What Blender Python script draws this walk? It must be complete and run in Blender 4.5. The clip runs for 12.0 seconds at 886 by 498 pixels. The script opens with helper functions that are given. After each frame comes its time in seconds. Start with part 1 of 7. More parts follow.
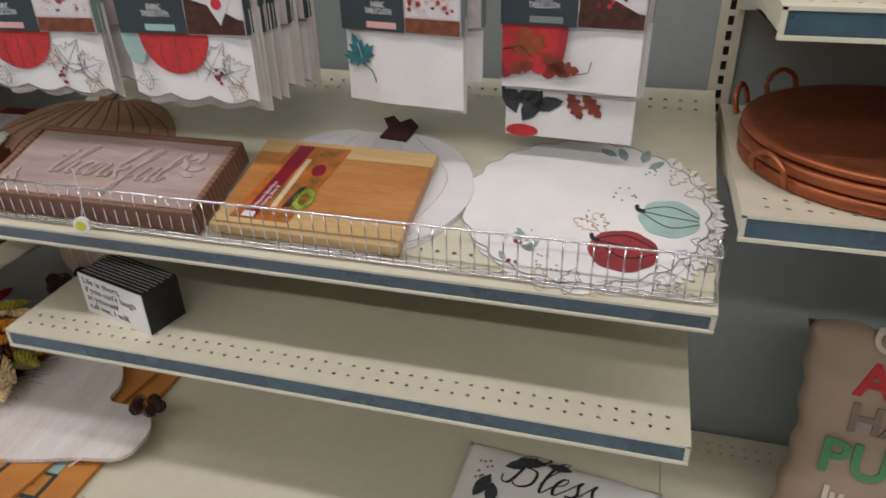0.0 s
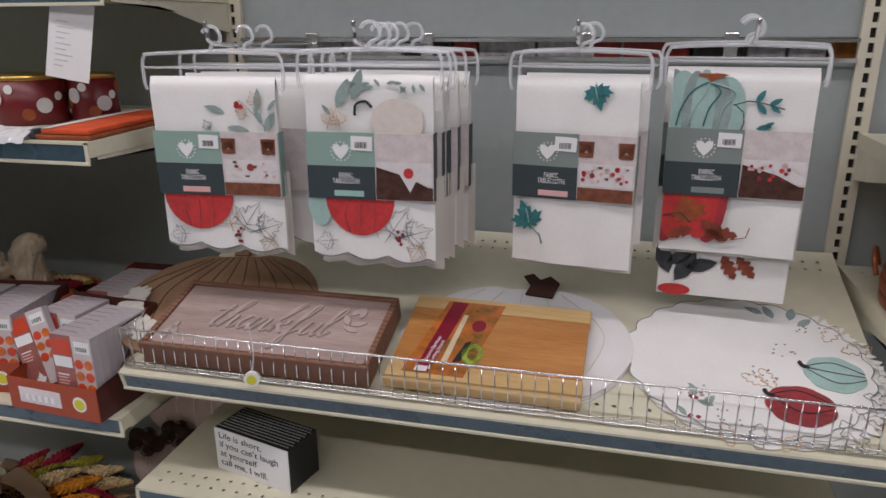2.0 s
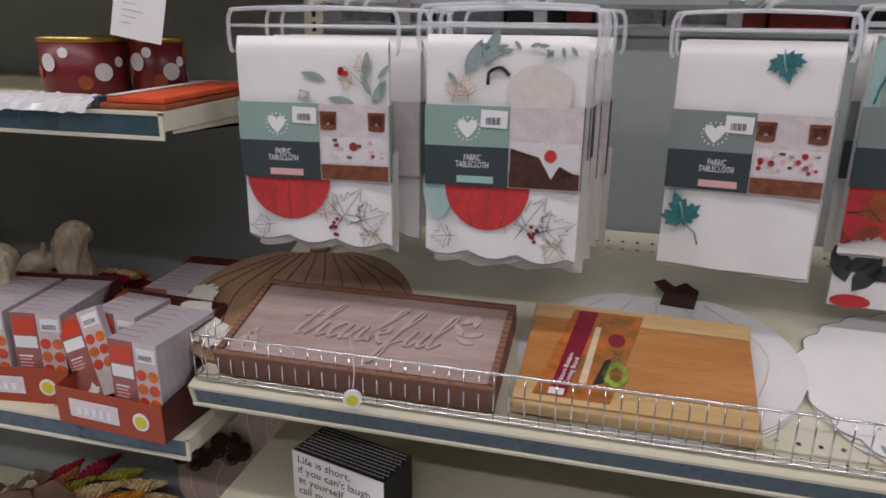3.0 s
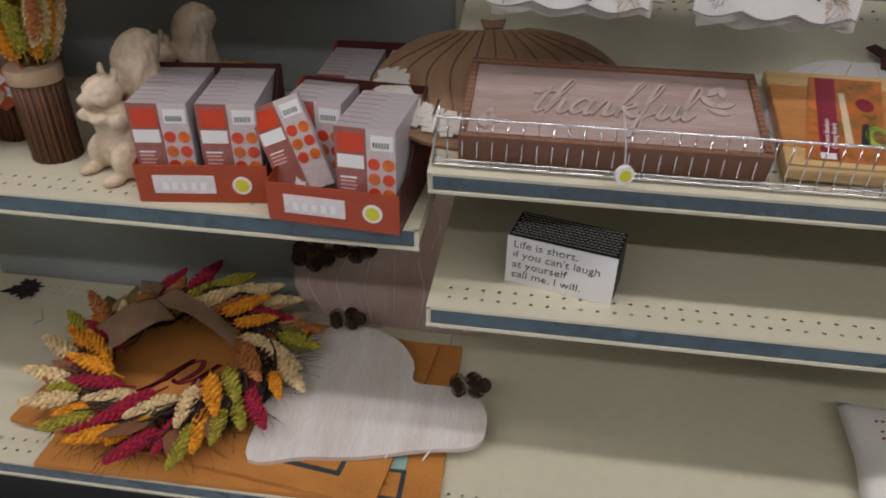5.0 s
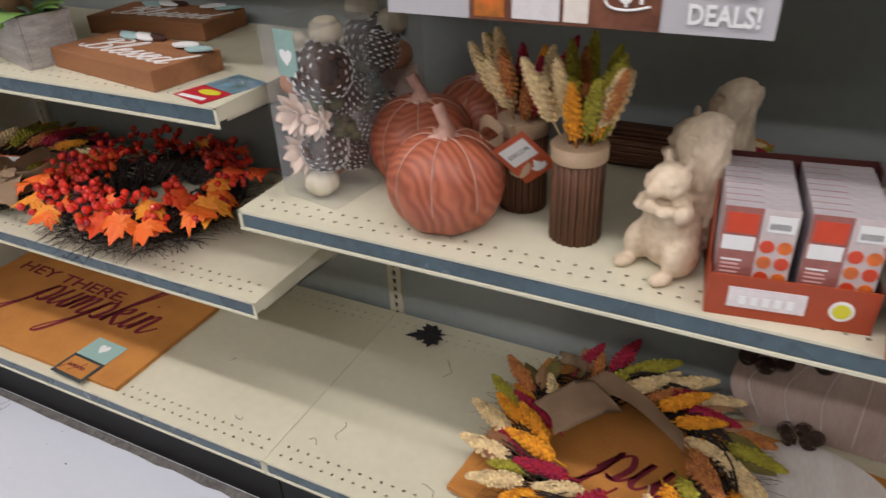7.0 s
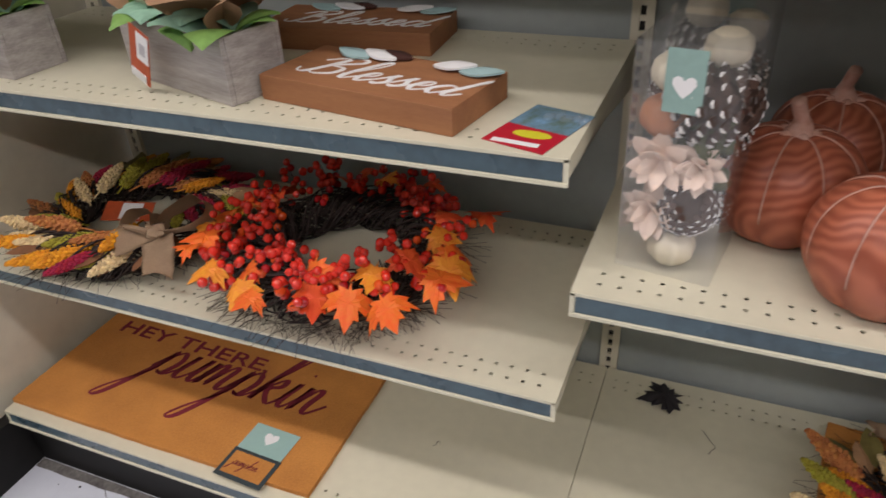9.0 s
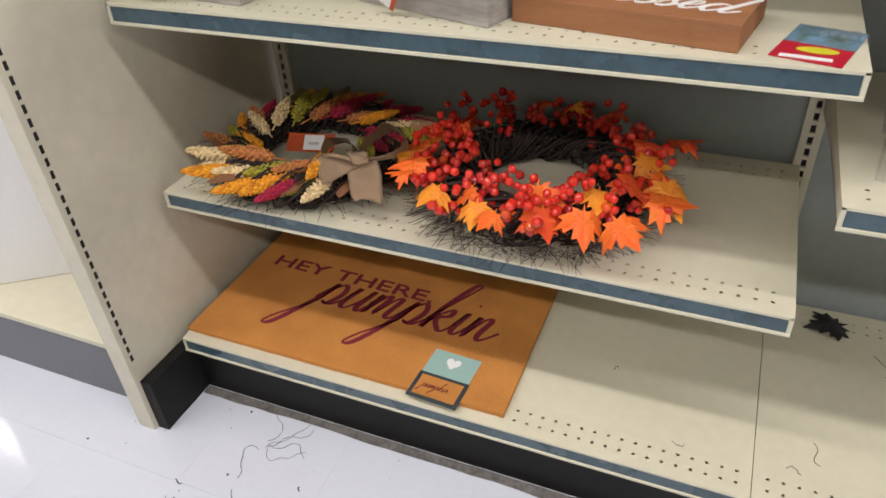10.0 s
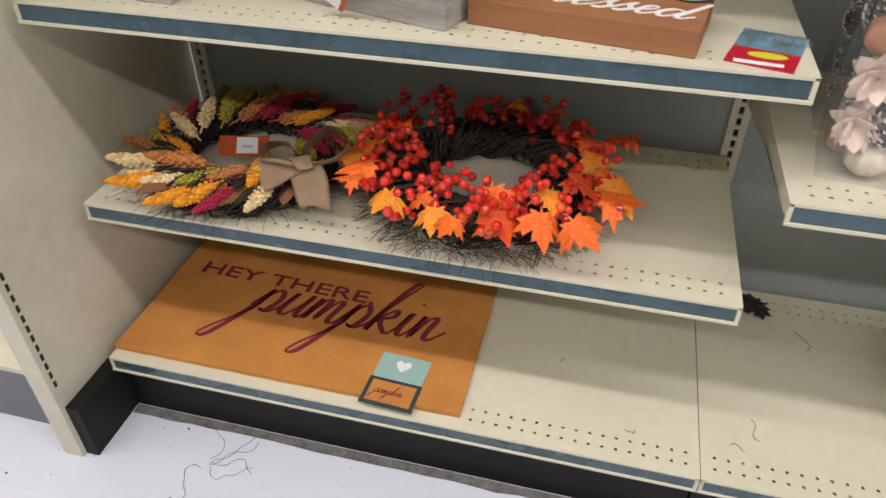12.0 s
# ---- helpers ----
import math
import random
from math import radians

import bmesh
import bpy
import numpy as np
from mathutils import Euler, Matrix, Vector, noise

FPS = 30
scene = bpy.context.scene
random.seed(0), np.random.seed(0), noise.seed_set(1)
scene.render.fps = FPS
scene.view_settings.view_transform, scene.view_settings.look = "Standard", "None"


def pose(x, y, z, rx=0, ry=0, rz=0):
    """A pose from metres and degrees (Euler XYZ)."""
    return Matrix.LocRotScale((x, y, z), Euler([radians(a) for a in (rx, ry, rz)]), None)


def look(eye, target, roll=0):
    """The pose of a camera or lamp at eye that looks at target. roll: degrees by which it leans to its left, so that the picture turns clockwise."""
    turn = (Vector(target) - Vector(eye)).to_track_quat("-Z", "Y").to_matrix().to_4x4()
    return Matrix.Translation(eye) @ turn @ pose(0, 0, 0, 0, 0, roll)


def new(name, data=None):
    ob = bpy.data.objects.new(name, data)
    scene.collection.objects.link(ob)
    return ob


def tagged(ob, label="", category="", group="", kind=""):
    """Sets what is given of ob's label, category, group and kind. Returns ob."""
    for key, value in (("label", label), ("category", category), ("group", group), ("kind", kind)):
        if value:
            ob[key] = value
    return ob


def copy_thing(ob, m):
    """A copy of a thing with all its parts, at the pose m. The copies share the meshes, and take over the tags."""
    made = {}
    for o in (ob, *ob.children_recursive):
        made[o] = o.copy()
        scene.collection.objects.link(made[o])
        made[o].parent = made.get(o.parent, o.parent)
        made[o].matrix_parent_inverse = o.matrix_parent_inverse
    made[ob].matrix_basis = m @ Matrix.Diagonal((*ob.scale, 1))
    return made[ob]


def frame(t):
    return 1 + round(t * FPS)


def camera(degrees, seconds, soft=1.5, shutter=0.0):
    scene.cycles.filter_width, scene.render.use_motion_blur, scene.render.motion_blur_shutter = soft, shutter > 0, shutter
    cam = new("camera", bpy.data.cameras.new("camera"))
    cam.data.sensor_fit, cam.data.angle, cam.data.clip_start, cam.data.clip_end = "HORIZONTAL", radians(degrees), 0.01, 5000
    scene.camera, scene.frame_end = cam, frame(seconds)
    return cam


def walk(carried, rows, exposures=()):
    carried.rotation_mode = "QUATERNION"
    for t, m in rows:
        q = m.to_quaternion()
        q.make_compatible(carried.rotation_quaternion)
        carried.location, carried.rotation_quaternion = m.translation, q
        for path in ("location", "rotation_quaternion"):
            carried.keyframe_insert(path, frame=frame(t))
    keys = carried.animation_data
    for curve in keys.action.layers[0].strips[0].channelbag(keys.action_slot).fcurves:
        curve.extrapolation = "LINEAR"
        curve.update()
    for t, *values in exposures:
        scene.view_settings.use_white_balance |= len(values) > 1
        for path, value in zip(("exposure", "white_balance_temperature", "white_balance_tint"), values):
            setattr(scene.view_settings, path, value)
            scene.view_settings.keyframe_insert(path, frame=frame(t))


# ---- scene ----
cam = camera(63.8, 12.0, shutter=0.3)
PATH = [
    (0, (3.522, -1.328, 1.424), (3.044, 0.342, 0.432), -1.4),
    (0.5, (3.381, -1.381, 1.438), (2.972, 0.36, 0.542), -1.7),
    (1, (3.305, -1.405, 1.463), (2.918, 0.373, 0.634), -0.7),
    (1.5, (3.281, -1.438, 1.472), (2.849, 0.395, 0.798), -0.6),
    (2, (3.244, -1.439, 1.455), (2.788, 0.41, 0.846), -0.3),
    (2.5, (3.154, -1.363, 1.438), (2.672, 0.471, 0.801), 0.3),
    (2.7, (3.105, -1.309, 1.42), (2.605, 0.53, 0.814), 0.6),
    (4.3, (2.705, -1.345, 1.366), (2.52, 0.439, 0.481), 0.9),
    (4.5, (2.657, -1.354, 1.362), (2.482, 0.389, 0.397), 0.7),
    (5, (2.582, -1.374, 1.333), (2.366, 0.288, 0.241), 1.1),
    (5.5, (2.533, -1.391, 1.331), (2.186, 0.195, 0.163), 0.4),
    (6, (2.447, -1.39, 1.33), (1.94, 0.161, 0.173), -0.8),
    (6.5, (2.262, -1.312, 1.342), (1.578, 0.2, 0.226), -2.5),
    (7, (2.056, -1.325, 1.365), (1.259, 0.191, 0.332), -2.7),
    (8.8, (1.423, -1.246, 1.348), (0.762, 0.32, 0.294), -2.9),
    (9, (1.377, -1.249, 1.345), (0.698, 0.292, 0.267), -3.3),
    (9.5, (1.208, -1.335, 1.351), (0.559, 0.194, 0.238), -5.4),
    (10, (1.066, -1.44, 1.334), (0.391, 0.031, 0.159), -3.7),
    (10.5, (1.047, -1.418, 1.303), (0.537, 0.053, 0.048), -4.2),
    (11, (1.016, -1.427, 1.304), (0.753, 0.009, -0.062), -0.4),
    (11.5, (0.975, -1.438, 1.341), (0.675, 0.072, 0.065), -1.1),
    (12, (0.96, -1.434, 1.358), (0.566, 0.097, 0.133), -0.1),
]
walk(cam, [(t, look(eye, target, roll)) for t, eye, target, roll in PATH], [(0, 0.02, 6480, 14), (0.6, -0.10, 6450, 14), (1.5, -0.13, 6400, 16), (2.7, -0.14, 6330, 19), (4.3, -0.30, 6350, 18), (5.0, -0.16, 6500, 15), (5.7, 0.26, 6500, 14), (7.0, 0.38, 6500, 15), (9.0, 0.28, 6600, 17), (10.0, 0.59, 6560, 13), (12.0, 0.60, 6580, 13)])


# ---- world and lights ----
world = bpy.data.worlds.new("store_world")
scene.world = world
world.use_nodes = True
world.node_tree.nodes["Background"].inputs[0].default_value = (0.75, 0.82, 0.9, 1)
world.node_tree.nodes["Background"].inputs[1].default_value = 0.15


def tube_or_fill_lamp(y, power, length=11.0, x=1.6, z=3.42, width=0.16):
    """A row of fluorescent tubes that runs along the aisle, or a fill light of that shape."""
    data = bpy.data.lights.new("tube_or_fill_light", "AREA")
    data.shape, data.size, data.size_y = "RECTANGLE", length, width
    data.energy, data.color = power, (1.0, 0.965, 0.95)
    ob = new("tube_or_fill_light", data)
    ob.matrix_world = pose(x, y, z)
    return ob


tube_or_fill_lamp(-1.40, 106)
tube_or_fill_lamp(-3.45, 125)
tube_or_fill_lamp(0.71, 80, 11.8, 1.2)
# added fill light that lifts the left bay; it has no fixture
tube_or_fill_lamp(-6.05, 26, 5.0, -2.4)

# ---- materials ----


def mat(name, color, rough=0.6, metal=0.0, vary=0.12, scale=6.0, fine=90.0, bump=0.0, bump_scale=250.0, spec=0.5, coat=0.0,
        second=None, stretch=(1, 1, 1), trans=0.0, sheen=0.0, pieces=0.0):
    """A surface with broad stains and fine grain at real size."""
    m = bpy.data.materials.new(name)
    m.use_nodes = True
    nt = m.node_tree
    n, l = nt.nodes, nt.links
    b = n["Principled BSDF"]
    b.inputs["Roughness"].default_value = rough
    b.inputs["Metallic"].default_value = metal
    b.inputs["Specular IOR Level"].default_value = spec
    b.inputs["Coat Weight"].default_value = coat
    b.inputs["Transmission Weight"].default_value = trans
    b.inputs["Sheen Weight"].default_value = sheen
    tc = n.new("ShaderNodeTexCoord")
    mp = n.new("ShaderNodeMapping")
    mp.inputs["Scale"].default_value = stretch
    l.new(tc.outputs["Object"], mp.inputs["Vector"])
    big, small = n.new("ShaderNodeTexNoise"), n.new("ShaderNodeTexNoise")
    for tex, s, d in ((big, scale, 4), (small, fine, 3)):
        tex.inputs["Scale"].default_value = s
        tex.inputs["Detail"].default_value = d
        l.new(mp.outputs["Vector"], tex.inputs["Vector"])
    mix = n.new("ShaderNodeMath")
    mix.operation = "MULTIPLY_ADD"
    l.new(small.outputs["Fac"], mix.inputs[0])
    mix.inputs[1].default_value = 0.45
    half = n.new("ShaderNodeMath")
    half.operation = "MULTIPLY_ADD"
    l.new(big.outputs["Fac"], half.inputs[0])
    half.inputs[1].default_value, half.inputs[2].default_value = 0.75, -0.1
    l.new(half.outputs[0], mix.inputs[2])
    ramp = n.new("ShaderNodeValToRGB")
    c = Vector(color[:3])
    c2 = Vector(second) if second else c
    lo = c2 * (1 - vary) if not second else c2
    hi = c * (1 + vary)
    ramp.color_ramp.elements[0].position, ramp.color_ramp.elements[1].position = 0.3, 0.7
    ramp.color_ramp.elements[0].color = (*[min(1, v) for v in lo], 1)
    ramp.color_ramp.elements[1].color = (*[min(1, v) for v in hi], 1)
    l.new(mix.outputs[0], ramp.inputs["Fac"])
    out = ramp.outputs["Color"]
    if pieces:
        geo = n.new("ShaderNodeNewGeometry")
        hue = n.new("ShaderNodeHueSaturation")
        rng = n.new("ShaderNodeMapRange")
        rng.inputs["To Min"].default_value, rng.inputs["To Max"].default_value = 1 - pieces, 1 + pieces
        l.new(geo.outputs["Random Per Island"], rng.inputs["Value"])
        l.new(rng.outputs[0], hue.inputs["Value"])
        rng2 = n.new("ShaderNodeMapRange")
        rng2.inputs["To Min"].default_value, rng2.inputs["To Max"].default_value = 0.5 - pieces * 0.06, 0.5 + pieces * 0.06
        l.new(geo.outputs["Random Per Island"], rng2.inputs["Value"])
        l.new(rng2.outputs[0], hue.inputs["Hue"])
        l.new(out, hue.inputs["Color"])
        out = hue.outputs["Color"]
    l.new(out, b.inputs["Base Color"])
    rr = n.new("ShaderNodeMapRange")
    rr.inputs["To Min"].default_value, rr.inputs["To Max"].default_value = max(0.02, rough - 0.1), min(1, rough + 0.1)
    l.new(big.outputs["Fac"], rr.inputs["Value"])
    l.new(rr.outputs[0], b.inputs["Roughness"])
    if bump:
        bn = n.new("ShaderNodeTexNoise")
        bn.inputs["Scale"].default_value = bump_scale
        l.new(mp.outputs["Vector"], bn.inputs["Vector"])
        bp = n.new("ShaderNodeBump")
        bp.inputs["Strength"].default_value = bump
        bp.inputs["Distance"].default_value = 0.002
        l.new(bn.outputs["Fac"], bp.inputs["Height"])
        l.new(bp.outputs["Normal"], b.inputs["Normal"])
    return m


def wave_mat(name, c1, c2, scale, rough=0.5, distort=3.0, direction="X", bump=0.15, kind="BANDS", detail_scale=1.5, coat=0.0):
    """Streaked material: wood grain, woven fibre, ribbed rind."""
    m = bpy.data.materials.new(name)
    m.use_nodes = True
    n, l = m.node_tree.nodes, m.node_tree.links
    b = n["Principled BSDF"]
    b.inputs["Roughness"].default_value = rough
    b.inputs["Coat Weight"].default_value = coat
    tc, wv, ramp, ns = n.new("ShaderNodeTexCoord"), n.new("ShaderNodeTexWave"), n.new("ShaderNodeValToRGB"), n.new("ShaderNodeTexNoise")
    wv.wave_type, wv.bands_direction = kind, direction
    wv.inputs["Scale"].default_value, wv.inputs["Distortion"].default_value = scale, distort
    wv.inputs["Detail"].default_value, wv.inputs["Detail Scale"].default_value = 3, detail_scale
    l.new(tc.outputs["Object"], wv.inputs["Vector"])
    ns.inputs["Scale"].default_value, ns.inputs["Detail"].default_value = 14, 5
    l.new(tc.outputs["Object"], ns.inputs["Vector"])
    mx = n.new("ShaderNodeMix")
    mx.inputs["Factor"].default_value = 0.45
    l.new(wv.outputs["Fac"], mx.inputs["A"])
    l.new(ns.outputs["Fac"], mx.inputs["B"])
    ramp.color_ramp.elements[0].color, ramp.color_ramp.elements[1].color = (*c1, 1), (*c2, 1)
    ramp.color_ramp.elements[0].position, ramp.color_ramp.elements[1].position = 0.25, 0.8
    l.new(mx.outputs["Result"], ramp.inputs["Fac"])
    l.new(ramp.outputs["Color"], b.inputs["Base Color"])
    bp = n.new("ShaderNodeBump")
    bp.inputs["Strength"].default_value, bp.inputs["Distance"].default_value = bump, 0.002
    l.new(mx.outputs["Result"], bp.inputs["Height"])
    l.new(bp.outputs["Normal"], b.inputs["Normal"])
    return m


def clear_mat(name, tint=(1, 1, 1), rough=0.05, alpha=0.25):
    """Thin clear plastic: see-through, a little milky by alpha, with a gloss that grows at grazing angles."""
    m = bpy.data.materials.new(name)
    m.use_nodes = True
    n, l = m.node_tree.nodes, m.node_tree.links
    n.remove(n["Principled BSDF"])
    out = n["Material Output"]
    tr, df, gl, fr = n.new("ShaderNodeBsdfTransparent"), n.new("ShaderNodeBsdfDiffuse"), n.new("ShaderNodeBsdfGlossy"), n.new("ShaderNodeLayerWeight")
    m1, m2 = n.new("ShaderNodeMixShader"), n.new("ShaderNodeMixShader")
    df.inputs["Color"].default_value = (*tint, 1)
    gl.inputs["Roughness"].default_value = rough
    fr.inputs["Blend"].default_value = 0.5
    pw, sc_ = n.new("ShaderNodeMath"), n.new("ShaderNodeMath")
    pw.operation, sc_.operation = "POWER", "MULTIPLY_ADD"
    pw.inputs[1].default_value, sc_.inputs[1].default_value, sc_.inputs[2].default_value = 4.0, 0.55, 0.035
    l.new(fr.outputs["Facing"], pw.inputs[0])
    l.new(pw.outputs[0], sc_.inputs[0])
    m1.inputs[0].default_value = alpha
    l.new(tr.outputs[0], m1.inputs[1])
    l.new(df.outputs[0], m1.inputs[2])
    l.new(sc_.outputs[0], m2.inputs[0])
    l.new(m1.outputs[0], m2.inputs[1])
    l.new(gl.outputs[0], m2.inputs[2])
    l.new(m2.outputs[0], out.inputs["Surface"])
    return m


CREAM = mat("cream_enamel", (0.63, 0.60, 0.455), rough=0.42, vary=0.06, scale=3, fine=40, bump=0.03)
CREAM_OLD = mat("worn_cream_enamel", (0.60, 0.565, 0.45), rough=0.5, vary=0.09, scale=4, fine=30, bump=0.04)
STRIP = mat("slate_blue_ticket_strip", (0.048, 0.088, 0.112), rough=0.28, vary=0.3, scale=9, fine=60, coat=0.3)
PANEL = mat("blue_grey_back_panel", (0.30, 0.335, 0.33), rough=0.5, vary=0.07, scale=2, fine=50, bump=0.03)
SLOT = mat("dark_slot", (0.012, 0.011, 0.010), rough=0.8)
KICK = mat("black_kick_plate", (0.009, 0.0085, 0.008), rough=0.55, vary=0.4, scale=5, fine=30, spec=0.25)
FLOOR = mat("white_vinyl_tile", (0.61, 0.64, 0.70), rough=0.11, vary=0.03, scale=3, fine=60, bump=0.012)
GROUT = mat("tile_joint", (0.52, 0.54, 0.58), rough=0.7)
CEIL = mat("ceiling_board", (0.34, 0.34, 0.33), rough=0.9, vary=0.04, fine=60)
WALLM = mat("store_wall_paint", (0.36, 0.36, 0.34), rough=0.8, vary=0.05)
CHROME = mat("chrome_wire", (0.72, 0.72, 0.72), rough=0.2, metal=1.0, vary=0.05)
WHITE = mat("white_card", (0.78, 0.78, 0.77), rough=0.6, vary=0.03)
BLACK = mat("black_paint", (0.012, 0.012, 0.013), rough=0.5, vary=0.2)
GREYBASE = mat("grey_base_panel", (0.16, 0.165, 0.185), rough=0.5, vary=0.1)

# ---- mesh helpers ----


def part(name, bm, material, parent, label="", smooth=False):
    me = bpy.data.meshes.new(name)
    bm.to_mesh(me)
    bm.free()
    for mm in (material if isinstance(material, (list, tuple)) else [material]):
        me.materials.append(mm)
    if smooth:
        for p in me.polygons:
            p.use_smooth = True
    ob = new(name, me)
    ob.parent = parent
    if label:
        ob["label"] = label
    return ob


def thing(name, m, label, category, group="", kind=""):
    ob = new(name)
    ob.matrix_world = m
    ob.empty_display_size = 0.05
    return tagged(ob, label, category, group, kind)


def solid(name, bm, material, m, label, category, group="", kind="", smooth=False):
    ob = part(name, bm, material, None, smooth=smooth)
    ob.matrix_world = m
    return tagged(ob, label, category, group, kind)


def box(bm, x0, y0, z0, x1, y1, z1, mi=0, bevel=0.0):
    """A box between two corners, its long edges bevelled on request."""
    r = bmesh.ops.create_cube(bm, size=1)
    vs = r["verts"]
    bmesh.ops.scale(bm, vec=(x1 - x0, y1 - y0, z1 - z0), verts=vs)
    bmesh.ops.translate(bm, vec=((x0 + x1) / 2, (y0 + y1) / 2, (z0 + z1) / 2), verts=vs)
    fs = list({f for v in vs for f in v.link_faces})
    for f in fs:
        f.material_index = mi
    if bevel:
        es = list({e for v in vs for e in v.link_edges})
        out = bmesh.ops.bevel(bm, geom=es, offset=bevel, segments=2, affect="EDGES", profile=0.6)
        for f in out["faces"]:
            f.material_index = mi
    return vs


def boxes(*args, bevel=0.0):
    bm = bmesh.new()
    for a in args:
        box(bm, *a, bevel=bevel)
    return bm


def spline(pts, steps=6, closed=False):
    """Catmull-Rom points through pts."""
    p = [Vector(q) for q in pts]
    n = len(p)
    out = []
    for i in range(n if closed else n - 1):
        a, b, c, d = (p[(i + k) % n] if closed else p[max(0, min(n - 1, i + k))] for k in (-1, 0, 1, 2))
        for s in range(steps):
            t = s / steps
            out.append(0.5 * ((2 * b) + (c - a) * t + (2 * a - 5 * b + 4 * c - d) * t * t + (3 * b - a - 3 * c + d) * t ** 3))
    if not closed:
        out.append(p[-1])
    return out


def tube(bm, pts, r, n=8, closed=False, mi=0, flat=1.0):
    """A round wire along points; r is one radius or one for each point."""
    p = [Vector(q) for q in pts]
    rings = []
    up = Vector((0.13, 0.29, 0.95))
    for i, q in enumerate(p):
        a = p[i - 1] if (i or closed) else p[i]
        b = p[(i + 1) % len(p)] if (i < len(p) - 1 or closed) else p[i]
        d = (b - a).normalized() if (b - a).length > 1e-9 else Vector((0, 0, 1))
        u = up - d * up.dot(d)
        if u.length < 0.1:
            u = Vector((1, 0, 0)) - d * d.x
        u.normalize()
        w = d.cross(u)
        rad = r[i] if isinstance(r, (list, tuple)) else r
        rings.append([bm.verts.new(q + u * math.cos(k * 2 * math.pi / n) * rad * flat + w * math.sin(k * 2 * math.pi / n) * rad) for k in range(n)])
    m = len(rings)
    for i in range(m if closed else m - 1):
        A, B = rings[i], rings[(i + 1) % m]
        for k in range(n):
            f = bm.faces.new((A[k], A[(k + 1) % n], B[(k + 1) % n], B[k]))
            f.material_index, f.smooth = mi, True
    if not closed:
        bm.faces.new(rings[0][::-1]).material_index = mi
        bm.faces.new(rings[-1]).material_index = mi


def lathe(bm, profile, n=32, mi=0, center=(0, 0, 0), lobes=0, depth=0.0):
    """Turn (radius, height) pairs about z, ribbed by lobes."""
    cx, cy, cz = center
    rings = []
    for r, z in profile:
        ring = []
        for k in range(n):
            a = 2 * math.pi * k / n
            g = 1 - depth * (1 - abs(math.sin(a * lobes / 2)) ** 0.7) if lobes else 1
            ring.append(bm.verts.new((cx + r * g * math.cos(a), cy + r * g * math.sin(a), cz + z)))
        rings.append(ring)
    for A, B in zip(rings, rings[1:]):
        for k in range(n):
            f = bm.faces.new((A[k], A[(k + 1) % n], B[(k + 1) % n], B[k]))
            f.smooth, f.material_index = True, mi
    if profile[0][0] > 1e-6:
        bm.faces.new(rings[0][::-1]).material_index = mi
    if profile[-1][0] > 1e-6:
        bm.faces.new(rings[-1]).material_index = mi


def blob(bm, c, r, seg=16, mi=0, m=None):
    """An ellipsoid with radii r."""
    mm = Matrix.Translation(c) @ (m or Matrix()) @ Matrix.Diagonal((*(r if isinstance(r, (tuple, list)) else (r, r, r)), 1))
    out = bmesh.ops.create_uvsphere(bm, u_segments=seg, v_segments=max(6, seg // 2 + 2), radius=1, matrix=mm)
    for f in {f for v in out["verts"] for f in v.link_faces}:
        f.smooth, f.material_index = True, mi
    return out["verts"]


def slab(bm, outline, z0, z1, mi=0, m=None, dome=0.0):
    """A flat piece with an outline in x and y, from z0 to z1."""
    m = m or Matrix()
    lo = [bm.verts.new(m @ Vector((x, y, z0))) for x, y in outline]
    hi = [bm.verts.new(m @ Vector((x, y, z1))) for x, y in outline]
    n = len(outline)
    for k in range(n):
        bm.faces.new((lo[k], lo[(k + 1) % n], hi[(k + 1) % n], hi[k])).material_index = mi
    cx, cy = sum(p[0] for p in outline) / n, sum(p[1] for p in outline) / n
    for ring, z, flip in ((lo, z0, True), (hi, z1 + dome, False)):
        c = bm.verts.new(m @ Vector((cx, cy, z)))
        for k in range(n):
            t = (ring[k], ring[(k + 1) % n], c)
            bm.faces.new(t[::-1] if flip else t).material_index = mi


def circle(r, n=32, cx=0.0, cy=0.0, ry=None, lobes=0, depth=0.0, turn=0.0):
    """Outline points of a circle or ellipse; lobes scallop its edge."""
    pts = []
    for k in range(n):
        a = 2 * math.pi * k / n
        g = 1 - depth * (1 - abs(math.sin(a * lobes / 2 + turn))) if lobes else 1
        pts.append((cx + r * g * math.cos(a), cy + (ry or r) * g * math.sin(a)))
    return pts


def grid_sheet(bm, nx, ny, fn, mi=0, smooth=True):
    """A sheet of quads whose points fn(u, v) gives."""
    vs = [[bm.verts.new(fn(i / nx, j / ny)) for i in range(nx + 1)] for j in range(ny + 1)]
    for j in range(ny):
        for i in range(nx):
            f = bm.faces.new((vs[j][i], vs[j][i + 1], vs[j + 1][i + 1], vs[j + 1][i]))
            f.smooth, f.material_index = smooth, mi
    return vs


def text_mesh(body, size, depth=0.0006, shear=0.0, align="LEFT", spacing=1.0, bold=0.0):
    """A bmesh of lettering in the built-in font, flat in x and y."""
    cu = bpy.data.curves.new("lettering", "FONT")
    cu.body, cu.size, cu.extrude, cu.shear, cu.align_x, cu.space_line = body, size, depth, shear, align, spacing
    cu.offset, cu.resolution_u = bold, 3
    ob = bpy.data.objects.new("lettering", cu)
    scene.collection.objects.link(ob)
    dg = bpy.context.evaluated_depsgraph_get()
    dg.update()
    me = bpy.data.meshes.new_from_object(ob.evaluated_get(dg))
    bm = bmesh.new()
    bm.from_mesh(me)
    bpy.data.objects.remove(ob)
    bpy.data.curves.remove(cu)
    bpy.data.meshes.remove(me)
    return bm


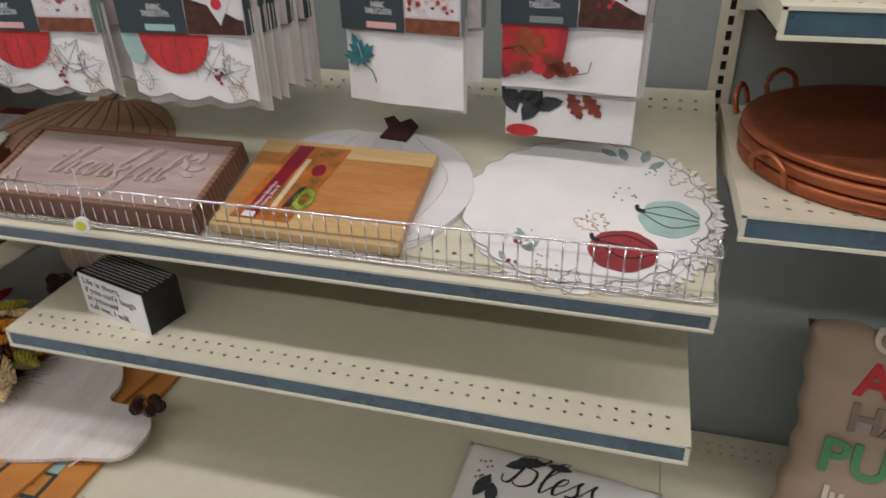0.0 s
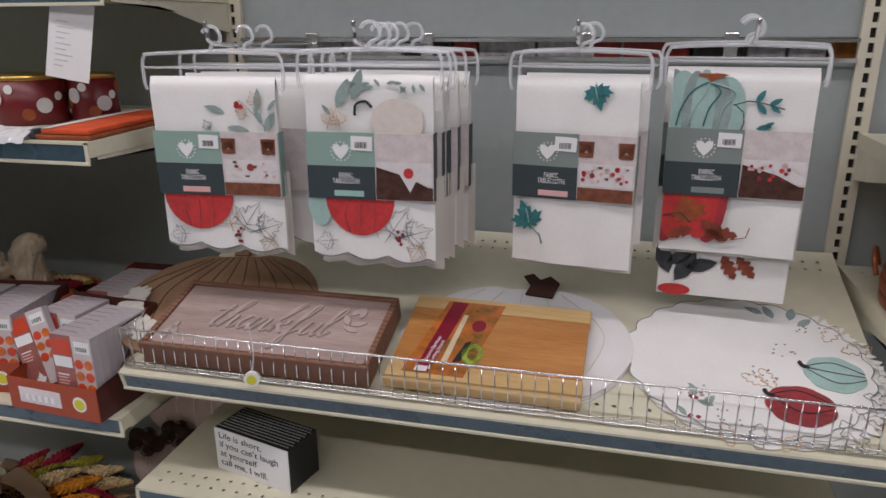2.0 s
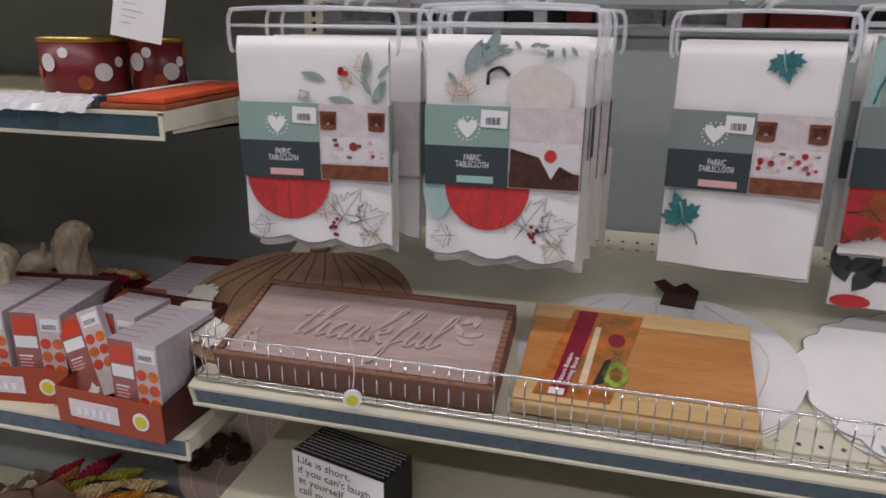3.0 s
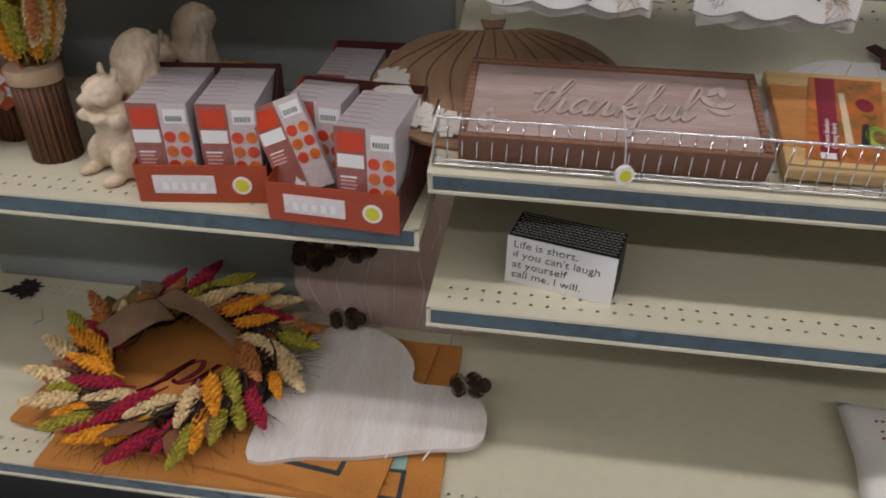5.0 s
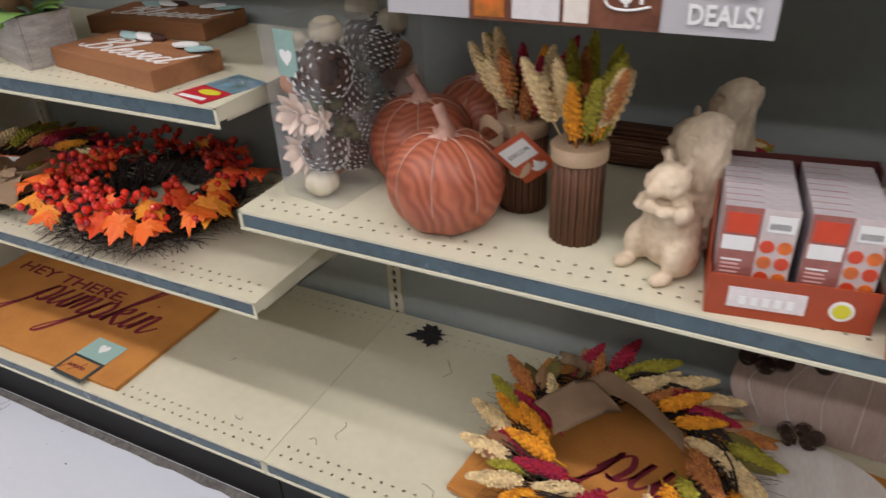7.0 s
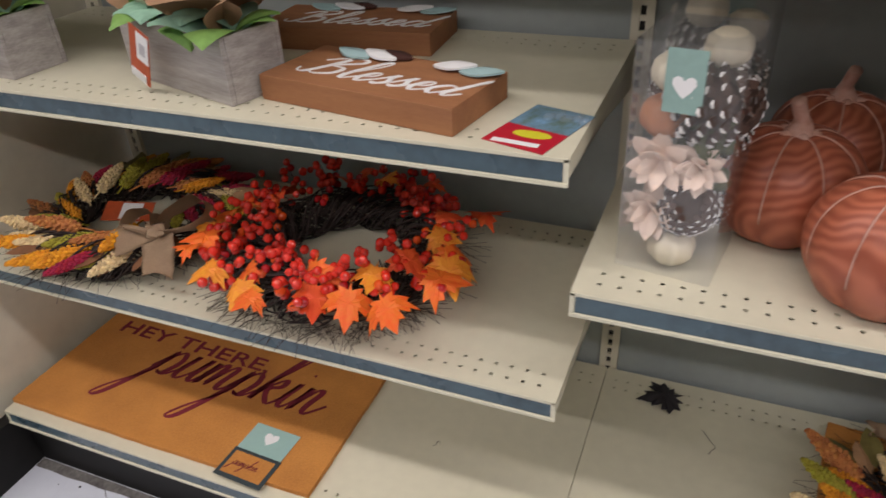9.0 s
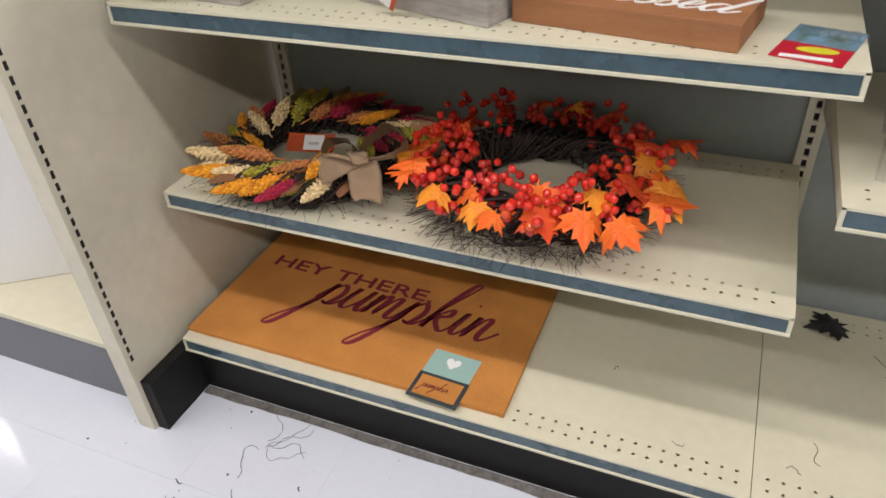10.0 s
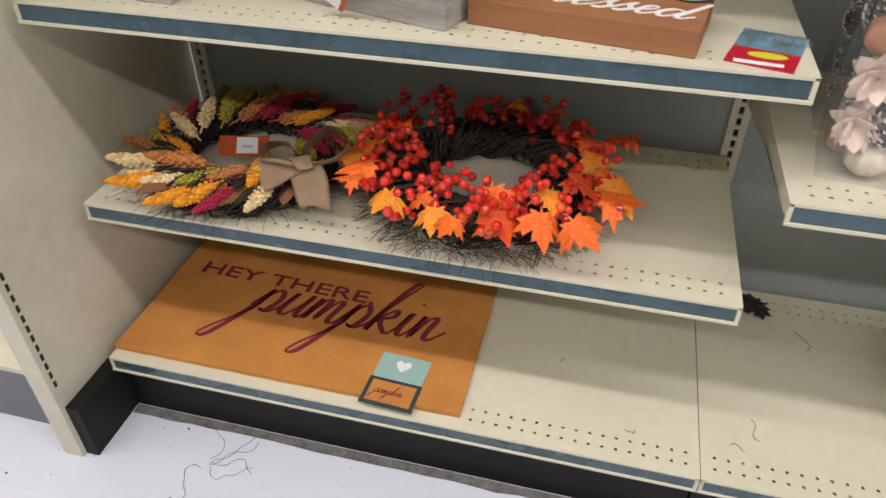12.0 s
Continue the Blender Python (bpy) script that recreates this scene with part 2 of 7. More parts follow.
# A small joined-up alphabet: strokes of (x, y) in units of the x-height.
SCRIPT = {
    "p": (0.75, [[(-.15, .2), (.1, 1.0), (-.05, .1), (-.45, -1.2), (-.75, -1.35), (-.6, -.9), (0, 0), (.1, .7), (.35, 1.0), (.55, .6), (.4, .05), (.15, .1)], [(.2, .05), (.5, .0), (.8, .4)]]),
    "u": (0.85, [[(0, .4), (.15, 1.0), (.05, .2), (.25, 0), (.5, .4), (.65, 1.0), (.58, .2), (.72, 0), (.9, .4)]]),
    "m": (1.2, [[(0, .4), (.12, .95), (.05, 0), (.25, .85), (.42, .9), (.38, .05), (.6, .85), (.8, .9), (.76, .15), (.92, 0), (1.2, .4)]]),
    "k": (0.85, [[(0, .4), (.5, 1.9), (.62, 2.3), (.4, 2.2), (.15, 1.0), (.05, 0), (.2, .6), (.5, 1.0), (.55, .7), (.25, .5), (.5, .1), (.7, 0), (.9, .4)]]),
    "i": (0.45, [[(0, .4), (.15, 1.0), (.08, .2), (.25, 0), (.45, .4)], [(.22, 1.4), (.25, 1.46)]]),
    "n": (0.85, [[(0, .4), (.12, .95), (.05, 0), (.28, .85), (.48, .9), (.44, .2), (.6, 0), (.95, .45)]]),
    "t": (0.5, [[(0, .4), (.25, 1.8), (.08, .4), (.2, 0), (.5, .4)], [(-.25, 1.25), (.6, 1.4)]]),
    "h": (0.85, [[(0, .4), (.45, 1.8), (.5, 2.2), (.3, 2.1), (.1, 1.0), (.02, 0), (.25, .85), (.45, .9), (.42, .2), (.58, 0), (.85, .4)]]),
    "a": (0.8, [[(.6, .8), (.3, 1.0), (0, .45), (.2, 0), (.5, .4), (.62, .95), (.55, .2), (.65, 0), (.85, .4)]]),
    "f": (0.6, [[(0, .4), (.45, 1.8), (.45, 2.3), (.25, 2.0), (.1, .6), (-.1, -.9), (.0, -1.2), (.15, -.6), (.15, 0), (.6, .4)]]),
    "l": (0.5, [[(0, .4), (.4, 1.6), (.4, 2.2), (.2, 2.0), (.08, .6), (.2, 0), (.5, .4)]]),
    "e": (0.6, [[(0, .4), (.35, .6), (.4, .95), (.2, .95), (.08, .4), (.25, 0), (.6, .4)]]),
    "s": (0.55, [[(0, .4), (.3, 1.1), (.28, .75), (.42, .3), (.2, 0), (.05, .1), (.3, .12), (.6, .4)]]),
    "d": (0.85, [[(.55, .8), (.25, .95), (0, .45), (.2, 0), (.5, .5), (.85, 2.0), (.6, .6), (.55, .15), (.7, 0), (.95, .35)]]),
    "B": (1.15, [[(.3, 1.9), (.1, .2), (-.2, .05), (-.35, .4)], [(-.3, 1.5), (.1, 2.0), (.7, 2.1), (.85, 1.7), (.3, 1.1), (.8, .9), (.85, .3), (.4, 0), (.05, .25)]]),
    "o": (0.7, [[(.3, 1.0), (.02, .6), (.1, .05), (.4, .1), (.5, .7), (.3, 1.0), (.45, .85), (.8, .8)]]),
    "r": (0.6, [[(0, .4), (.15, 1.1), (.4, .9), (.35, .2), (.45, 0), (.7, .4)]]),
}


def script_word(bm, word, size, width, depth=0.0008, mi=0, slant=0.25):
    """Joined-up lettering as flat ribbons in x and y; size is the x-height."""
    x = 0.0
    for ch in word:
        if ch == " ":
            x += 0.7
            continue
        adv, strokes = SCRIPT[ch]
        for st in strokes:
            pts = spline([((x + px + slant * py) * size, py * size, 0) for px, py in st], 5)
            L = R = None
            for i, q in enumerate(pts):
                d = pts[min(i + 1, len(pts) - 1)] - pts[max(i - 1, 0)]
                if d.length < 1e-9:
                    continue
                d.normalize()
                w = width * (0.42 + 0.58 * max(0.0, -d.y))
                nrm = Vector((-d.y, d.x, 0)) * w
                a = [bm.verts.new(q + nrm * s + Vector((0, 0, h))) for s, h in ((1, 0), (1, depth), (-1, depth), (-1, 0))]
                if L:
                    for k in range(4):
                        bm.faces.new((L[k], L[(k + 1) % 4], a[(k + 1) % 4], a[k])).material_index = mi
                L = a
        x += adv
    return x * size


MAPLE = [(0, 0.0), (0.03, 0.18), (0.22, 0.10), (0.20, 0.20), (0.42, 0.24), (0.36, 0.34), (0.50, 0.50), (0.36, 0.50), (0.34, 0.60), (0.18, 0.50), (0.22, 0.74), (0.13, 0.72), (0.0, 1.0)]


def leaf_outline(size, lobes=5):
    """A maple leaf outline, stem end at the origin, tip along y; more lobes give an oak leaf."""
    if lobes <= 5:
        right = MAPLE
    else:
        right = [(0, 0), (0.10, 0.12), (0.17, 0.18), (0.10, 0.26), (0.24, 0.36), (0.26, 0.44), (0.13, 0.50), (0.25, 0.62), (0.22, 0.70), (0.11, 0.74), (0.14, 0.86), (0, 1.0)]
    pts = [(x * size, y * size) for x, y in right] + [(-x * size, y * size) for x, y in right[-2:0:-1]]
    return pts


HEART = [(0, -.5), (.3, -.2), (.5, .1), (.48, .33), (.3, .45), (.12, .4), (0, .25), (-.12, .4), (-.3, .45), (-.48, .33), (-.5, .1), (-.3, -.2)]


# ---- the setting ----
BAY = 1.22
FZ = 0.055  # floor level

def deck_mesh(w, d, hole_rows, lip):
    """A pressed shelf sheet, back edge at y = 0, with rows of real holes and a hollow below."""
    verts, faces = [], []
    pitch, rad = 0.0254, 0.0034
    ncol = int((w - 0.02) / pitch)
    x0 = (w - ncol * pitch) / 2

    def quad(a, b, c, e):
        i = len(verts)
        verts.extend((a, b, c, e))
        faces.append((i, i + 1, i + 2, i + 3))
    cuts = sorted(hole_rows)
    edge = -d
    for row in cuts:
        lo, hi = row - pitch / 2, row + pitch / 2
        if lo > edge + 1e-6:
            quad((0, edge, 0), (w, edge, 0), (w, lo, 0), (0, lo, 0))
        quad((0, lo, 0), (x0, lo, 0), (x0, hi, 0), (0, hi, 0))
        quad((w - x0, lo, 0), (w, lo, 0), (w, hi, 0), (w - x0, hi, 0))
        for c in range(ncol):
            cx, h = x0 + (c + 0.5) * pitch, pitch / 2
            i = len(verts)
            corners = [(cx + h, row + h), (cx - h, row + h), (cx - h, row - h), (cx + h, row - h)]
            verts.extend((x, y, 0) for x, y in corners)
            for z in (0, -0.0016):
                verts.extend((cx + rad * math.cos(math.pi / 4 + k * math.pi / 4), row + rad * math.sin(math.pi / 4 + k * math.pi / 4), z) for k in range(8))
            for k in range(8):
                a, b = i + 4 + k, i + 4 + (k + 1) % 8
                if k % 2 == 0:
                    faces.append((i + k // 2, b, a))
                else:
                    faces.append((i + k // 2, i + (k // 2 + 1) % 4, b, a))
                faces.append((a, b, b + 8, a + 8))
        edge = hi
    quad((0, edge, 0), (w, edge, 0), (w, 0, 0), (0, 0, 0))
    t = 0.026
    quad((0, 0, -t), (w, 0, -t), (w, -d, -t), (0, -d, -t))
    quad((0, 0, 0), (0, -d, 0), (0, -d, -t), (0, 0, -t))
    quad((w, -d, 0), (w, 0, 0), (w, 0, -t), (w, -d, -t))
    quad((w, 0, 0), (0, 0, 0), (0, 0, -t), (w, 0, -t))
    quad((0, -d, 0), (w, -d, 0), (w, -d, -t), (0, -d, -t))
    me = bpy.data.meshes.new("deck")
    me.from_pydata(verts, [], faces)
    me.update()
    return me


def shelf(x0, z, front, label, slope=0.0, w=1.208, y_back=-0.016, brackets=True, name="shelf", group="gondola shelves"):
    """One gondola shelf: perforated deck, ticket strip in its lip, end caps and side brackets."""
    d = (-front + y_back) / math.cos(radians(slope))
    zb = z + d * math.sin(radians(slope))
    ob = thing(name, pose(x0, y_back, zb, slope), label, "shelf", group)
    rows = [-d + 0.026, -d + 0.0514, -0.062, -0.036]
    me = deck_mesh(w, d, rows, 0.03)
    me.materials.append(CREAM)
    dk = new("deck", me)
    dk.parent = ob
    lip = boxes((0, -d - 0.003, -0.0055, w, -d, 0.0), (0, -d - 0.0045, -0.038, w, -d, -0.0325), (0, -d - 0.003, -0.0375, 0.007, -d, -0.0005), (w - 0.007, -d - 0.003, -0.0375, w, -d, -0.0005), bevel=0.0008)
    part("lip", lip, CREAM, ob)
    part("ticket_strip", boxes((0.0075, -d - 0.0012, -0.0322, w - 0.0075, -d + 0.002, -0.0058)), STRIP, ob, "slate blue plastic ticket strip")
    if brackets:
        for xs in (0.002, w - 0.004):
            bm = bmesh.new()
            prof = [(-0.002, -0.027), (-0.002, -0.085), (-0.07, -0.075), (-d * 0.62, -0.037), (-d + 0.02, -0.032), (-d + 0.02, -0.027)]
            slab(bm, prof, 0, 0.002, m=Matrix(((0, 0, 1, xs), (1, 0, 0, 0), (0, 1, 0, 0), (0, 0, 0, 1))))
            bmesh.ops.recalc_face_normals(bm, faces=bm.faces)
            part("bracket", bm, CREAM_OLD, ob)
    return ob


# floor: joint bed and tiles are at the end of the file
ground = boxes((-9, -12, -0.12, 13, 6, FZ - 0.004))
floor = solid("floor", ground, GROUT, Matrix(), "white vinyl tile store floor with dust and lint", "floor", kind="structure")
solid("ceiling", boxes((-9, -12, 3.6, 13, 6, 3.7)), CEIL, Matrix(), "white store ceiling", "ceiling", kind="structure")
for nm, a in (("wall_south", (-9, -12.1, 0, 13, -12, 3.6)), ("wall_north", (-9, 6, 0, 13, 6.1, 3.6)), ("wall_west", (-9.1, -12, 0, -9, 6, 3.6)), ("wall_east", (13, -12, 0, 13.1, 6, 3.6))):
    solid(nm, boxes(a), WALLM, Matrix(), "plain painted store wall", "wall", kind="structure")
for y in (-1.40, -3.45, 0.71):
    lamp = thing("ceiling_light", pose(1.6, y, 3.5), "long white fluorescent ceiling fixture", "ceiling light", "ceiling lights")
    part("housing", boxes((-5.6, -0.13, -0.04, 5.6, 0.13, 0.1)), WHITE, lamp)

# back panels between uprights, one a bay; bay B has a slot behind its crossbar
def back_panel(nm, x0, x1, z0, z1):
    solid(nm, boxes((x0, -0.004, z0, x1, 0.02, z1)), PANEL, Matrix(), "blue-grey painted metal gondola back panel", "back panel", kind="structure")


TOPZ = 2.05
back_panel("back_panel_1", 0.0, 1.22, 0.0, TOPZ)
back_panel("back_panel_2", 1.2205, 2.44, 0.0, TOPZ)
back_panel("back_panel_3", 2.4405, 3.66, 0.0, 1.385)
back_panel("back_panel_4", 2.4405, 3.66, 1.425, TOPZ)
back_panel("back_panel_5", 3.6605, 4.88, 0.0, TOPZ)
back_panel("back_panel_6", 4.8805, 6.1, 0.0, TOPZ)


def upright(x):
    """A slotted post: two rails, rungs between its slots and a dark core."""
    ob = thing("upright", pose(x, -0.005, 0), "cream slotted steel gondola upright", "upright", "gondola uprights", "structure")
    bm = bmesh.new()
    h, zz = TOPZ, 0.18
    box(bm, -0.019, -0.011, 0, -0.005, 0, h)
    box(bm, 0.005, -0.011, 0, 0.019, 0, h)
    box(bm, -0.005, -0.011, 0, 0.005, 0, zz)
    z = zz
    while z < h - 0.03:
        box(bm, -0.005, -0.0105, z + 0.0165, 0.005, -0.001, z + 0.0254)
        z += 0.0254
    part("post", bm, CREAM_OLD, ob)
    part("slot_core", boxes((-0.0049, -0.0045, 0.02, 0.0049, -0.0008, h - 0.02)), SLOT, ob)
    return ob


for x in (0.0, 1.22, 2.44, 3.66, 4.88):
    upright(x)

# base decks
for i, x0 in enumerate((0.001, 1.221, 2.441, 3.661)):
    shelf(x0, 0.242, -0.58, "cream perforated base deck with slate ticket strip", w=1.2185, brackets=False, name="base_deck", group="gondola base decks")
kick = boxes((0.0, -0.550, FZ, 1.218, -0.535, 0.203), (1.222, -0.550, FZ, 2.438, -0.535, 0.203), (2.442, -0.550, FZ, 3.658, -0.535, 0.203), (3.662, -0.550, FZ, 4.88, -0.535, 0.203))
solid("baseboard", kick, KICK, Matrix(), "black scuffed gondola kick plate", "kick plate", kind="structure")

# shelves
shelf(0.006, 0.590, -0.503, "cream metal shelf holding two autumn wreaths")
shelf(0.006, 0.977, -0.495, "cream metal shelf with planters and a wooden sign")
shelf(0.006, 1.36, -0.44, "cream metal upper shelf above the planters")
shelf(1.226, 0.796, -0.507, "cream metal shelf with squirrels, pumpkins and boxed trays")
shelf(1.226, 1.277, -0.486, "cream metal shelf with red tins and packets")
shelf(1.226, 1.520, -0.40, "cream metal top shelf with paper note hanging")
shelf(2.446, 0.663, -0.515, "empty cream metal shelf with a small word block")
shelf(2.446, 0.891, -0.512, "sloping cream metal shelf with wire fence and table mats", slope=15.9)
shelf(3.666, 1.010, -0.458, "cream metal shelf with copper trays")
shelf(3.666, 1.260, -0.440, "cream metal shelf with a white pumpkin")

# end panel of the run, with slotted front post
endp = thing("end_panel", pose(-0.078, -0.018, 0), "tall cream end panel with slotted front edge", "end panel", kind="structure")
part("board", boxes((0, -0.695, FZ, 0.046, 0.02, TOPZ), bevel=0.002), CREAM_OLD, endp)
bm = bmesh.new()
z = 0.265
while z < TOPZ - 0.05:
    box(bm, 0.0455, -0.682, z, 0.0466, -0.675, z + 0.016)
    z += 0.0254
part("slot", bm, SLOT, endp, "dark slot holes")
part("side_kick", boxes((0.0463, -0.683, FZ, 0.076, 0.0, 0.205)), KICK, endp, "black filler beside the base")

# the far side of the aisle, and the end unit past the panel
opp = thing("opposite_gondola", pose(0, 0, 0), "cream shelving run across the aisle", "shelving", kind="structure")
part("back", boxes((-2.5, -3.3, 0, 6.5, -3.24, 1.75)), PANEL, opp)
for zz in (0.2, 0.62, 1.04, 1.46):
    part("shelf_board", boxes((-2.5, -3.24, zz, 6.5, -2.82, zz + 0.035)), CREAM_OLD, opp)
endcap = thing("endcap_base", pose(-0.080, -0.655, 0), "low grey display base with a cream deck", "display base", kind="structure")
part("plinth", boxes((-0.72, 0.0, FZ, 0.0, 0.6, 0.222), bevel=0.003), GREYBASE, endcap)
part("deck", boxes((-0.74, -0.004, 0.224, 0.0, 0.6, 0.240), bevel=0.003), CREAM, endcap)
fp = part("fixture_panel", boxes((-0.80, 0.0, 0.242, 0.0, 0.02, 1.9)), WHITE, endcap, "white display panel")
fp.matrix_local = pose(0.0, 0.43, 0, 0, 0, 34.5)
stand = thing("wire_stand", pose(-0.627, -0.477, 0.2405), "black wire stand on the end display base", "wire stand")
bm = bmesh.new()
tube(bm, [(0.09, 0, 0.006), (0.0, 0.01, 0.16), (-0.07, 0.02, 0.29)], 0.0045, 8)
part("rod", bm, BLACK, stand)
part("foot", boxes((0.06, -0.02, 0.0, 0.115, 0.02, 0.012), bevel=0.003), BLACK, stand)

# ---- tablecloth bay ----
LINEN = mat("white_linen", (0.80, 0.79, 0.765), rough=0.9, vary=0.05, scale=12, fine=300, bump=0.25, bump_scale=900, sheen=0.2)
LINEN2 = mat("ecru_linen", (0.64, 0.61, 0.55), rough=0.9, vary=0.05, scale=12, fine=300, bump=0.25, bump_scale=900)
PLASTIC = clear_mat("clear_plastic", (0.86, 0.88, 0.90), 0.12, 0.42)
FILM = clear_mat("clear_film", (0.85, 0.88, 0.88), 0.06, 0.035)
SAGE = mat("sage_card", (0.25, 0.37, 0.32), rough=0.5, vary=0.04)
GREYC = mat("grey_green_card", (0.21, 0.25, 0.235), rough=0.5, vary=0.04)
SLATE = mat("slate_card", (0.035, 0.05, 0.055), rough=0.5, vary=0.06)
PINK = mat("pink_label", (0.72, 0.42, 0.40), rough=0.5, vary=0.04)
MINT = mat("mint_label", (0.32, 0.52, 0.46), rough=0.5, vary=0.04)
PHOTO = mat("photo_print", (0.62, 0.555, 0.545), rough=0.35, vary=0.12, scale=60, fine=200)
PHOTO_W = mat("photo_cloth", (0.68, 0.65, 0.65), rough=0.35, vary=0.08, scale=80, fine=200)
PHOTO_B = mat("photo_brown", (0.19, 0.065, 0.035), rough=0.35, vary=0.35, scale=80, fine=200)
PHOTO_D = mat("photo_dark", (0.07, 0.03, 0.022), rough=0.35, vary=0.4, scale=80, fine=200)
RED = mat("printed_red", (0.52, 0.035, 0.035), rough=0.8, vary=0.22, scale=30, fine=150, bump=0.2, bump_scale=600)
DEEP_RED = mat("velvet_red", (0.26, 0.008, 0.014), rough=0.6, vary=0.5, scale=40, fine=200, sheen=0.6)
TEAL = mat("printed_teal", (0.03, 0.17, 0.18), rough=0.8, vary=0.35, scale=50, fine=200)
PALE_TEAL = mat("embroidered_pale_teal", (0.34, 0.50, 0.46), rough=0.8, vary=0.12, scale=30, fine=300, bump=0.2, bump_scale=600)
LEAF_G = mat("embroidered_leaf", (0.27, 0.345, 0.325), rough=0.85, vary=0.15, scale=60)
THREAD = mat("grey_thread", (0.20, 0.21, 0.22), rough=0.9, vary=0.2)
GOLD_T = mat("tan_thread", (0.52, 0.33, 0.17), rough=0.9, vary=0.2)
RUST = mat("printed_rust", (0.30, 0.07, 0.02), rough=0.8, vary=0.3, scale=60)
BLACK_INK = mat("black_ink", (0.015, 0.015, 0.016), rough=0.7, vary=0.1)
BUFF = mat("printed_buff", (0.66, 0.60, 0.54), rough=0.85, vary=0.1)
DARKG = mat("printed_dark", (0.04, 0.045, 0.05), rough=0.8, vary=0.5, scale=60)


def flat(name, outline, material, parent, at, lift=0.0008, thick=0.0007, label="", spin=0.0, scale=1.0):
    """A thin print or patch in the x-z plane of a hanging cloth, facing -y."""
    c, s = math.cos(radians(spin)), math.sin(radians(spin))
    pts = [(at[0] + scale * (c * x - s * y), at[1] + scale * (s * x + c * y)) for x, y in outline]
    bm = bmesh.new()
    slab(bm, pts, lift, lift + thick, m=Matrix(((1, 0, 0, 0), (0, 0, -1, at[2]), (0, 1, 0, 0), (0, 0, 0, 1))))
    bmesh.ops.recalc_face_normals(bm, faces=bm.faces)
    return part(name, bm, material, parent, label)


def rect(w, h):
    return [(-w / 2, -h / 2), (w / 2, -h / 2), (w / 2, h / 2), (-w / 2, h / 2)]


LENS = [(0, 0), (0.16, 0.25), (0.2, 0.5), (0.12, 0.8), (0, 1), (-0.12, 0.8), (-0.2, 0.5), (-0.16, 0.25)]


def vein(name, pts, r, material, parent, y):
    bm = bmesh.new()
    tube(bm, [(x, y - 0.0012, z) for x, z in pts], r, 5)
    return part(name, bm, material, parent)


def outline_leaf(parent, at, size, spin, material, y):
    """A stitched leaf: pointed lobes in outline, a midrib and side veins."""
    c, s = math.cos(radians(spin)), math.sin(radians(spin))

    def put(pts):
        return [(at[0] + size * (c * px - s * py), at[1] + size * (s * px + c * py)) for px, py in pts]
    edge = leaf_outline(1.0, 5)
    vein("stitched_leaf", put(edge + edge[:1]), 0.0005, material, parent, y)
    vein("stitched_vein", put([(0, -0.16), (0, 0.35), (0.01, 0.9)]), 0.0004, material, parent, y)
    for sx in (-1, 1):
        vein("stitched_vein", put([(0, 0.24), (0.22 * sx, 0.38), (0.40 * sx, 0.47)]), 0.0004, material, parent, y)
        vein("stitched_vein", put([(0, 0.16), (0.20 * sx, 0.20), (0.34 * sx, 0.26)]), 0.0004, material, parent, y)


BROWN4 = mat("dark_leaf_print", (0.13, 0.025, 0.016), second=(0.28, 0.06, 0.02), rough=0.7, vary=0.25, scale=60)


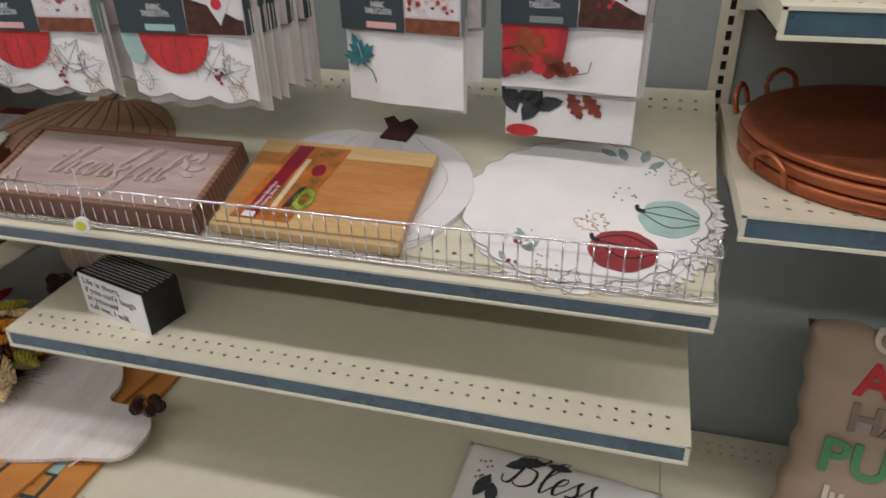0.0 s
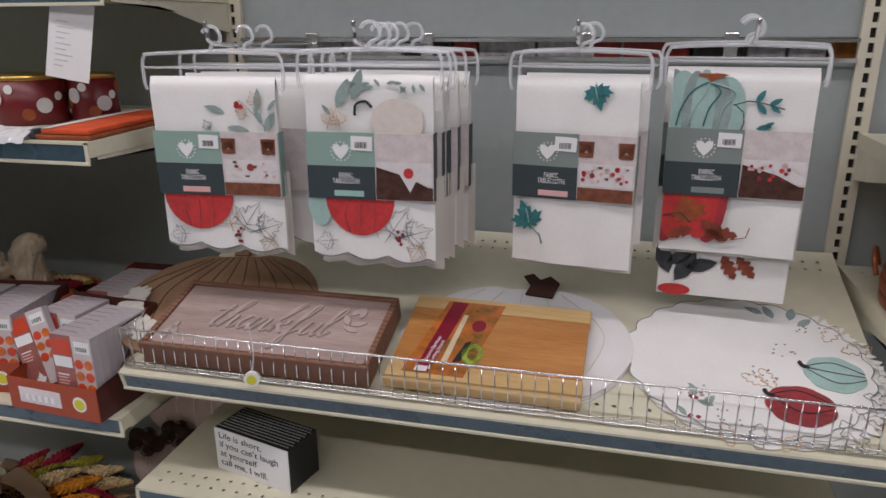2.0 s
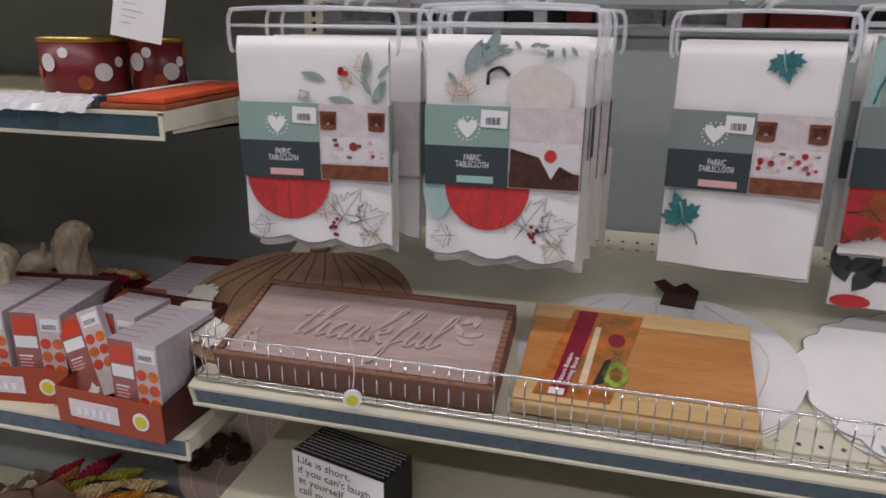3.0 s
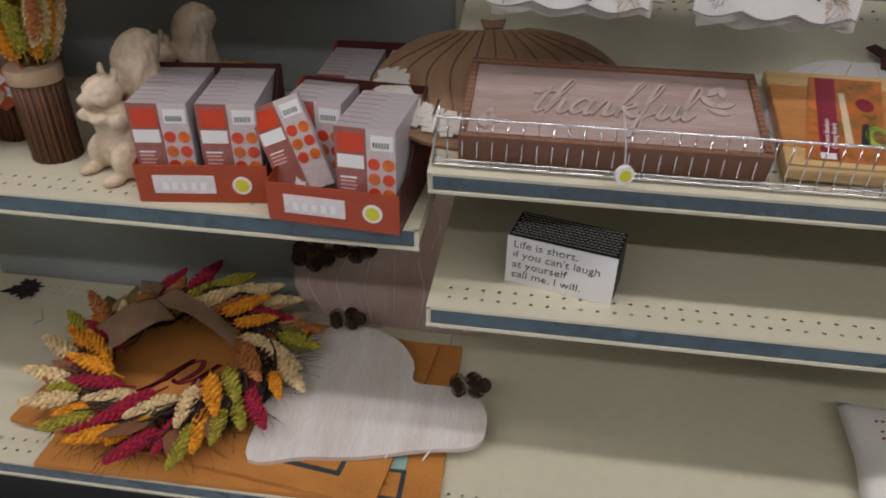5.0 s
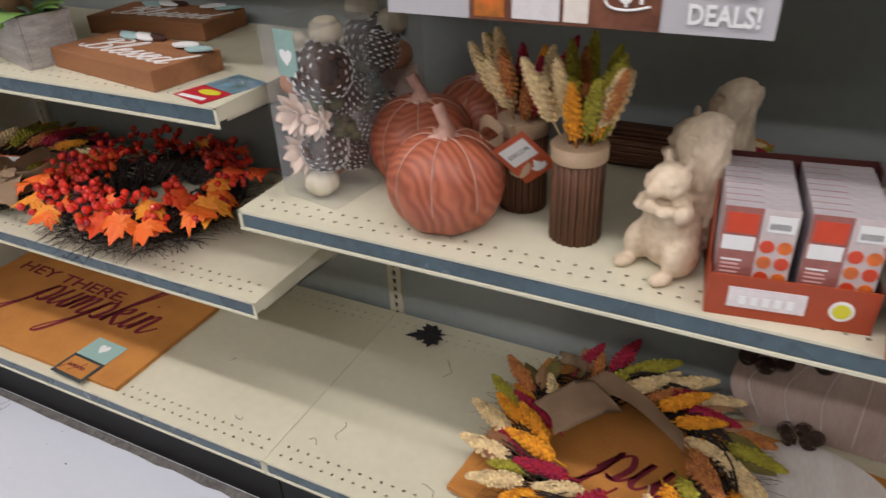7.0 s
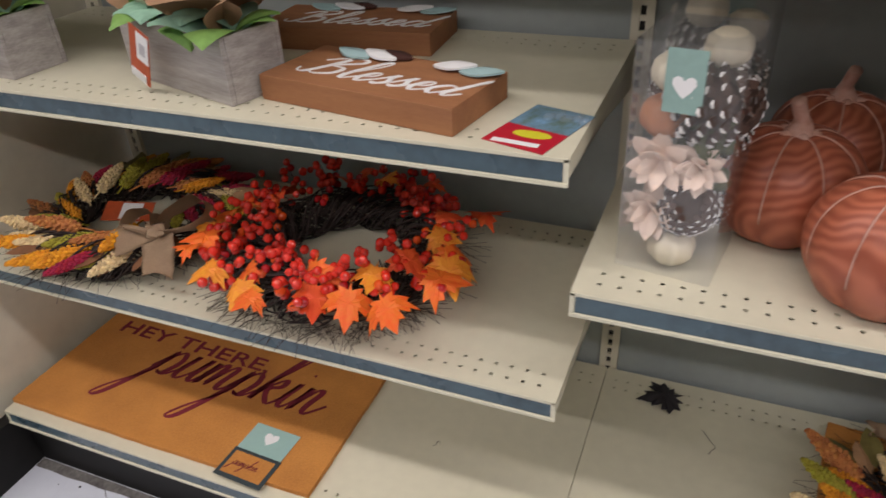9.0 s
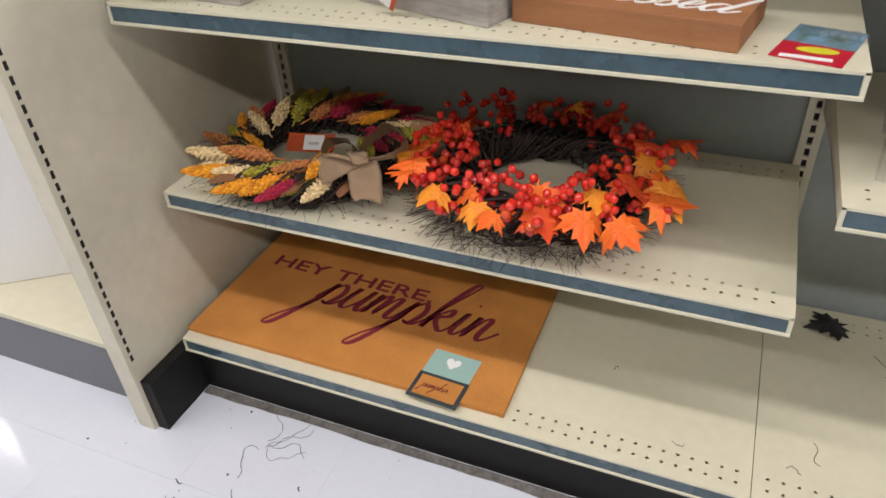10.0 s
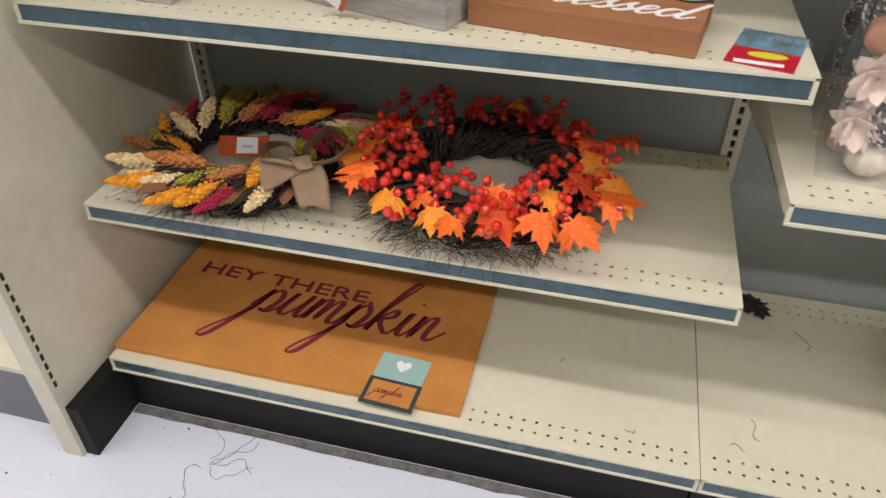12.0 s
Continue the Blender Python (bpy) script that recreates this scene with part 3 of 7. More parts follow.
def cloth_pack(x, y, z, w, h, turn, style, front, layers=2, photo_h=0.1):
    """A folded tablecloth on a clear hanger with its paper sleeve. z is the cloth's upper edge."""
    name = "packaged_tablecloth"
    label = {1: "white tablecloth with red pumpkin embroidery on clear hanger", 2: "white scalloped tablecloth with red pumpkin on clear hanger",
             3: "white tablecloth with teal maple leaves on clear hanger", 4: "white tablecloth with teal and red watercolour pumpkins on hanger"}[style]
    ob = thing(name, pose(x, y, z, 0, 0, turn), label, "tablecloth", "hanging tablecloths")
    t = 0.013
    scallop = style in (1, 2)
    rng = random.Random(int(x * 1000) + int(-y * 1000))
    ph = rng.random() * 6

    def fold(u, v):
        px = (u - 0.5) * w * (1 + 0.015 * math.sin(3 * v + ph))
        a = v * 2 - 1
        side = -1 if a < 0 else 1
        k = 1 - abs(a)
        drop = (1 - k) if k < 0.94 else 0.06 * math.cos((k - 0.94) / 0.06 * math.pi / 2)
        zz = -h * drop * (1.0 if side < 0 else 0.975)
        yy = side * t * (0.5 if k < 0.94 else 0.5 * math.sqrt(max(0, 1 - ((k - 0.94) / 0.06) ** 2)))
        yy += 0.003 * math.sin(u * 5 + ph) * drop + 0.0015 * math.sin(u * 13 + v * 9)
        if scallop and drop > 0.9:
            zz += 0.010 * (abs(math.sin(u * math.pi * 3.0 + 0.3 * ph)) - 0.4) * -1 * (drop - 0.9) / 0.1 - 0.006 * u
        return (px, yy, zz)
    bm = bmesh.new()
    grid_sheet(bm, 24, 40, fold)
    bmesh.ops.recalc_face_normals(bm, faces=bm.faces)
    part("cloth", bm, LINEN, ob)
    if front or style == 2:
        bm = bmesh.new()
        for k in range(layers):
            dz, dx = -0.006 - 0.005 * k, 0.004 * (k + 1)
            yy = t * (0.1 + 0.5 * k)

            def under(u, v, dz=dz, dx=dx, yy=yy, k=k):
                zz = -h * 0.55 - (h * 0.45) * v + dz * v
                if scallop and v > 0.85:
                    zz -= 0.012 * abs(math.sin(u * math.pi * 3 + k))
                return ((u - 0.5) * w + dx, yy + 0.002 * math.sin(6 * u + k), zz)
            grid_sheet(bm, 16, 8, under)
        part("under_layer", bm, LINEN2, ob)
    if scallop:
        yb = -t / 2 - 0.003
        edge = [((u / 24 - 0.5) * w, fold(u / 24, 0.0)[2]) for u in range(25)]
        vein("stitched_hem", edge, 0.0008, THREAD, ob, yb + 0.001)
    # clear hanger
    bm = bmesh.new()
    hw, zt = w / 2 + 0.012, 0.034
    loop = [(-hw + 0.004, 0, -0.022), (-hw, 0, -0.012), (-hw, 0, zt - 0.016), (-hw + 0.004, 0, zt - 0.004), (-hw + 0.016, 0, zt), (0, 0, zt + 0.003), (hw - 0.016, 0, zt), (hw - 0.004, 0, zt - 0.004), (hw, 0, zt - 0.016), (hw, 0, -0.012), (hw - 0.004, 0, -0.022)]
    tube(bm, spline(loop, 4), 0.0028, 8)
    tube(bm, [(-hw + 0.002, 0, 0.013), (hw - 0.002, 0, 0.013)], 0.0022, 8)
    hook = [(0.0, 0, zt + 0.002), (0.004, 0, zt + 0.012), (0.017, 0, zt + 0.018), (0.019, 0, zt + 0.029), (0.011, 0, zt + 0.040), (-0.002, 0, zt + 0.040), (-0.010, 0, zt + 0.032)]
    tube(bm, spline(hook, 5), 0.003, 8)
    part("hanger", bm, PLASTIC, ob, "clear plastic hanger", smooth=True)
    # paper sleeve
    yf = -t / 2 - 0.0062
    b1, b0 = -0.086, -0.190
    mid = -w / 2 + 0.545 * w
    top_m = SAGE if style in (1, 2) else GREYC
    zm = (b1 + b0) / 2
    def card(nm, x0, x1, z0, z1, m, lift=0.0):
        return part(nm, boxes((x0, yf - 0.0012 - lift, z0, x1, yf + 0.0015, z1)), m, ob)
    card("sleeve_top", -w / 2 - 0.001, mid, zm, b1, top_m)
    card("sleeve_base", -w / 2 - 0.001, mid, b0, zm - 0.0002, SLATE)
    card("sleeve_photo", mid + 0.0003, w / 2 + 0.001, b0, b1, PHOTO)
    part("sleeve_side", boxes((w / 2 + 0.001, yf, b0, w / 2 + 0.0025, t / 2 + 0.002, b1)), SLATE if style == 2 else top_m, ob)
    if not front:
        return ob
    pw = w / 2 - mid
    cx = (mid + w / 2) / 2
    card("photo_table", mid + 0.004, w / 2 - 0.002, b0 + 0.025, zm + 0.008, PHOTO_W, 0.0004)
    card("photo_floor", mid + 0.001, w / 2, b0 + 0.001, b0 + 0.022, PHOTO_B if style in (1, 3) else PHOTO_D, 0.0004)
    if style in (1, 3):
        for k in (0.14, 0.84):
            xx = mid + pw * k
            flat("photo_chair", [(-0.011, 0.0), (-0.008, 0.0), (-0.009, 0.020), (0.009, 0.020), (0.008, 0.0), (0.011, 0.0), (0.012, 0.024), (-0.012, 0.024)], PHOTO_B, ob, (xx, b1 - 0.034, yf), 0.0018)
            flat("photo_chair", rect(0.016, 0.007), PHOTO_B, ob, (xx, b1 - 0.031, yf), 0.0020)
        for k in range(14):
            xx = mid + pw * (0.08 + 0.84 * rng.random())
            flat("photo_detail", rect(0.003 + 0.004 * rng.random(), 0.002 + 0.003 * rng.random()), (PINK, PHOTO_B, PHOTO)[k % 3], ob, (xx, b0 + 0.030 + 0.028 * rng.random(), yf), 0.0019)
    else:
        flat("photo_plank", [(0, 0), (pw * 0.9, 0.0), (pw * 0.55, 0.016), (0.0, 0.03)], PHOTO_D, ob, (mid + 0.002, b0 + 0.022, yf), 0.0016)
    if style == 1:
        flat("photo_pumpkin", circle(0.006, 12), DEEP_RED, ob, (cx, zm - 0.004, yf), 0.002)
    elif style == 2:
        flat("photo_runner", [(-0.018, 0.012), (0.02, 0.012), (0.002, -0.022)], PHOTO_W, ob, (cx + 0.008, zm - 0.016, yf), 0.002)
        flat("photo_pumpkin", circle(0.008, 12), RED, ob, (cx + 0.008, zm - 0.008, yf), 0.003)
    else:
        for k in range(22):
            flat("photo_flower", circle(0.0020 + 0.0022 * rng.random(), 7), (DEEP_RED, PINK, RED, BUFF)[k % 4], ob, (mid + pw * (0.1 + 0.8 * rng.random()), zm - 0.004 + 0.024 * (rng.random() - 0.7), yf), 0.002)
    flat("heart", HEART, WHITE, ob, (-w / 2 + 0.055, (b1 + zm) / 2 - 0.003, yf), 0.0014, scale=0.025, label="white heart emblem")
    for k in range(16):
        a = k * math.pi / 8
        flat("heart_dot", circle(0.0012, 6), WHITE, ob, (-w / 2 + 0.055 + 0.0155 * math.cos(a), (b1 + zm) / 2 - 0.003 + 0.0145 * math.sin(a), yf), 0.0014)
    tag = flat("price_tag", rect(0.034, 0.022), WHITE, ob, (mid - 0.020, b1 - 0.016, yf), 0.002, spin=-2)
    for k in range(7):
        part("barcode_bar", boxes((mid - 0.030 + 0.0028 * k, yf - 0.0031, b1 - 0.023, mid - 0.030 + 0.0028 * k + 0.0012 + 0.0006 * (k % 2), yf - 0.0028, b1 - 0.014)), BLACK_INK, tag)
    bm = text_mesh("FABRIC\nTABLECLOTH", 0.0115, 0.0002, align="CENTER", spacing=0.8)
    bmesh.ops.transform(bm, matrix=Matrix.Translation((-w / 2 + 0.062, yf - 0.0016, zm - 0.018)) @ pose(0, 0, 0, 90) @ Matrix.Diagonal((0.62, 1, 1, 1)), verts=bm.verts)
    part("sleeve_text", bm, WHITE, ob, "white words FABRIC TABLECLOTH")
    flat("size_label", rect(0.048, 0.009), {1: PINK, 2: MINT, 3: PINK, 4: GREYC}[style], ob, (-w / 2 + 0.066, b0 + 0.009, yf), 0.0014)
    # prints and stitching
    def leaf(at, size, spin, m, fat=1.0):
        flat("printed_leaf", [(px * fat, py) for px, py in LENS], m, ob, (at[0], at[1], -t / 2 - 0.0028), 0.0008, spin=spin, scale=size)
    yq = -t / 2 - 0.003
    if style in (1, 2):
        px = -w / 2 + (0.066 if style == 1 else 0.082)
        flat("printed_pumpkin", circle(0.061 if style == 1 else 0.056, 28, ry=0.060), RED, ob, (px, b0 - 0.004 + 0.004, yq), 0.001, label="red pumpkin patch")
        for k in (-1, 0, 1):
            vein("pumpkin_rib", [(px + 0.017 * k, b0 - 0.002), (px + 0.026 * k, b0 - 0.028), (px + 0.018 * k, b0 - 0.056)], 0.0006, DEEP_RED, ob, yq - 0.0008)
        outline_leaf(ob, (w / 2 - 0.074, b0 - 0.062), 0.062, -34, THREAD, yq)
        outline_leaf(ob, (w / 2 - 0.050, b0 - 0.060), 0.052, -72, THREAD, yq)
        outline_leaf(ob, (w / 2 - 0.092, b0 - 0.056), 0.042, 12, GOLD_T, yq)
        outline_leaf(ob, (-w / 2 + 0.038, b0 - 0.070), 0.034, 96, THREAD, yq)
        outline_leaf(ob, (w / 2 - 0.020, b0 - 0.070), 0.036, 150, GOLD_T, yq)
        for k in range(8):
            flat("berry_stitch", circle(0.0028, 8), DEEP_RED, ob, (px + 0.05 + 0.014 * rng.random() + 0.006, b0 - 0.05 - 0.03 * rng.random(), yq), 0.001)
        if style == 1:
            for at, s, sp in (((0.02, -0.055), 0.042, 75), ((0.075, -0.055), 0.045, -5), ((0.06, -0.085), 0.045, 80), ((0.085, -0.085), 0.04, -25)):
                leaf(at, s * 0.85, sp, LEAF_G, 0.8)
            for k in range(5):
                flat("berry_stitch", circle(0.004, 8), RED, ob, (0.04 + 0.011 * rng.random(), -0.04 - 0.012 * rng.random(), yq), 0.001)
            vein("stitched_stalk", [(0.090, b1 + 0.002), (0.072, -0.060), (0.046, -0.036)], 0.0005, THREAD, ob, yq)
            outline_leaf(ob, (0.075, -0.045), 0.026, 20, GOLD_T, yq)
            outline_leaf(ob, (0.058, -0.060), 0.022, 70, GOLD_T, yq)
            outline_leaf(ob, (-0.008, b1 + 0.003), 0.018, 30, THREAD, yq)
            for at, s, sp in (((0.092, -0.052), 0.024, -40), ((0.082, -0.074), 0.030, 25), ((0.096, -0.078), 0.026, -15)):
                leaf(at, s, sp, LEAF_G, 0.7)
        else:
            for at, s, sp in (((-0.05, -0.05), 0.05, -25), ((-0.025, -0.038), 0.05, -20), ((-0.06, -0.06), 0.02, 40)):
                leaf(at, s, sp, LEAF_G, 0.9)
            flat("printed_pumpkin", circle(0.042, 28, ry=0.034, lobes=5, depth=0.05), BUFF, ob, (0.045, b1 + 0.018, yq), 0.0008)
            vein("stitched_stem", [(p.x, p.y) for p in spline([(-0.021, b1 + 0.026, 0), (-0.019, b1 + 0.042, 0), (-0.004, b1 + 0.047, 0), (0.006, b1 + 0.038, 0)], 5)], 0.0022, BLACK_INK, ob, yq)
            flat("printed_pumpkin", circle(0.02, 16, ry=0.042), PALE_TEAL, ob, (-w / 2 + 0.016, b0 - 0.005, yq), 0.0008)
            for k in range(2):
                outline_leaf(ob, (-0.065 + 0.02 * k, b1 + 0.008), 0.03, -15 + 30 * k, GOLD_T, yq)
            for k in range(12):
                leaf((-0.03 + 0.01 * k, -0.012 - 0.006 * rng.random()), 0.014, rng.random() * 360, LEAF_G)
    elif style == 3:
        flat("printed_leaf", [(px, -py) for px, py in leaf_outline(0.046, 5)], TEAL, ob, (0.028, -0.006, yq), 0.0008, spin=14)
        flat("printed_leaf", leaf_outline(0.056, 5), TEAL, ob, (-w / 2 + 0.032, b0 - 0.058, yq), 0.0008, spin=20)
        for px_, pz_, dx_ in ((0.028, -0.012, 0.006), (-w / 2 + 0.028, b0 - 0.044, -0.006)):
            vein("leaf_vein", [(px_, pz_), (px_ + dx_ * 0.4, pz_ - 0.012 if pz_ > -0.1 else pz_ + 0.012), (px_ + dx_, pz_ - 0.024 if pz_ > -0.1 else pz_ + 0.024)], 0.0009, PALE_TEAL, ob, yq - 0.0006)
        vein("leaf_stalk", [(-w / 2 + 0.03, b0 - 0.05), (-w / 2 + 0.045, b0 - 0.062), (-w / 2 + 0.05, b0 - 0.078)], 0.0008, TEAL, ob, yq)
    else:
        def half(pts, at):
            return [(max(px, -w / 2 + 0.001 - at), py) for px, py in pts]
        for k, (off, rx, ry, m) in enumerate(((0.000, 0.030, 0.060, LEAF_G), (0.078, 0.030, 0.050, PALE_TEAL), (0.016, 0.026, 0.058, PALE_TEAL), (0.062, 0.026, 0.055, LEAF_G), (0.034, 0.018, 0.058, LEAF_G), (0.047, 0.017, 0.060, PALE_TEAL))):
            at = -w / 2 + off
            flat("printed_pumpkin", half([(px, max(-0.052, py)) for px, py in circle(rx, 28, ry=ry)], at), m, ob, (at, -0.048 - 0.010, yq), 0.0006 + 0.0002 * k)
        for k in range(4):
            xx = -w / 2 + 0.012 + 0.02 * k
            bend = [(-w / 2 + 0.052, -0.016), (xx + 0.018, -0.030), (xx + 0.004, -0.055), (xx - 0.002, -0.082)]
            vein("pumpkin_rib", [(p.x, p.y) for p in spline([(a_, b_, 0) for a_, b_ in bend], 4)], 0.0012, (TEAL, PALE_TEAL)[k % 2], ob, yq - 0.0018)
        flat("printed_stem", [(-0.022, 0.003), (-0.008, -0.001), (-0.003, -0.008), (0.003, -0.002), (0.022, 0.004), (0.014, 0.006), (-0.020, 0.006)], RUST, ob, (-w / 2 + 0.058, -0.010, yq), 0.003)
        vein("printed_twig", [(-0.012, -0.050), (0.01, -0.043), (0.03, -0.046), (0.06, -0.054)], 0.0008, DARKG, ob, yq)
        vein("printed_twig", [(-0.010, -0.048), (0.004, -0.060), (0.006, -0.076), (0.003, -0.086)], 0.0008, DARKG, ob, yq)
        for at, s, sp in (((-0.018, -0.062), 0.036, 20), ((-0.026, -0.078), 0.034, -20), ((0.020, -0.046), 0.026, -30), ((0.022, -0.046), 0.026, -140), ((0.038, -0.049), 0.024, -60), ((0.040, -0.049), 0.022, -125), ((0.024, -0.084), 0.026, -80), ((0.034, -0.082), 0.020, -60)):
            leaf(at, s * 0.85, sp, TEAL, 1.05)
        for k, (off, rx, m) in enumerate(((0.004, 0.034, DEEP_RED), (0.072, 0.026, DEEP_RED), (0.020, 0.030, RED), (0.058, 0.028, RED), (0.040, 0.020, RED))):
            at = -w / 2 + off
            flat("printed_pumpkin", half(circle(rx, 24, ry=0.080 - 0.003 * k), at), m, ob, (at, b0, yq), 0.0006 + 0.0002 * k)
        vein("pumpkin_rib", [(-w / 2 + 0.004, b0 - 0.036), (-w / 2 + 0.030, b0 - 0.030), (-w / 2 + 0.045, b0 - 0.045)], 0.0012, DARKG, ob, yq - 0.001)
        flat("printed_leaf", leaf_outline(0.058, 5), RUST, ob, (-w / 2 + 0.050, b0 - 0.050, yq), 0.0022, spin=20)
        for dx_, dz_, s_, sp_ in ((0.062, -0.040, 0.050, -130), (0.070, -0.058, 0.048, -95), (0.050, -0.055, 0.040, 110)):
            flat("printed_leaf", leaf_outline(s_, 7), BROWN4, ob, (-w / 2 + dx_, b0 + dz_, yq), 0.0026, spin=sp_)
        vein("printed_twig", [(-w / 2 + 0.07, b0 - 0.055), (-w / 2 + 0.105, b0 - 0.070), (-w / 2 + 0.130, b0 - 0.064), (-w / 2 + 0.134, b0 - 0.048)], 0.0008, BROWN4, ob, yq)
    return ob


cloth_pack(2.612, -0.400, 1.374, 0.212, 0.276, 4, 1, True)
cloth_pack(2.634, -0.335, 1.374, 0.226, 0.272, -3, 1, False)
cloth_pack(2.645, -0.29, 1.374, 0.232, 0.272, 3, 1, False)
cloth_pack(2.874, -0.400, 1.380, 0.200, 0.282, 3, 2, True, layers=3)
for k, (dx, yy) in enumerate(((0.006, -0.365), (0.010, -0.335), (0.016, -0.30), (0.028, -0.255))):
    cloth_pack(2.872 + dx, yy, 1.377, 0.202, 0.276 + 0.004 * (k % 2), (2, -4, 3, -2)[k], 2, False)
cloth_pack(3.180, -0.315, 1.375, 0.190, 0.300, -8, 3, True, layers=1)
cloth_pack(3.192, -0.265, 1.376, 0.195, 0.272, -4, 3, False)
pack4 = cloth_pack(3.421, -0.275, 1.383, 0.202, 0.284, -4, 4, True, layers=1)
lower = cloth_pack(3.423, -0.235, 1.386, 0.216, 0.300, -3, 4, False)
part("cloth_end", boxes((-0.098, 0.009, -0.366, 0.100, 0.016, -0.02), bevel=0.002), LINEN, pack4)
flat("red_patch", circle(0.026, 14, ry=0.010), RED, pack4, (-0.07, -0.357, 0.0085))
for dx_, dz_, s_, sp_ in ((-0.070, -0.342, 0.060, -30), (-0.080, -0.330, 0.058, 20), (-0.055, -0.318, 0.050, -75), (-0.085, -0.312, 0.045, -60)):
    flat("printed_leaf", [(px * 1.2, py) for px, py in LENS], DARKG, pack4, (dx_, dz_, 0.0085), 0.0008, spin=sp_, scale=s_)
for dx_, sp_ in ((0.000, -150), (0.022, -140)):
    flat("printed_leaf", leaf_outline(0.045, 7), BROWN4, pack4, (dx_, -0.292, 0.0085), 0.0010, spin=sp_)

# crossbar, pegs and the goods that show through the slot
bar = thing("crossbar", pose(2.44, -0.014, 1.405), "polished steel hang bar between the uprights", "hang bar")
part("bar", boxes((0.02, -0.012, 0.012, 1.2, 0.0, 0.019), (0.02, -0.012, -0.022, 1.2, 0.0, -0.015)), CHROME, bar)
for x, yf in ((2.626, -0.425), (2.868, -0.435), (3.178, -0.345), (3.428, -0.30)):
    peg = thing("peg_hook", pose(x, -0.028, 1.412), "chrome peg hook holding tablecloths", "peg hook", "peg hooks")
    bm = bmesh.new()
    L = -yf - 0.028
    tube(bm, spline([(0, 0, 0), (0, -L * 0.5, 0.004), (0, -L + 0.02, 0.012), (0, -L, 0.03), (0, -L - 0.004, 0.045)], 5), 0.0035, 8)
    part("rod", bm, CHROME, peg)
    part("clamp", boxes((-0.012, -0.012, -0.022, 0.012, 0.0025, 0.022), bevel=0.002), CHROME, peg)
goods_m = [mat("goods_" + n, c, rough=0.4, vary=0.4, scale=40) for n, c in (("white", (0.55, 0.53, 0.53)), ("red", (0.35, 0.03, 0.02)), ("orange", (0.45, 0.16, 0.03)), ("dark", (0.04, 0.03, 0.03)))]
rg = random.Random(5)
x = 2.47
while x < 3.63:
    wd = 0.05 + 0.09 * rg.random()
    solid("packaged_good", boxes((0, 0, 0, wd - 0.004, 0.1, 0.18), bevel=0.006), goods_m[rg.choice((0, 0, 0, 1, 3, 0, 2))], pose(x, 0.05, 1.30), "small coloured package seen through the slot", "package", "goods beyond the slot")
    x += wd
solid("rear_shelf_board", boxes((2.45, 0.03, 1.27, 3.65, 0.4, 1.30)), CREAM_OLD, Matrix(), "cream shelf behind the back panel slot", "shelf", kind="structure")
solid("rear_panel", boxes((2.45, 0.4, 1.2, 3.65, 0.42, 1.7)), PANEL, Matrix(), "plain panel behind the slot", "back panel", kind="structure")


def slope_pose(x, y, lift=0.0, turn=0.0):
    """A pose on the sloping shelf."""
    return pose(x, y, 0.891 + 0.285 * (y + 0.512), 15.9) @ pose(0, 0, lift, 0, 0, turn)


# wire fence on the sloping shelf
fence = thing("wire_fence", pose(2.452, -0.504, 0.894), "chrome wire shelf fence along the front edge", "shelf fence")
bm = bmesh.new()
W = 1.198
for zz, r in ((0.074, 0.0019), (0.006, 0.0018), (0.013, 0.0012)):
    bm = bmesh.new()
    tube(bm, [(0, 0.06, zz), (0, 0.004, zz), (0.004, 0, zz), (W - 0.004, 0, zz), (W, 0.004, zz), (W, 0.05, zz)], r, 8)
    part("rail", bm, CHROME, fence, smooth=True)
wire = bmesh.new()
tube(wire, [(0, 0.0018, 0.003), (0, 0.0018, 0.074)], 0.0011, 6)
first = part("upright_wire", wire, CHROME, fence)
for k in range(1, 60):
    o = new("upright_wire", first.data)
    o.parent = fence
    o.location = (k * W / 60, 0, 0)
for xs in (0.0, W):
    for yy in (0.02, 0.04, 0.06):
        o = new("upright_wire", first.data)
        o.parent = fence
        o.location = (xs, yy, 0)
first.location = (0.001, 0, 0)

# framed word sign
WALNUT = wave_mat("dark_wood_frame", (0.17, 0.075, 0.042), (0.27, 0.135, 0.085), 30, rough=0.6, direction="Y", bump=0.2)
WASH = mat("whitewashed_pink_wood", (0.43, 0.335, 0.305), second=(0.32, 0.225, 0.195), rough=0.8, vary=0.1, scale=14, fine=120, stretch=(0.3, 3, 1), bump=0.4, bump_scale=200)
WASH_HI = mat("whitewash_letters", (0.46, 0.37, 0.34), rough=0.75, vary=0.1, scale=30, bump=0.2)
sg = thing("word_sign", slope_pose(2.486, -0.492, 0.008), "whitewashed wooden sign with raised word thankful", "wall sign")
sw, sd, sh = 0.405, 0.182, 0.042
part("frame", boxes((0, 0, 0, sw, 0.010, sh), (0, sd - 0.010, 0, sw, sd, sh), (0, 0.0102, 0, 0.010, sd - 0.0102, sh), (sw - 0.010, 0.0102, 0, sw, sd - 0.0102, sh), bevel=0.0015), WALNUT, sg, "dark brown wooden frame")
part("panel", boxes((0.0102, 0.0102, 0.004, sw - 0.0102, sd - 0.0102, sh - 0.005)), WASH, sg)
bm = bmesh.new()
lw = script_word(bm, "thankful", 0.034, 0.0028, 0.004)
bmesh.ops.translate(bm, vec=(0.085, 0.065, sh - 0.005), verts=bm.verts)
bmesh.ops.scale(bm, vec=(1.1, 1, 1), verts=bm.verts)
part("lettering", bm, WASH_HI, sg, "raised whitewashed script lettering")
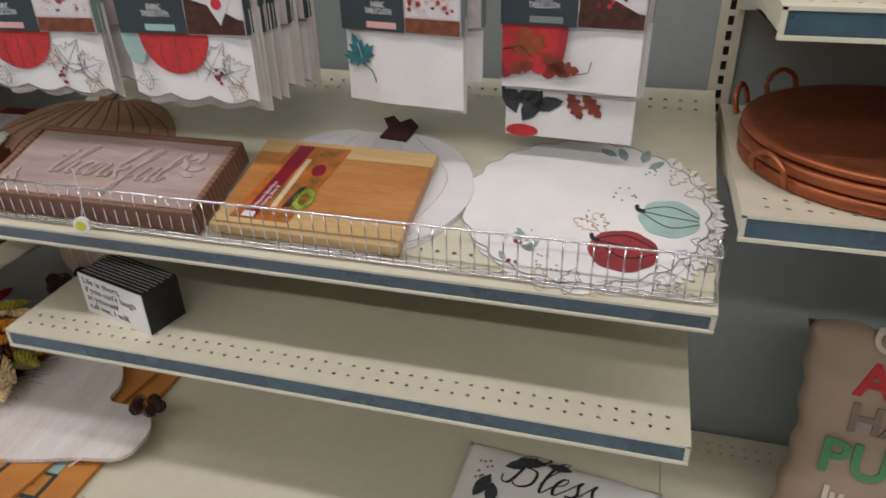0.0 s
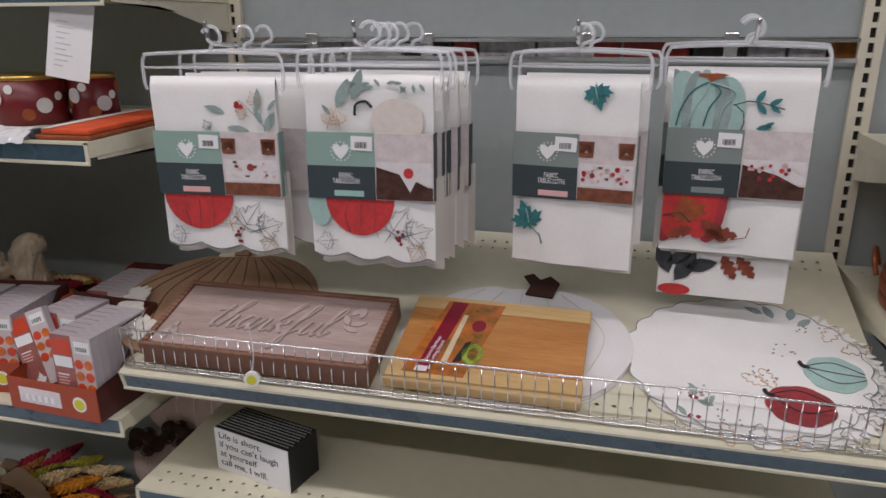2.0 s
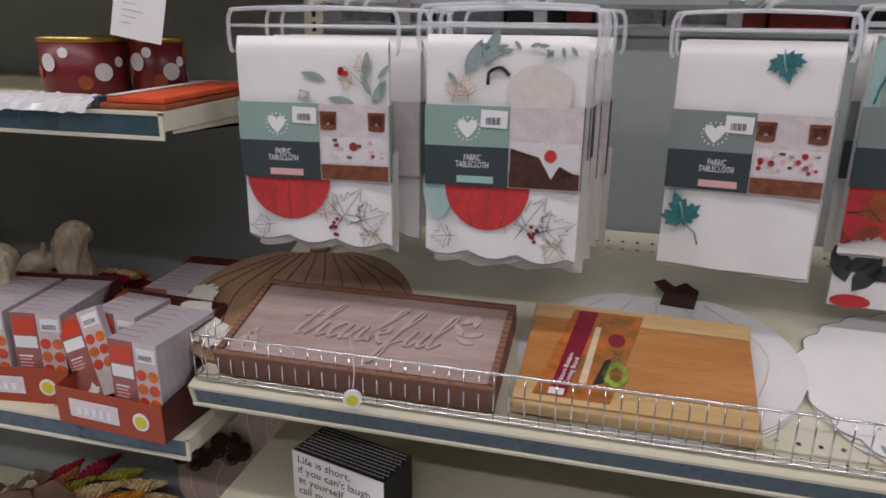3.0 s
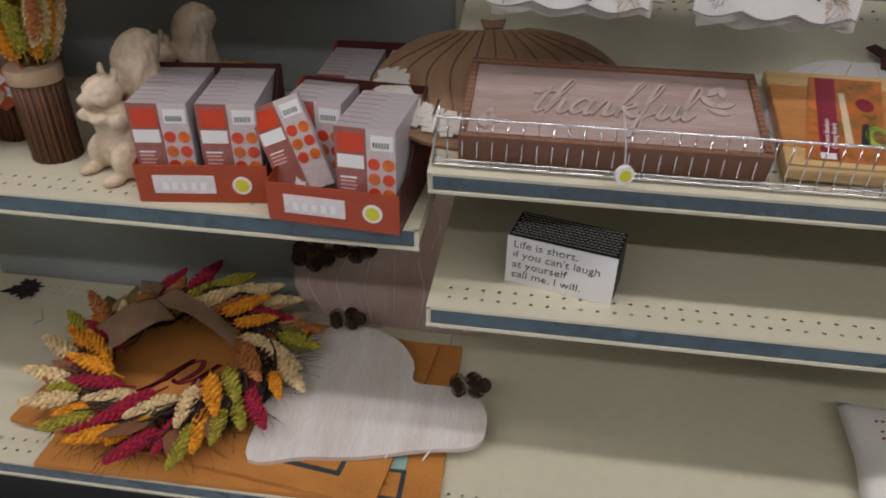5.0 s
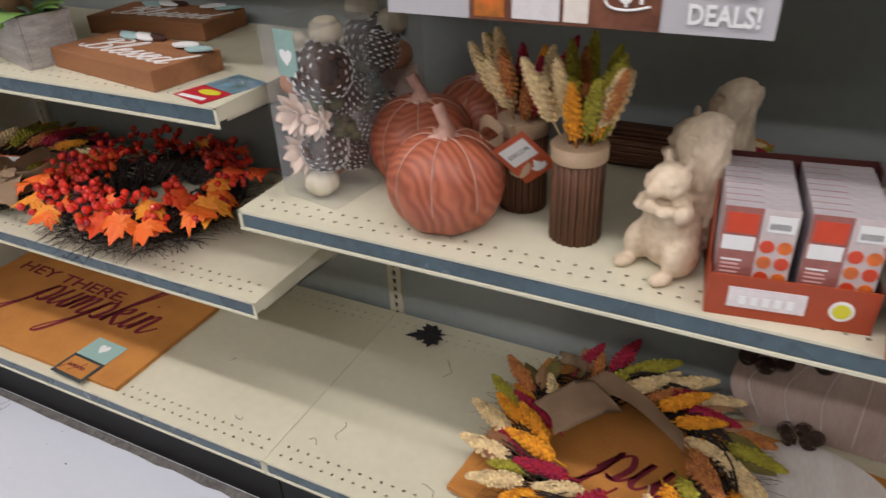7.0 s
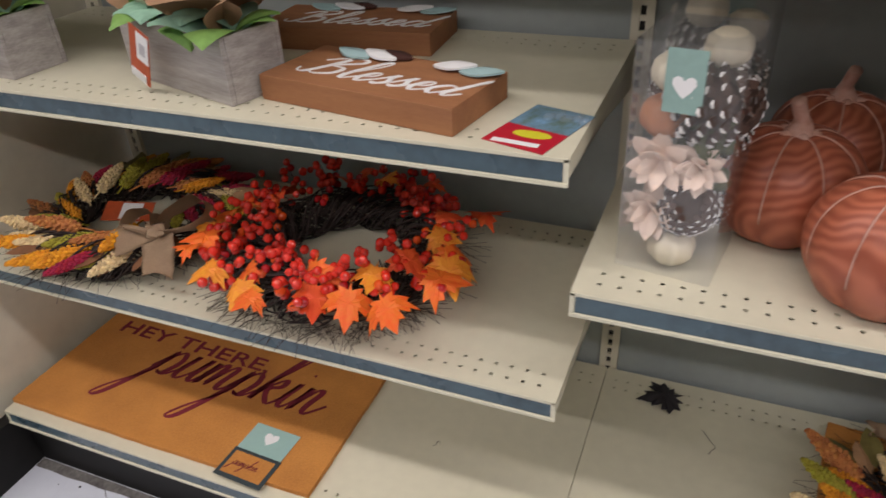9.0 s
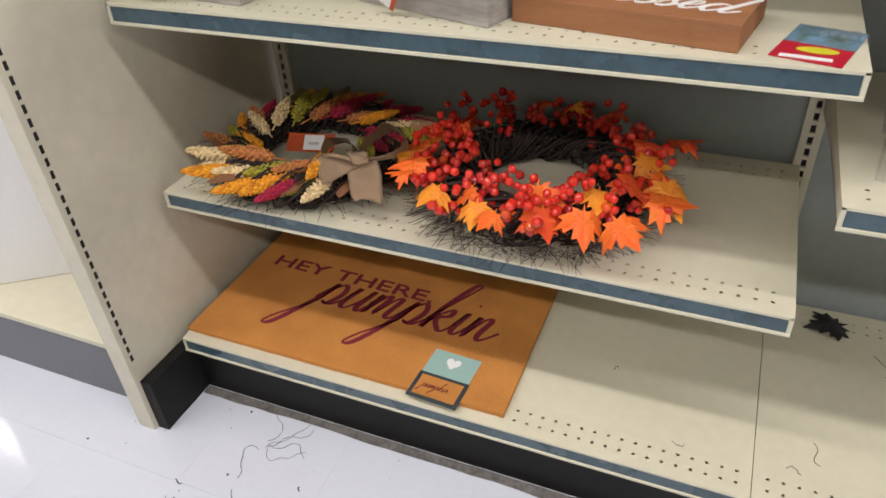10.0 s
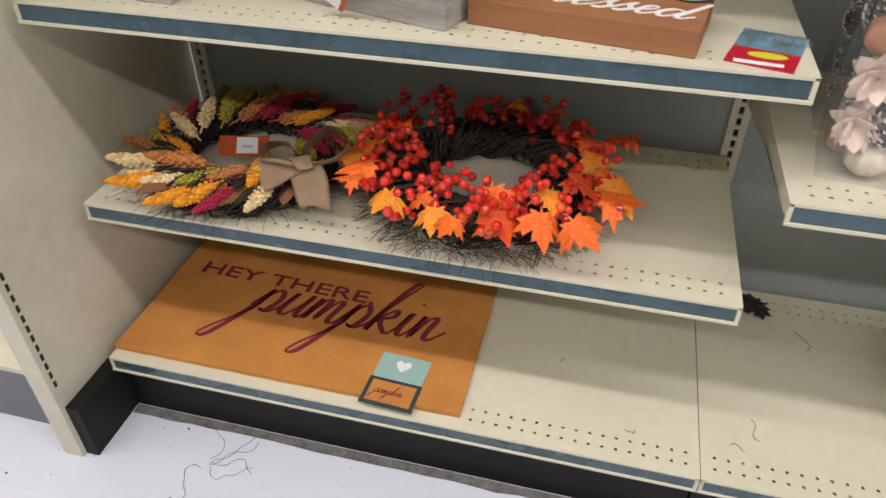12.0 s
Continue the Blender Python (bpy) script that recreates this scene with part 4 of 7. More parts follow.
for sx, sy, ang in ((0.035, 0.02, 20), (0.05, 0.035, 40), (0.03, 0.04, -20), (0.34, 0.10, 30), (0.36, 0.085, 70), (0.355, 0.12, 0), (0.335, 0.125, -40), (0.37, 0.11, 110)):
    bm = bmesh.new()
    slab(bm, [(px * 0.03, py * 0.03) for px, py in LENS], 0, 0.003, m=pose(sx, sy, sh - 0.005, 0, 0, ang))
    part("carved_leaf", bm, WASH_HI, sg)

# cutting board with its label
PALE = mat("pale_bamboo", (0.62, 0.43, 0.20), second=(0.50, 0.32, 0.13), rough=0.4, vary=0.05, scale=9, fine=60, stretch=(0.6, 8, 2))
HONEY = mat("honey_bamboo", (0.52, 0.24, 0.075), second=(0.37, 0.145, 0.035), rough=0.35, vary=0.06, scale=7, fine=50, stretch=(0.7, 5, 2), coat=0.15)
cb = thing("cutting_board", slope_pose(2.912, -0.488, 0.012, -1.0), "two-tone bamboo cutting board with a printed label", "cutting board")
cw, cd, ch = 0.306, 0.218, 0.019
part("board", boxes((0.002, 0.046, 0, cw - 0.002, cd - 0.035, ch), bevel=0.002), HONEY, cb, "honey brown middle")
part("end_strip", boxes((0, 0, -0.0005, cw, 0.0457, ch + 0.0004), bevel=0.004), PALE, cb, "pale bamboo strip")
part("end_strip", boxes((0, cd - 0.0347, -0.0005, cw, cd, ch + 0.0004), bevel=0.004), PALE, cb, "pale bamboo strip")
MAROON = mat("maroon_print", (0.22, 0.012, 0.03), rough=0.3, vary=0.06)
FOOD = mat("food_photo", (0.52, 0.13, 0.025), second=(0.10, 0.09, 0.02), rough=0.3, vary=0.3, scale=22, fine=70)
FOODG = mat("green_pepper_photo", (0.32, 0.42, 0.06), second=(0.06, 0.12, 0.01), rough=0.3, vary=0.3, scale=60)
CREAMP = mat("cream_photo", (0.62, 0.50, 0.33), rough=0.3, vary=0.2, scale=40)
lz = ch + 0.0006
def lay(nm, pts, m, z, th=0.0005, par=None, lab=""):
    bm = bmesh.new()
    slab(bm, pts, z, z + th)
    bmesh.ops.recalc_face_normals(bm, faces=bm.faces)
    return part(nm, bm, m, par, lab)
lab = lay("label", [(0.025, 0.02), (0.125, 0.02), (0.16, 0.205), (0.06, 0.205)], FOOD, lz, par=cb, lab="printed food photo label")
lay("maroon_band", [(0.045, 0.022), (0.068, 0.022), (0.095, 0.203), (0.068, 0.203)], MAROON, lz + 0.0006, par=lab)
lay("photo_shape", [(0.082, 0.05), (0.092, 0.05), (0.102, 0.17), (0.094, 0.17)], CREAMP, lz + 0.0006, par=lab)
lay("photo_shape", circle(0.017, 16, 0.128, 0.075, ry=0.024), FOODG, lz + 0.0006, par=lab)
lay("photo_shape", circle(0.009, 14, 0.129, 0.075, ry=0.014), FOOD, lz + 0.0012, par=lab)
lay("photo_shape", circle(0.012, 12, 0.125, 0.145, ry=0.015), MAROON, lz + 0.0006, par=lab)
lay("photo_shape", [(0.10, 0.05), (0.113, 0.055), (0.121, 0.105), (0.112, 0.10)], BLACK_INK, lz + 0.0006, par=lab)
lay("photo_shape", [(0.045, 0.023), (0.065, 0.023), (0.066, 0.035), (0.046, 0.035)], WHITE, lz + 0.0012, par=lab)
bm = text_mesh("Nature Bamboo\nCutting Board", 0.0095, 0.0002)
bmesh.ops.transform(bm, matrix=pose(0.064, 0.045, lz + 0.0014, 0, 0, 81) @ pose(0, 0.004, 0), verts=bm.verts)
part("label_text", bm, WHITE, lab)

# table mats
FELTW = mat("white_felt", (0.72, 0.71, 0.70), rough=0.95, vary=0.05, scale=10, fine=200, bump=0.4, bump_scale=500, sheen=0.3)
FELTB = mat("brown_felt", (0.33, 0.20, 0.115), second=(0.25, 0.145, 0.08), rough=0.95, vary=0.08, scale=14, fine=180, stretch=(3, 0.6, 1), bump=0.5, bump_scale=400)
BROWN = mat("dark_brown_felt", (0.055, 0.018, 0.012), rough=0.9, vary=0.3, scale=30)


def pumpkin_outline(rx, ry, n=64):
    pts = []
    for k in range(n):
        a = 2 * math.pi * k / n
        g = 1 - 0.06 * abs(math.cos(a)) ** 6 + 0.03 * math.cos(6 * a) * 0.4
        if abs(a - math.pi / 2) < 0.25:
            g -= 0.05
        pts.append((rx * g * math.cos(a), ry * g * math.sin(a)))
    return pts


pm = thing("pumpkin_placemat", slope_pose(3.095, -0.352, 0.0008), "white felt pumpkin placemats with brown stem, stacked", "placemat")
for k in range(3):
    bm = bmesh.new()
    slab(bm, [(x + 0.004 * k, y + 0.003 * k) for x, y in pumpkin_outline(0.205 - 0.003 * k, 0.150 - 0.002 * k)], 0.0032 * k, 0.0032 * k + 0.003)
    part("mat_layer", bm, FELTW, pm)
for k in (-2, -1, 0, 1, 2):
    bm = bmesh.new()
    tube(bm, spline([(0.035 * k, 0.135, 0.0096), (0.075 * k, 0.03, 0.0096), (0.05 * k, -0.12, 0.0096)], 6), 0.0011, 5)
    part("stitched_rib", bm, LINEN2, pm)
lay("stem", [(0.005, 0.125), (0.055, 0.120), (0.064, 0.165), (0.045, 0.185), (0.028, 0.172), (0.012, 0.190), (-0.004, 0.180), (0.012, 0.155)], BROWN, 0.0102, 0.003, pm, "dark brown felt stem")

RIBB = mat("rib_brown", (0.16, 0.085, 0.045), rough=0.9, vary=0.2)
pm2 = thing("pumpkin_placemat", slope_pose(2.525, -0.318, 0.0008, 8), "brown woven pumpkin placemat with cream leaf border", "placemat")
lay("mat_layer", pumpkin_outline(0.205, 0.158), FELTB, 0.0, 0.006, pm2)
for k in range(-5, 6):
    bm = bmesh.new()
    tube(bm, spline([(0.014 * k, 0.147 - 0.002 * abs(k), 0.0062), (0.036 * k, 0.03, 0.0066), (0.032 * k, -0.13 + 0.007 * abs(k), 0.0062)], 6), 0.0013, 5)
    part("stitched_rib", bm, RIBB, pm2)
bm = bmesh.new()
for k in range(11):
    a = math.pi * (0.93 + 0.052 * k)
    slab(bm, [(px * 0.062 * 1.4, py * 0.062) for px, py in leaf_outline(1, 7)], 0.0068, 0.0088, m=pose(0.190 * math.cos(a), 0.146 * math.sin(a), 0.002, 6, 0, math.degrees(a) + 70))
part("leaf_border", bm, LINEN2, pm2, "cream fabric leaf border")
lay("stem", [(-0.015, 0.148), (0.015, 0.148), (0.022, 0.173), (0.0, 0.168), (-0.02, 0.175)], FELTB, 0.0065, 0.004, pm2)

dm = thing("round_doily", slope_pose(3.467, -0.352, 0.0008), "white embroidered doilies with pumpkins, stacked", "doily")
for k in range(3):
    bm = bmesh.new()
    slab(bm, circle(0.190 - 0.003 * k, 160, -0.006 * k + 0.006, 0.003 * k, ry=0.166 - 0.003 * k, lobes=22, depth=0.045, turn=0.4 * k), 0.0026 * k, 0.0026 * k + 0.0023)
    part("mat_layer", bm, LINEN, dm)
    bm = bmesh.new()
    tube(bm, [(x, y, 0.0026 * k + 0.0022) for x, y in circle(0.190 - 0.003 * k, 160, -0.006 * k + 0.006, 0.003 * k, ry=0.166 - 0.003 * k, lobes=22, depth=0.045, turn=0.4 * k)], 0.0008, 5, True)
    part("stitched_hem", bm, THREAD if k == 2 else LINEN2, dm)
dz = 0.0079
lay("pumpkin_patch", circle(0.044, 40, 0.120, -0.006, ry=0.040, lobes=7, depth=0.06), PALE_TEAL, dz, 0.001, dm, "pale teal pumpkin patch")
lay("pumpkin_patch", circle(0.049, 40, 0.060, -0.082, ry=0.041, lobes=7, depth=0.06), DEEP_RED, dz + 0.0011, 0.001, dm, "deep red velvet pumpkin patch")
for cx, cy, m in ((0.119, -0.008, THREAD), (0.060, -0.078, BLACK_INK)):
    for k in (-1, 0, 1):
        bm = bmesh.new()
        tube(bm, spline([(cx - 0.042, cy + 0.012, dz + 0.0024), (cx, cy + 0.022 * k + 0.004, dz + 0.0026), (cx + 0.042, cy + 0.006 * k, dz + 0.0022)], 5), 0.0008, 5)
        part("pumpkin_rib", bm, m, dm)
    bm = bmesh.new()
    tube(bm, spline([(cx - 0.034, cy + 0.010, dz + 0.0026), (cx - 0.043, cy + 0.014, dz + 0.0022), (cx - 0.046, cy + 0.022, dz + 0.002)], 4), 0.0032, 6)
    part("stitched_stem", bm, BLACK_INK, dm)
rg = random.Random(11)
def lay_leaf(px, py, s, ang, m, par, z, nm="stitched_leaf", th=0.0007):
    bm = bmesh.new()
    slab(bm, [(a * s * 1.1, b * s) for a, b in LENS], 0, th, m=pose(px, py, z, 0, 0, ang))
    part(nm, bm, m, par)
for px, py, s, a in ((0.035, 0.13, 0.045, 60), (0.05, 0.12, 0.05, 20), (0.075, 0.118, 0.05, -15), (0.085, 0.105, 0.045, -50), (-0.085, -0.085, 0.04, 10), (-0.075, -0.1, 0.04, -40), (-0.06, -0.1, 0.035, 70), (-0.10, -0.125, 0.03, 30)):
    lay_leaf(px, py, s * 0.7, a, LEAF_G, dm, dz)
def ring_leaf(px, py, s, ang, m, par, z):
    pts = [pose(px, py, z, 0, 0, ang) @ Vector((a * s, b * s, 0)) for a, b in leaf_outline(1, 7)]
    bm = bmesh.new()
    tube(bm, spline(pts, 2, True), 0.0007, 4, True)
    part("stitched_leaf", bm, m, par)
for px, py, s, a, m in ((0.12, 0.07, 0.05, -30, GOLD_T), (0.14, 0.05, 0.05, -70, GOLD_T), (0.02, -0.045, 0.04, 60, GOLD_T), (0.03, -0.05, 0.045, 20, GOLD_T), (0.13, -0.07, 0.06, -120, THREAD), (0.11, -0.10, 0.06, -160, THREAD), (0.15, -0.045, 0.05, -100, THREAD), (0.0, -0.125, 0.05, 170, THREAD), (-0.05, -0.13, 0.045, 190, GOLD_T), (0.05, -0.14, 0.04, 140, GOLD_T)):
    ring_leaf(px, py, s, a, m, dm, dz)
bm = bmesh.new()
for k in range(46):
    px, py = rg.choice(((0.06, 0.04), (0.02, -0.02), (0.10, 0.09), (-0.09, -0.07), (-0.04, -0.12)))
    px, py = px + 0.05 * (rg.random() - 0.5), py + 0.03 * (rg.random() - 0.5)
    slab(bm, circle(0.0017, 6, px, py), dz, dz + 0.0006)
part("stitched_dots", bm, THREAD, dm)
for k in range(8):
    lay("stitched_berry", circle(0.0034, 8, -0.095 + 0.02 * rg.random(), -0.07 - 0.02 * rg.random() - 0.05 * (k % 2)), DEEP_RED, dz, 0.0008, dm)
bm = bmesh.new()
for k in range(26):
    a = -1.0 + 1.9 * k / 25
    slab(bm, [(p * 0.034, q * 0.034) for p, q in LENS], 0.002, 0.0034, m=pose(0.168 * math.cos(a), 0.15 * math.sin(a), 0.0005 * (k % 4), 0, 0, math.degrees(a) - 90 + 30 * (k % 3 - 1)))
part("lace_leaf", bm, LINEN, dm)

# shelf clip
YELLOW = mat("yellow_dot", (0.62, 0.58, 0.03), rough=0.5, vary=0.05)
clip = thing("shelf_clip", pose(2.705, -0.5235, 0.916), "small white round clip on the ticket strip", "shelf clip")
bm = bmesh.new()
slab(bm, circle(0.0125, 24), 0, 0.008, m=pose(0, 0, 0, 90, 0, 15))
part("disc", bm, WHITE, clip)
bm = bmesh.new()
slab(bm, circle(0.008, 20), 0.0083, 0.0088, m=pose(0, 0, 0, 90, 0, 15))
part("dot", bm, YELLOW, clip)
bm = bmesh.new()
tube(bm, spline([(0, 0.0, 0.01), (-0.002, 0.012, 0.04), (-0.012, 0.022, 0.085)], 4), 0.001, 5)
part("tie", bm, PLASTIC, clip)

# word block on the lower shelf
blk = thing("word_block", pose(2.561, -0.428, 0.6635, 0, 0, -14.5), "white box sign with black lettering and patterned black sides", "box sign")
part("block", boxes((0, 0.001, 0, 0.172, 0.080, 0.086), bevel=0.0012), BLACK, blk)
part("face", boxes((0, -0.0016, 0, 0.172, 0.0, 0.086)), WHITE, blk, "white front face")
bm = text_mesh("Life is short,\nif you can't laugh\nat yourself\ncall me, I will.", 0.0185, 0.0003, spacing=1.0, bold=-0.0002)
bmesh.ops.transform(bm, matrix=pose(0.010, -0.0021, 0.0675, 90) @ Matrix.Diagonal((1.12, 1, 1, 1)), verts=bm.verts)
part("lettering", bm, BLACK_INK, blk)
bm = bmesh.new()
for i in range(22):
    for j in range(9):
        cx, cy = 0.006 + i * 0.0075 + 0.0037 * (j % 2), 0.008 + j * 0.008
        slab(bm, [(cx - 0.0032, cy - 0.0008), (cx, cy + 0.0016), (cx + 0.0032, cy - 0.0008), (cx + 0.0032, cy + 0.0004), (cx, cy + 0.0030), (cx - 0.0032, cy + 0.0004)], 0.0862, 0.0866)
pat = part("pattern", bm, WHITE, blk, "white scale pattern")
pat["kind"] = "stuff"

# cushion on the base deck
cu = thing("word_cushion", pose(3.440, -0.380, 0.268, 4, 0, -7), "white cushion with black script lettering lying on the deck", "cushion")
def puff(u, v, s=1):
    a, b = 2 * u - 1, 2 * v - 1
    edge = (1 - abs(a) ** 3) * (1 - abs(b) ** 3)
    return (0.205 * a * (1 - 0.06 * (1 - abs(b)) * abs(a)), 0.15 * b * (1 - 0.08 * (1 - abs(a)) * abs(b)), s * 0.055 * max(0, edge) ** 0.6 + 0.004 * math.sin(9 * a) * math.sin(7 * b) * edge)
bm = bmesh.new()
grid_sheet(bm, 26, 20, puff)
grid_sheet(bm, 26, 20, lambda u, v: puff(u, v, -0.42))
bmesh.ops.remove_doubles(bm, verts=bm.verts, dist=0.0008)
bmesh.ops.recalc_face_normals(bm, faces=bm.faces)
part("cover", bm, LINEN, cu, smooth=True)
for wd, ox, oy in (("Bless", -0.085, 0.028), ("our", -0.035, -0.065)):
    bm = bmesh.new()
    script_word(bm, wd, 0.050, 0.0030, 0.0006)
    bmesh.ops.translate(bm, vec=(ox, oy, 0), verts=bm.verts)
    for v in bm.verts:
        v.co.z += puff((v.co.x / 0.205 + 1) / 2, (v.co.y / 0.15 + 1) / 2)[2] + 0.0015
    part("lettering", bm, BLACK_INK, cu)
for px, py, s, a in ((-0.12, 0.04, 0.06, 160), (-0.10, 0.07, 0.06, -60), (-0.09, 0.09, 0.07, -80), (-0.11, 0.02, 0.05, 190), (0.13, 0.05, 0.04, -30), (-0.02, 0.105, 0.05, -85)):
    bm = bmesh.new()
    slab(bm, [(p * s * 1.3, q * s) for p, q in LENS], 0, 0.0006, m=pose(px, py, 0, 0, 0, a))
    for v in bm.verts:
        v.co.z += puff((v.co.x / 0.205 + 1) / 2, (v.co.y / 0.15 + 1) / 2)[2] + 0.002
    part("printed_leaf", bm, DARKG, cu)
for k in range(9):
    bm = bmesh.new()
    px, py = -0.155 + 0.03 * rg.random(), 0.03 + 0.05 * rg.random()
    slab(bm, circle(0.003, 8, px, py), 0, 0.0006)
    for v in bm.verts:
        v.co.z += puff((v.co.x / 0.205 + 1) / 2, (v.co.y / 0.15 + 1) / 2)[2] + 0.002
    part("printed_berry", bm, DEEP_RED, cu)

# burlap sack cushion in the next bay
BURLAP = wave_mat("burlap", (0.34, 0.25, 0.17), (0.47, 0.37, 0.27), 160, rough=0.95, direction="X", distort=1.0, bump=0.5, detail_scale=4)
sk = thing("burlap_cushion", pose(4.035, -0.215, 0.463, 78, 0, -6), "tan burlap cushion with coloured appliqued letters, leaning", "cushion")
def sack(u, v, s=1):
    a, b = 2 * u - 1, 2 * v - 1
    edge = max(0, (1 - abs(a) ** 4) * (1 - abs(b) ** 5))
    return (0.175 * a * (1 - 0.10 * (1 - abs(b)) ) + 0.004 * math.sin(17 * b), 0.218 * b + 0.005 * math.sin(9 * a + 1), s * 0.05 * edge ** 0.6)
bm = bmesh.new()
grid_sheet(bm, 26, 26, sack)
grid_sheet(bm, 26, 26, lambda u, v: sack(u, v, -0.7))
bmesh.ops.remove_doubles(bm, verts=bm.verts, dist=0.0008)
bmesh.ops.recalc_face_normals(bm, faces=bm.faces)
part("cover", bm, BURLAP, sk, smooth=True)
GREEN_L = mat("green_letter", (0.08, 0.27, 0.12), rough=0.8, vary=0.1)
TAUPE_L = mat("taupe_letter", (0.22, 0.17, 0.13), rough=0.8, vary=0.1)
CREAM_L = mat("cream_letter", (0.62, 0.56, 0.47), rough=0.8, vary=0.1)
for tx, sz, py, px, m in (("GI", 0.045, 0.165, -0.075, CREAM_L), ("AU", 0.085, 0.085, -0.09, RED), ("HA", 0.075, 0.015, -0.09, TAUPE_L), ("PU", 0.095, -0.075, -0.12, GREEN_L), ("Ju", 0.05, -0.14, -0.10, CREAM_L)):
    bm = text_mesh(tx, sz, 0.0015, bold=0.002)
    bmesh.ops.translate(bm, vec=(px, py + 0.024, 0), verts=bm.verts)
    for v in bm.verts:
        v.co.z += sack((v.co.x / 0.175 + 1) / 2, (v.co.y / 0.218 + 1) / 2)[2] + 0.0035
    part("letter_patch", bm, m, sk)

# copper trays and white pumpkin in the next bay
COPPER = mat("brushed_copper", (0.40, 0.125, 0.055), rough=0.48, metal=0.85, vary=0.25, scale=8, fine=60, stretch=(1, 1, 6))
tr = thing("copper_tray", pose(3.880, -0.245, 1.0105), "round copper trays with loop handles, stacked", "tray")
for k, (z0, z1) in enumerate(((0.0, 0.020), (0.0215, 0.040), (0.0415, 0.054))):
    bm = bmesh.new()
    r = 0.205 + 0.002 * (k % 2)
    lathe(bm, [(0.001, z0), (r - 0.006, z0), (r - 0.001, z0 + 0.003), (r, z0 + 0.008), (r, z1 - 0.003), (r - 0.003, z1), (r - 0.012, z1 + 0.0005), (0.001, z1 - 0.001)], 72)
    part("tray_body", bm, COPPER, tr)
for zz, a0 in ((0.012, 214), (0.045, 160), (0.045, 128)):
    bm = bmesh.new()
    a = radians(a0)
    c, t_ = Vector((0.211 * math.cos(a), 0.211 * math.sin(a), zz)), Vector((-math.sin(a), math.cos(a), 0))
    n_ = Vector((math.cos(a), math.sin(a), 0))
    tube(bm, spline([c - t_ * 0.03, c - t_ * 0.028 + n_ * 0.006 + Vector((0, 0, 0.022)), c + n_ * 0.008 + Vector((0, 0, 0.036)), c + t_ * 0.028 + n_ * 0.006 + Vector((0, 0, 0.022)), c + t_ * 0.03], 5), 0.0042, 8)
    part("handle", bm, COPPER, tr, "copper loop handle", smooth=True)
GLAZE = mat("white_ceramic", (0.74, 0.73, 0.70), rough=0.25, vary=0.04, coat=0.3)
wp = thing("ceramic_pumpkin", pose(3.80, -0.24, 1.2605), "white ribbed ceramic pumpkin on the shelf", "pumpkin")
bm = bmesh.new()
lathe(bm, [(0.04, 0.0), (0.09, 0.004), (0.125, 0.035), (0.135, 0.075), (0.12, 0.12), (0.08, 0.145), (0.03, 0.148), (0.01, 0.142)], 64, lobes=12, depth=0.07)
part("body", bm, GLAZE, wp)
bm = bmesh.new()
tube(bm, spline([(0, 0, 0.14), (0.004, 0, 0.165), (0.018, 0.004, 0.185)], 4), [0.014, 0.013, 0.012, 0.011, 0.010, 0.009, 0.009, 0.008, 0.008], 10)
part("stem", bm, GLAZE, wp)

# ---- squirrel and candle bay ----
ZC = 0.7965
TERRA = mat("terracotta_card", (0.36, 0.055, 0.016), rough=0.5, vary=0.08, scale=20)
# shade put into the card colour: tray floor, back and right side
TERRA_SHADE = mat("shaded_terracotta_card", (0.075, 0.016, 0.012), rough=0.5, vary=0.15)
PACK_R = mat("pack_russet", (0.33, 0.115, 0.095), rough=0.35, vary=0.15, scale=40)
PACK_S = mat("pack_side_grey", (0.45, 0.41, 0.43), rough=0.35, vary=0.1, scale=40)
ORANGE_D = mat("tealight_orange", (0.66, 0.15, 0.025), rough=0.4, vary=0.25, scale=60)
BRIGHT_RED = mat("print_bright_red", (0.60, 0.06, 0.02), rough=0.4, vary=0.1)
POCKET = mat("white_pocket_card", (0.70, 0.64, 0.64), rough=0.2, vary=0.08, scale=70, coat=0.4)
SILVER = mat("printed_silver", (0.58, 0.50, 0.49), rough=0.35, vary=0.1, scale=60)


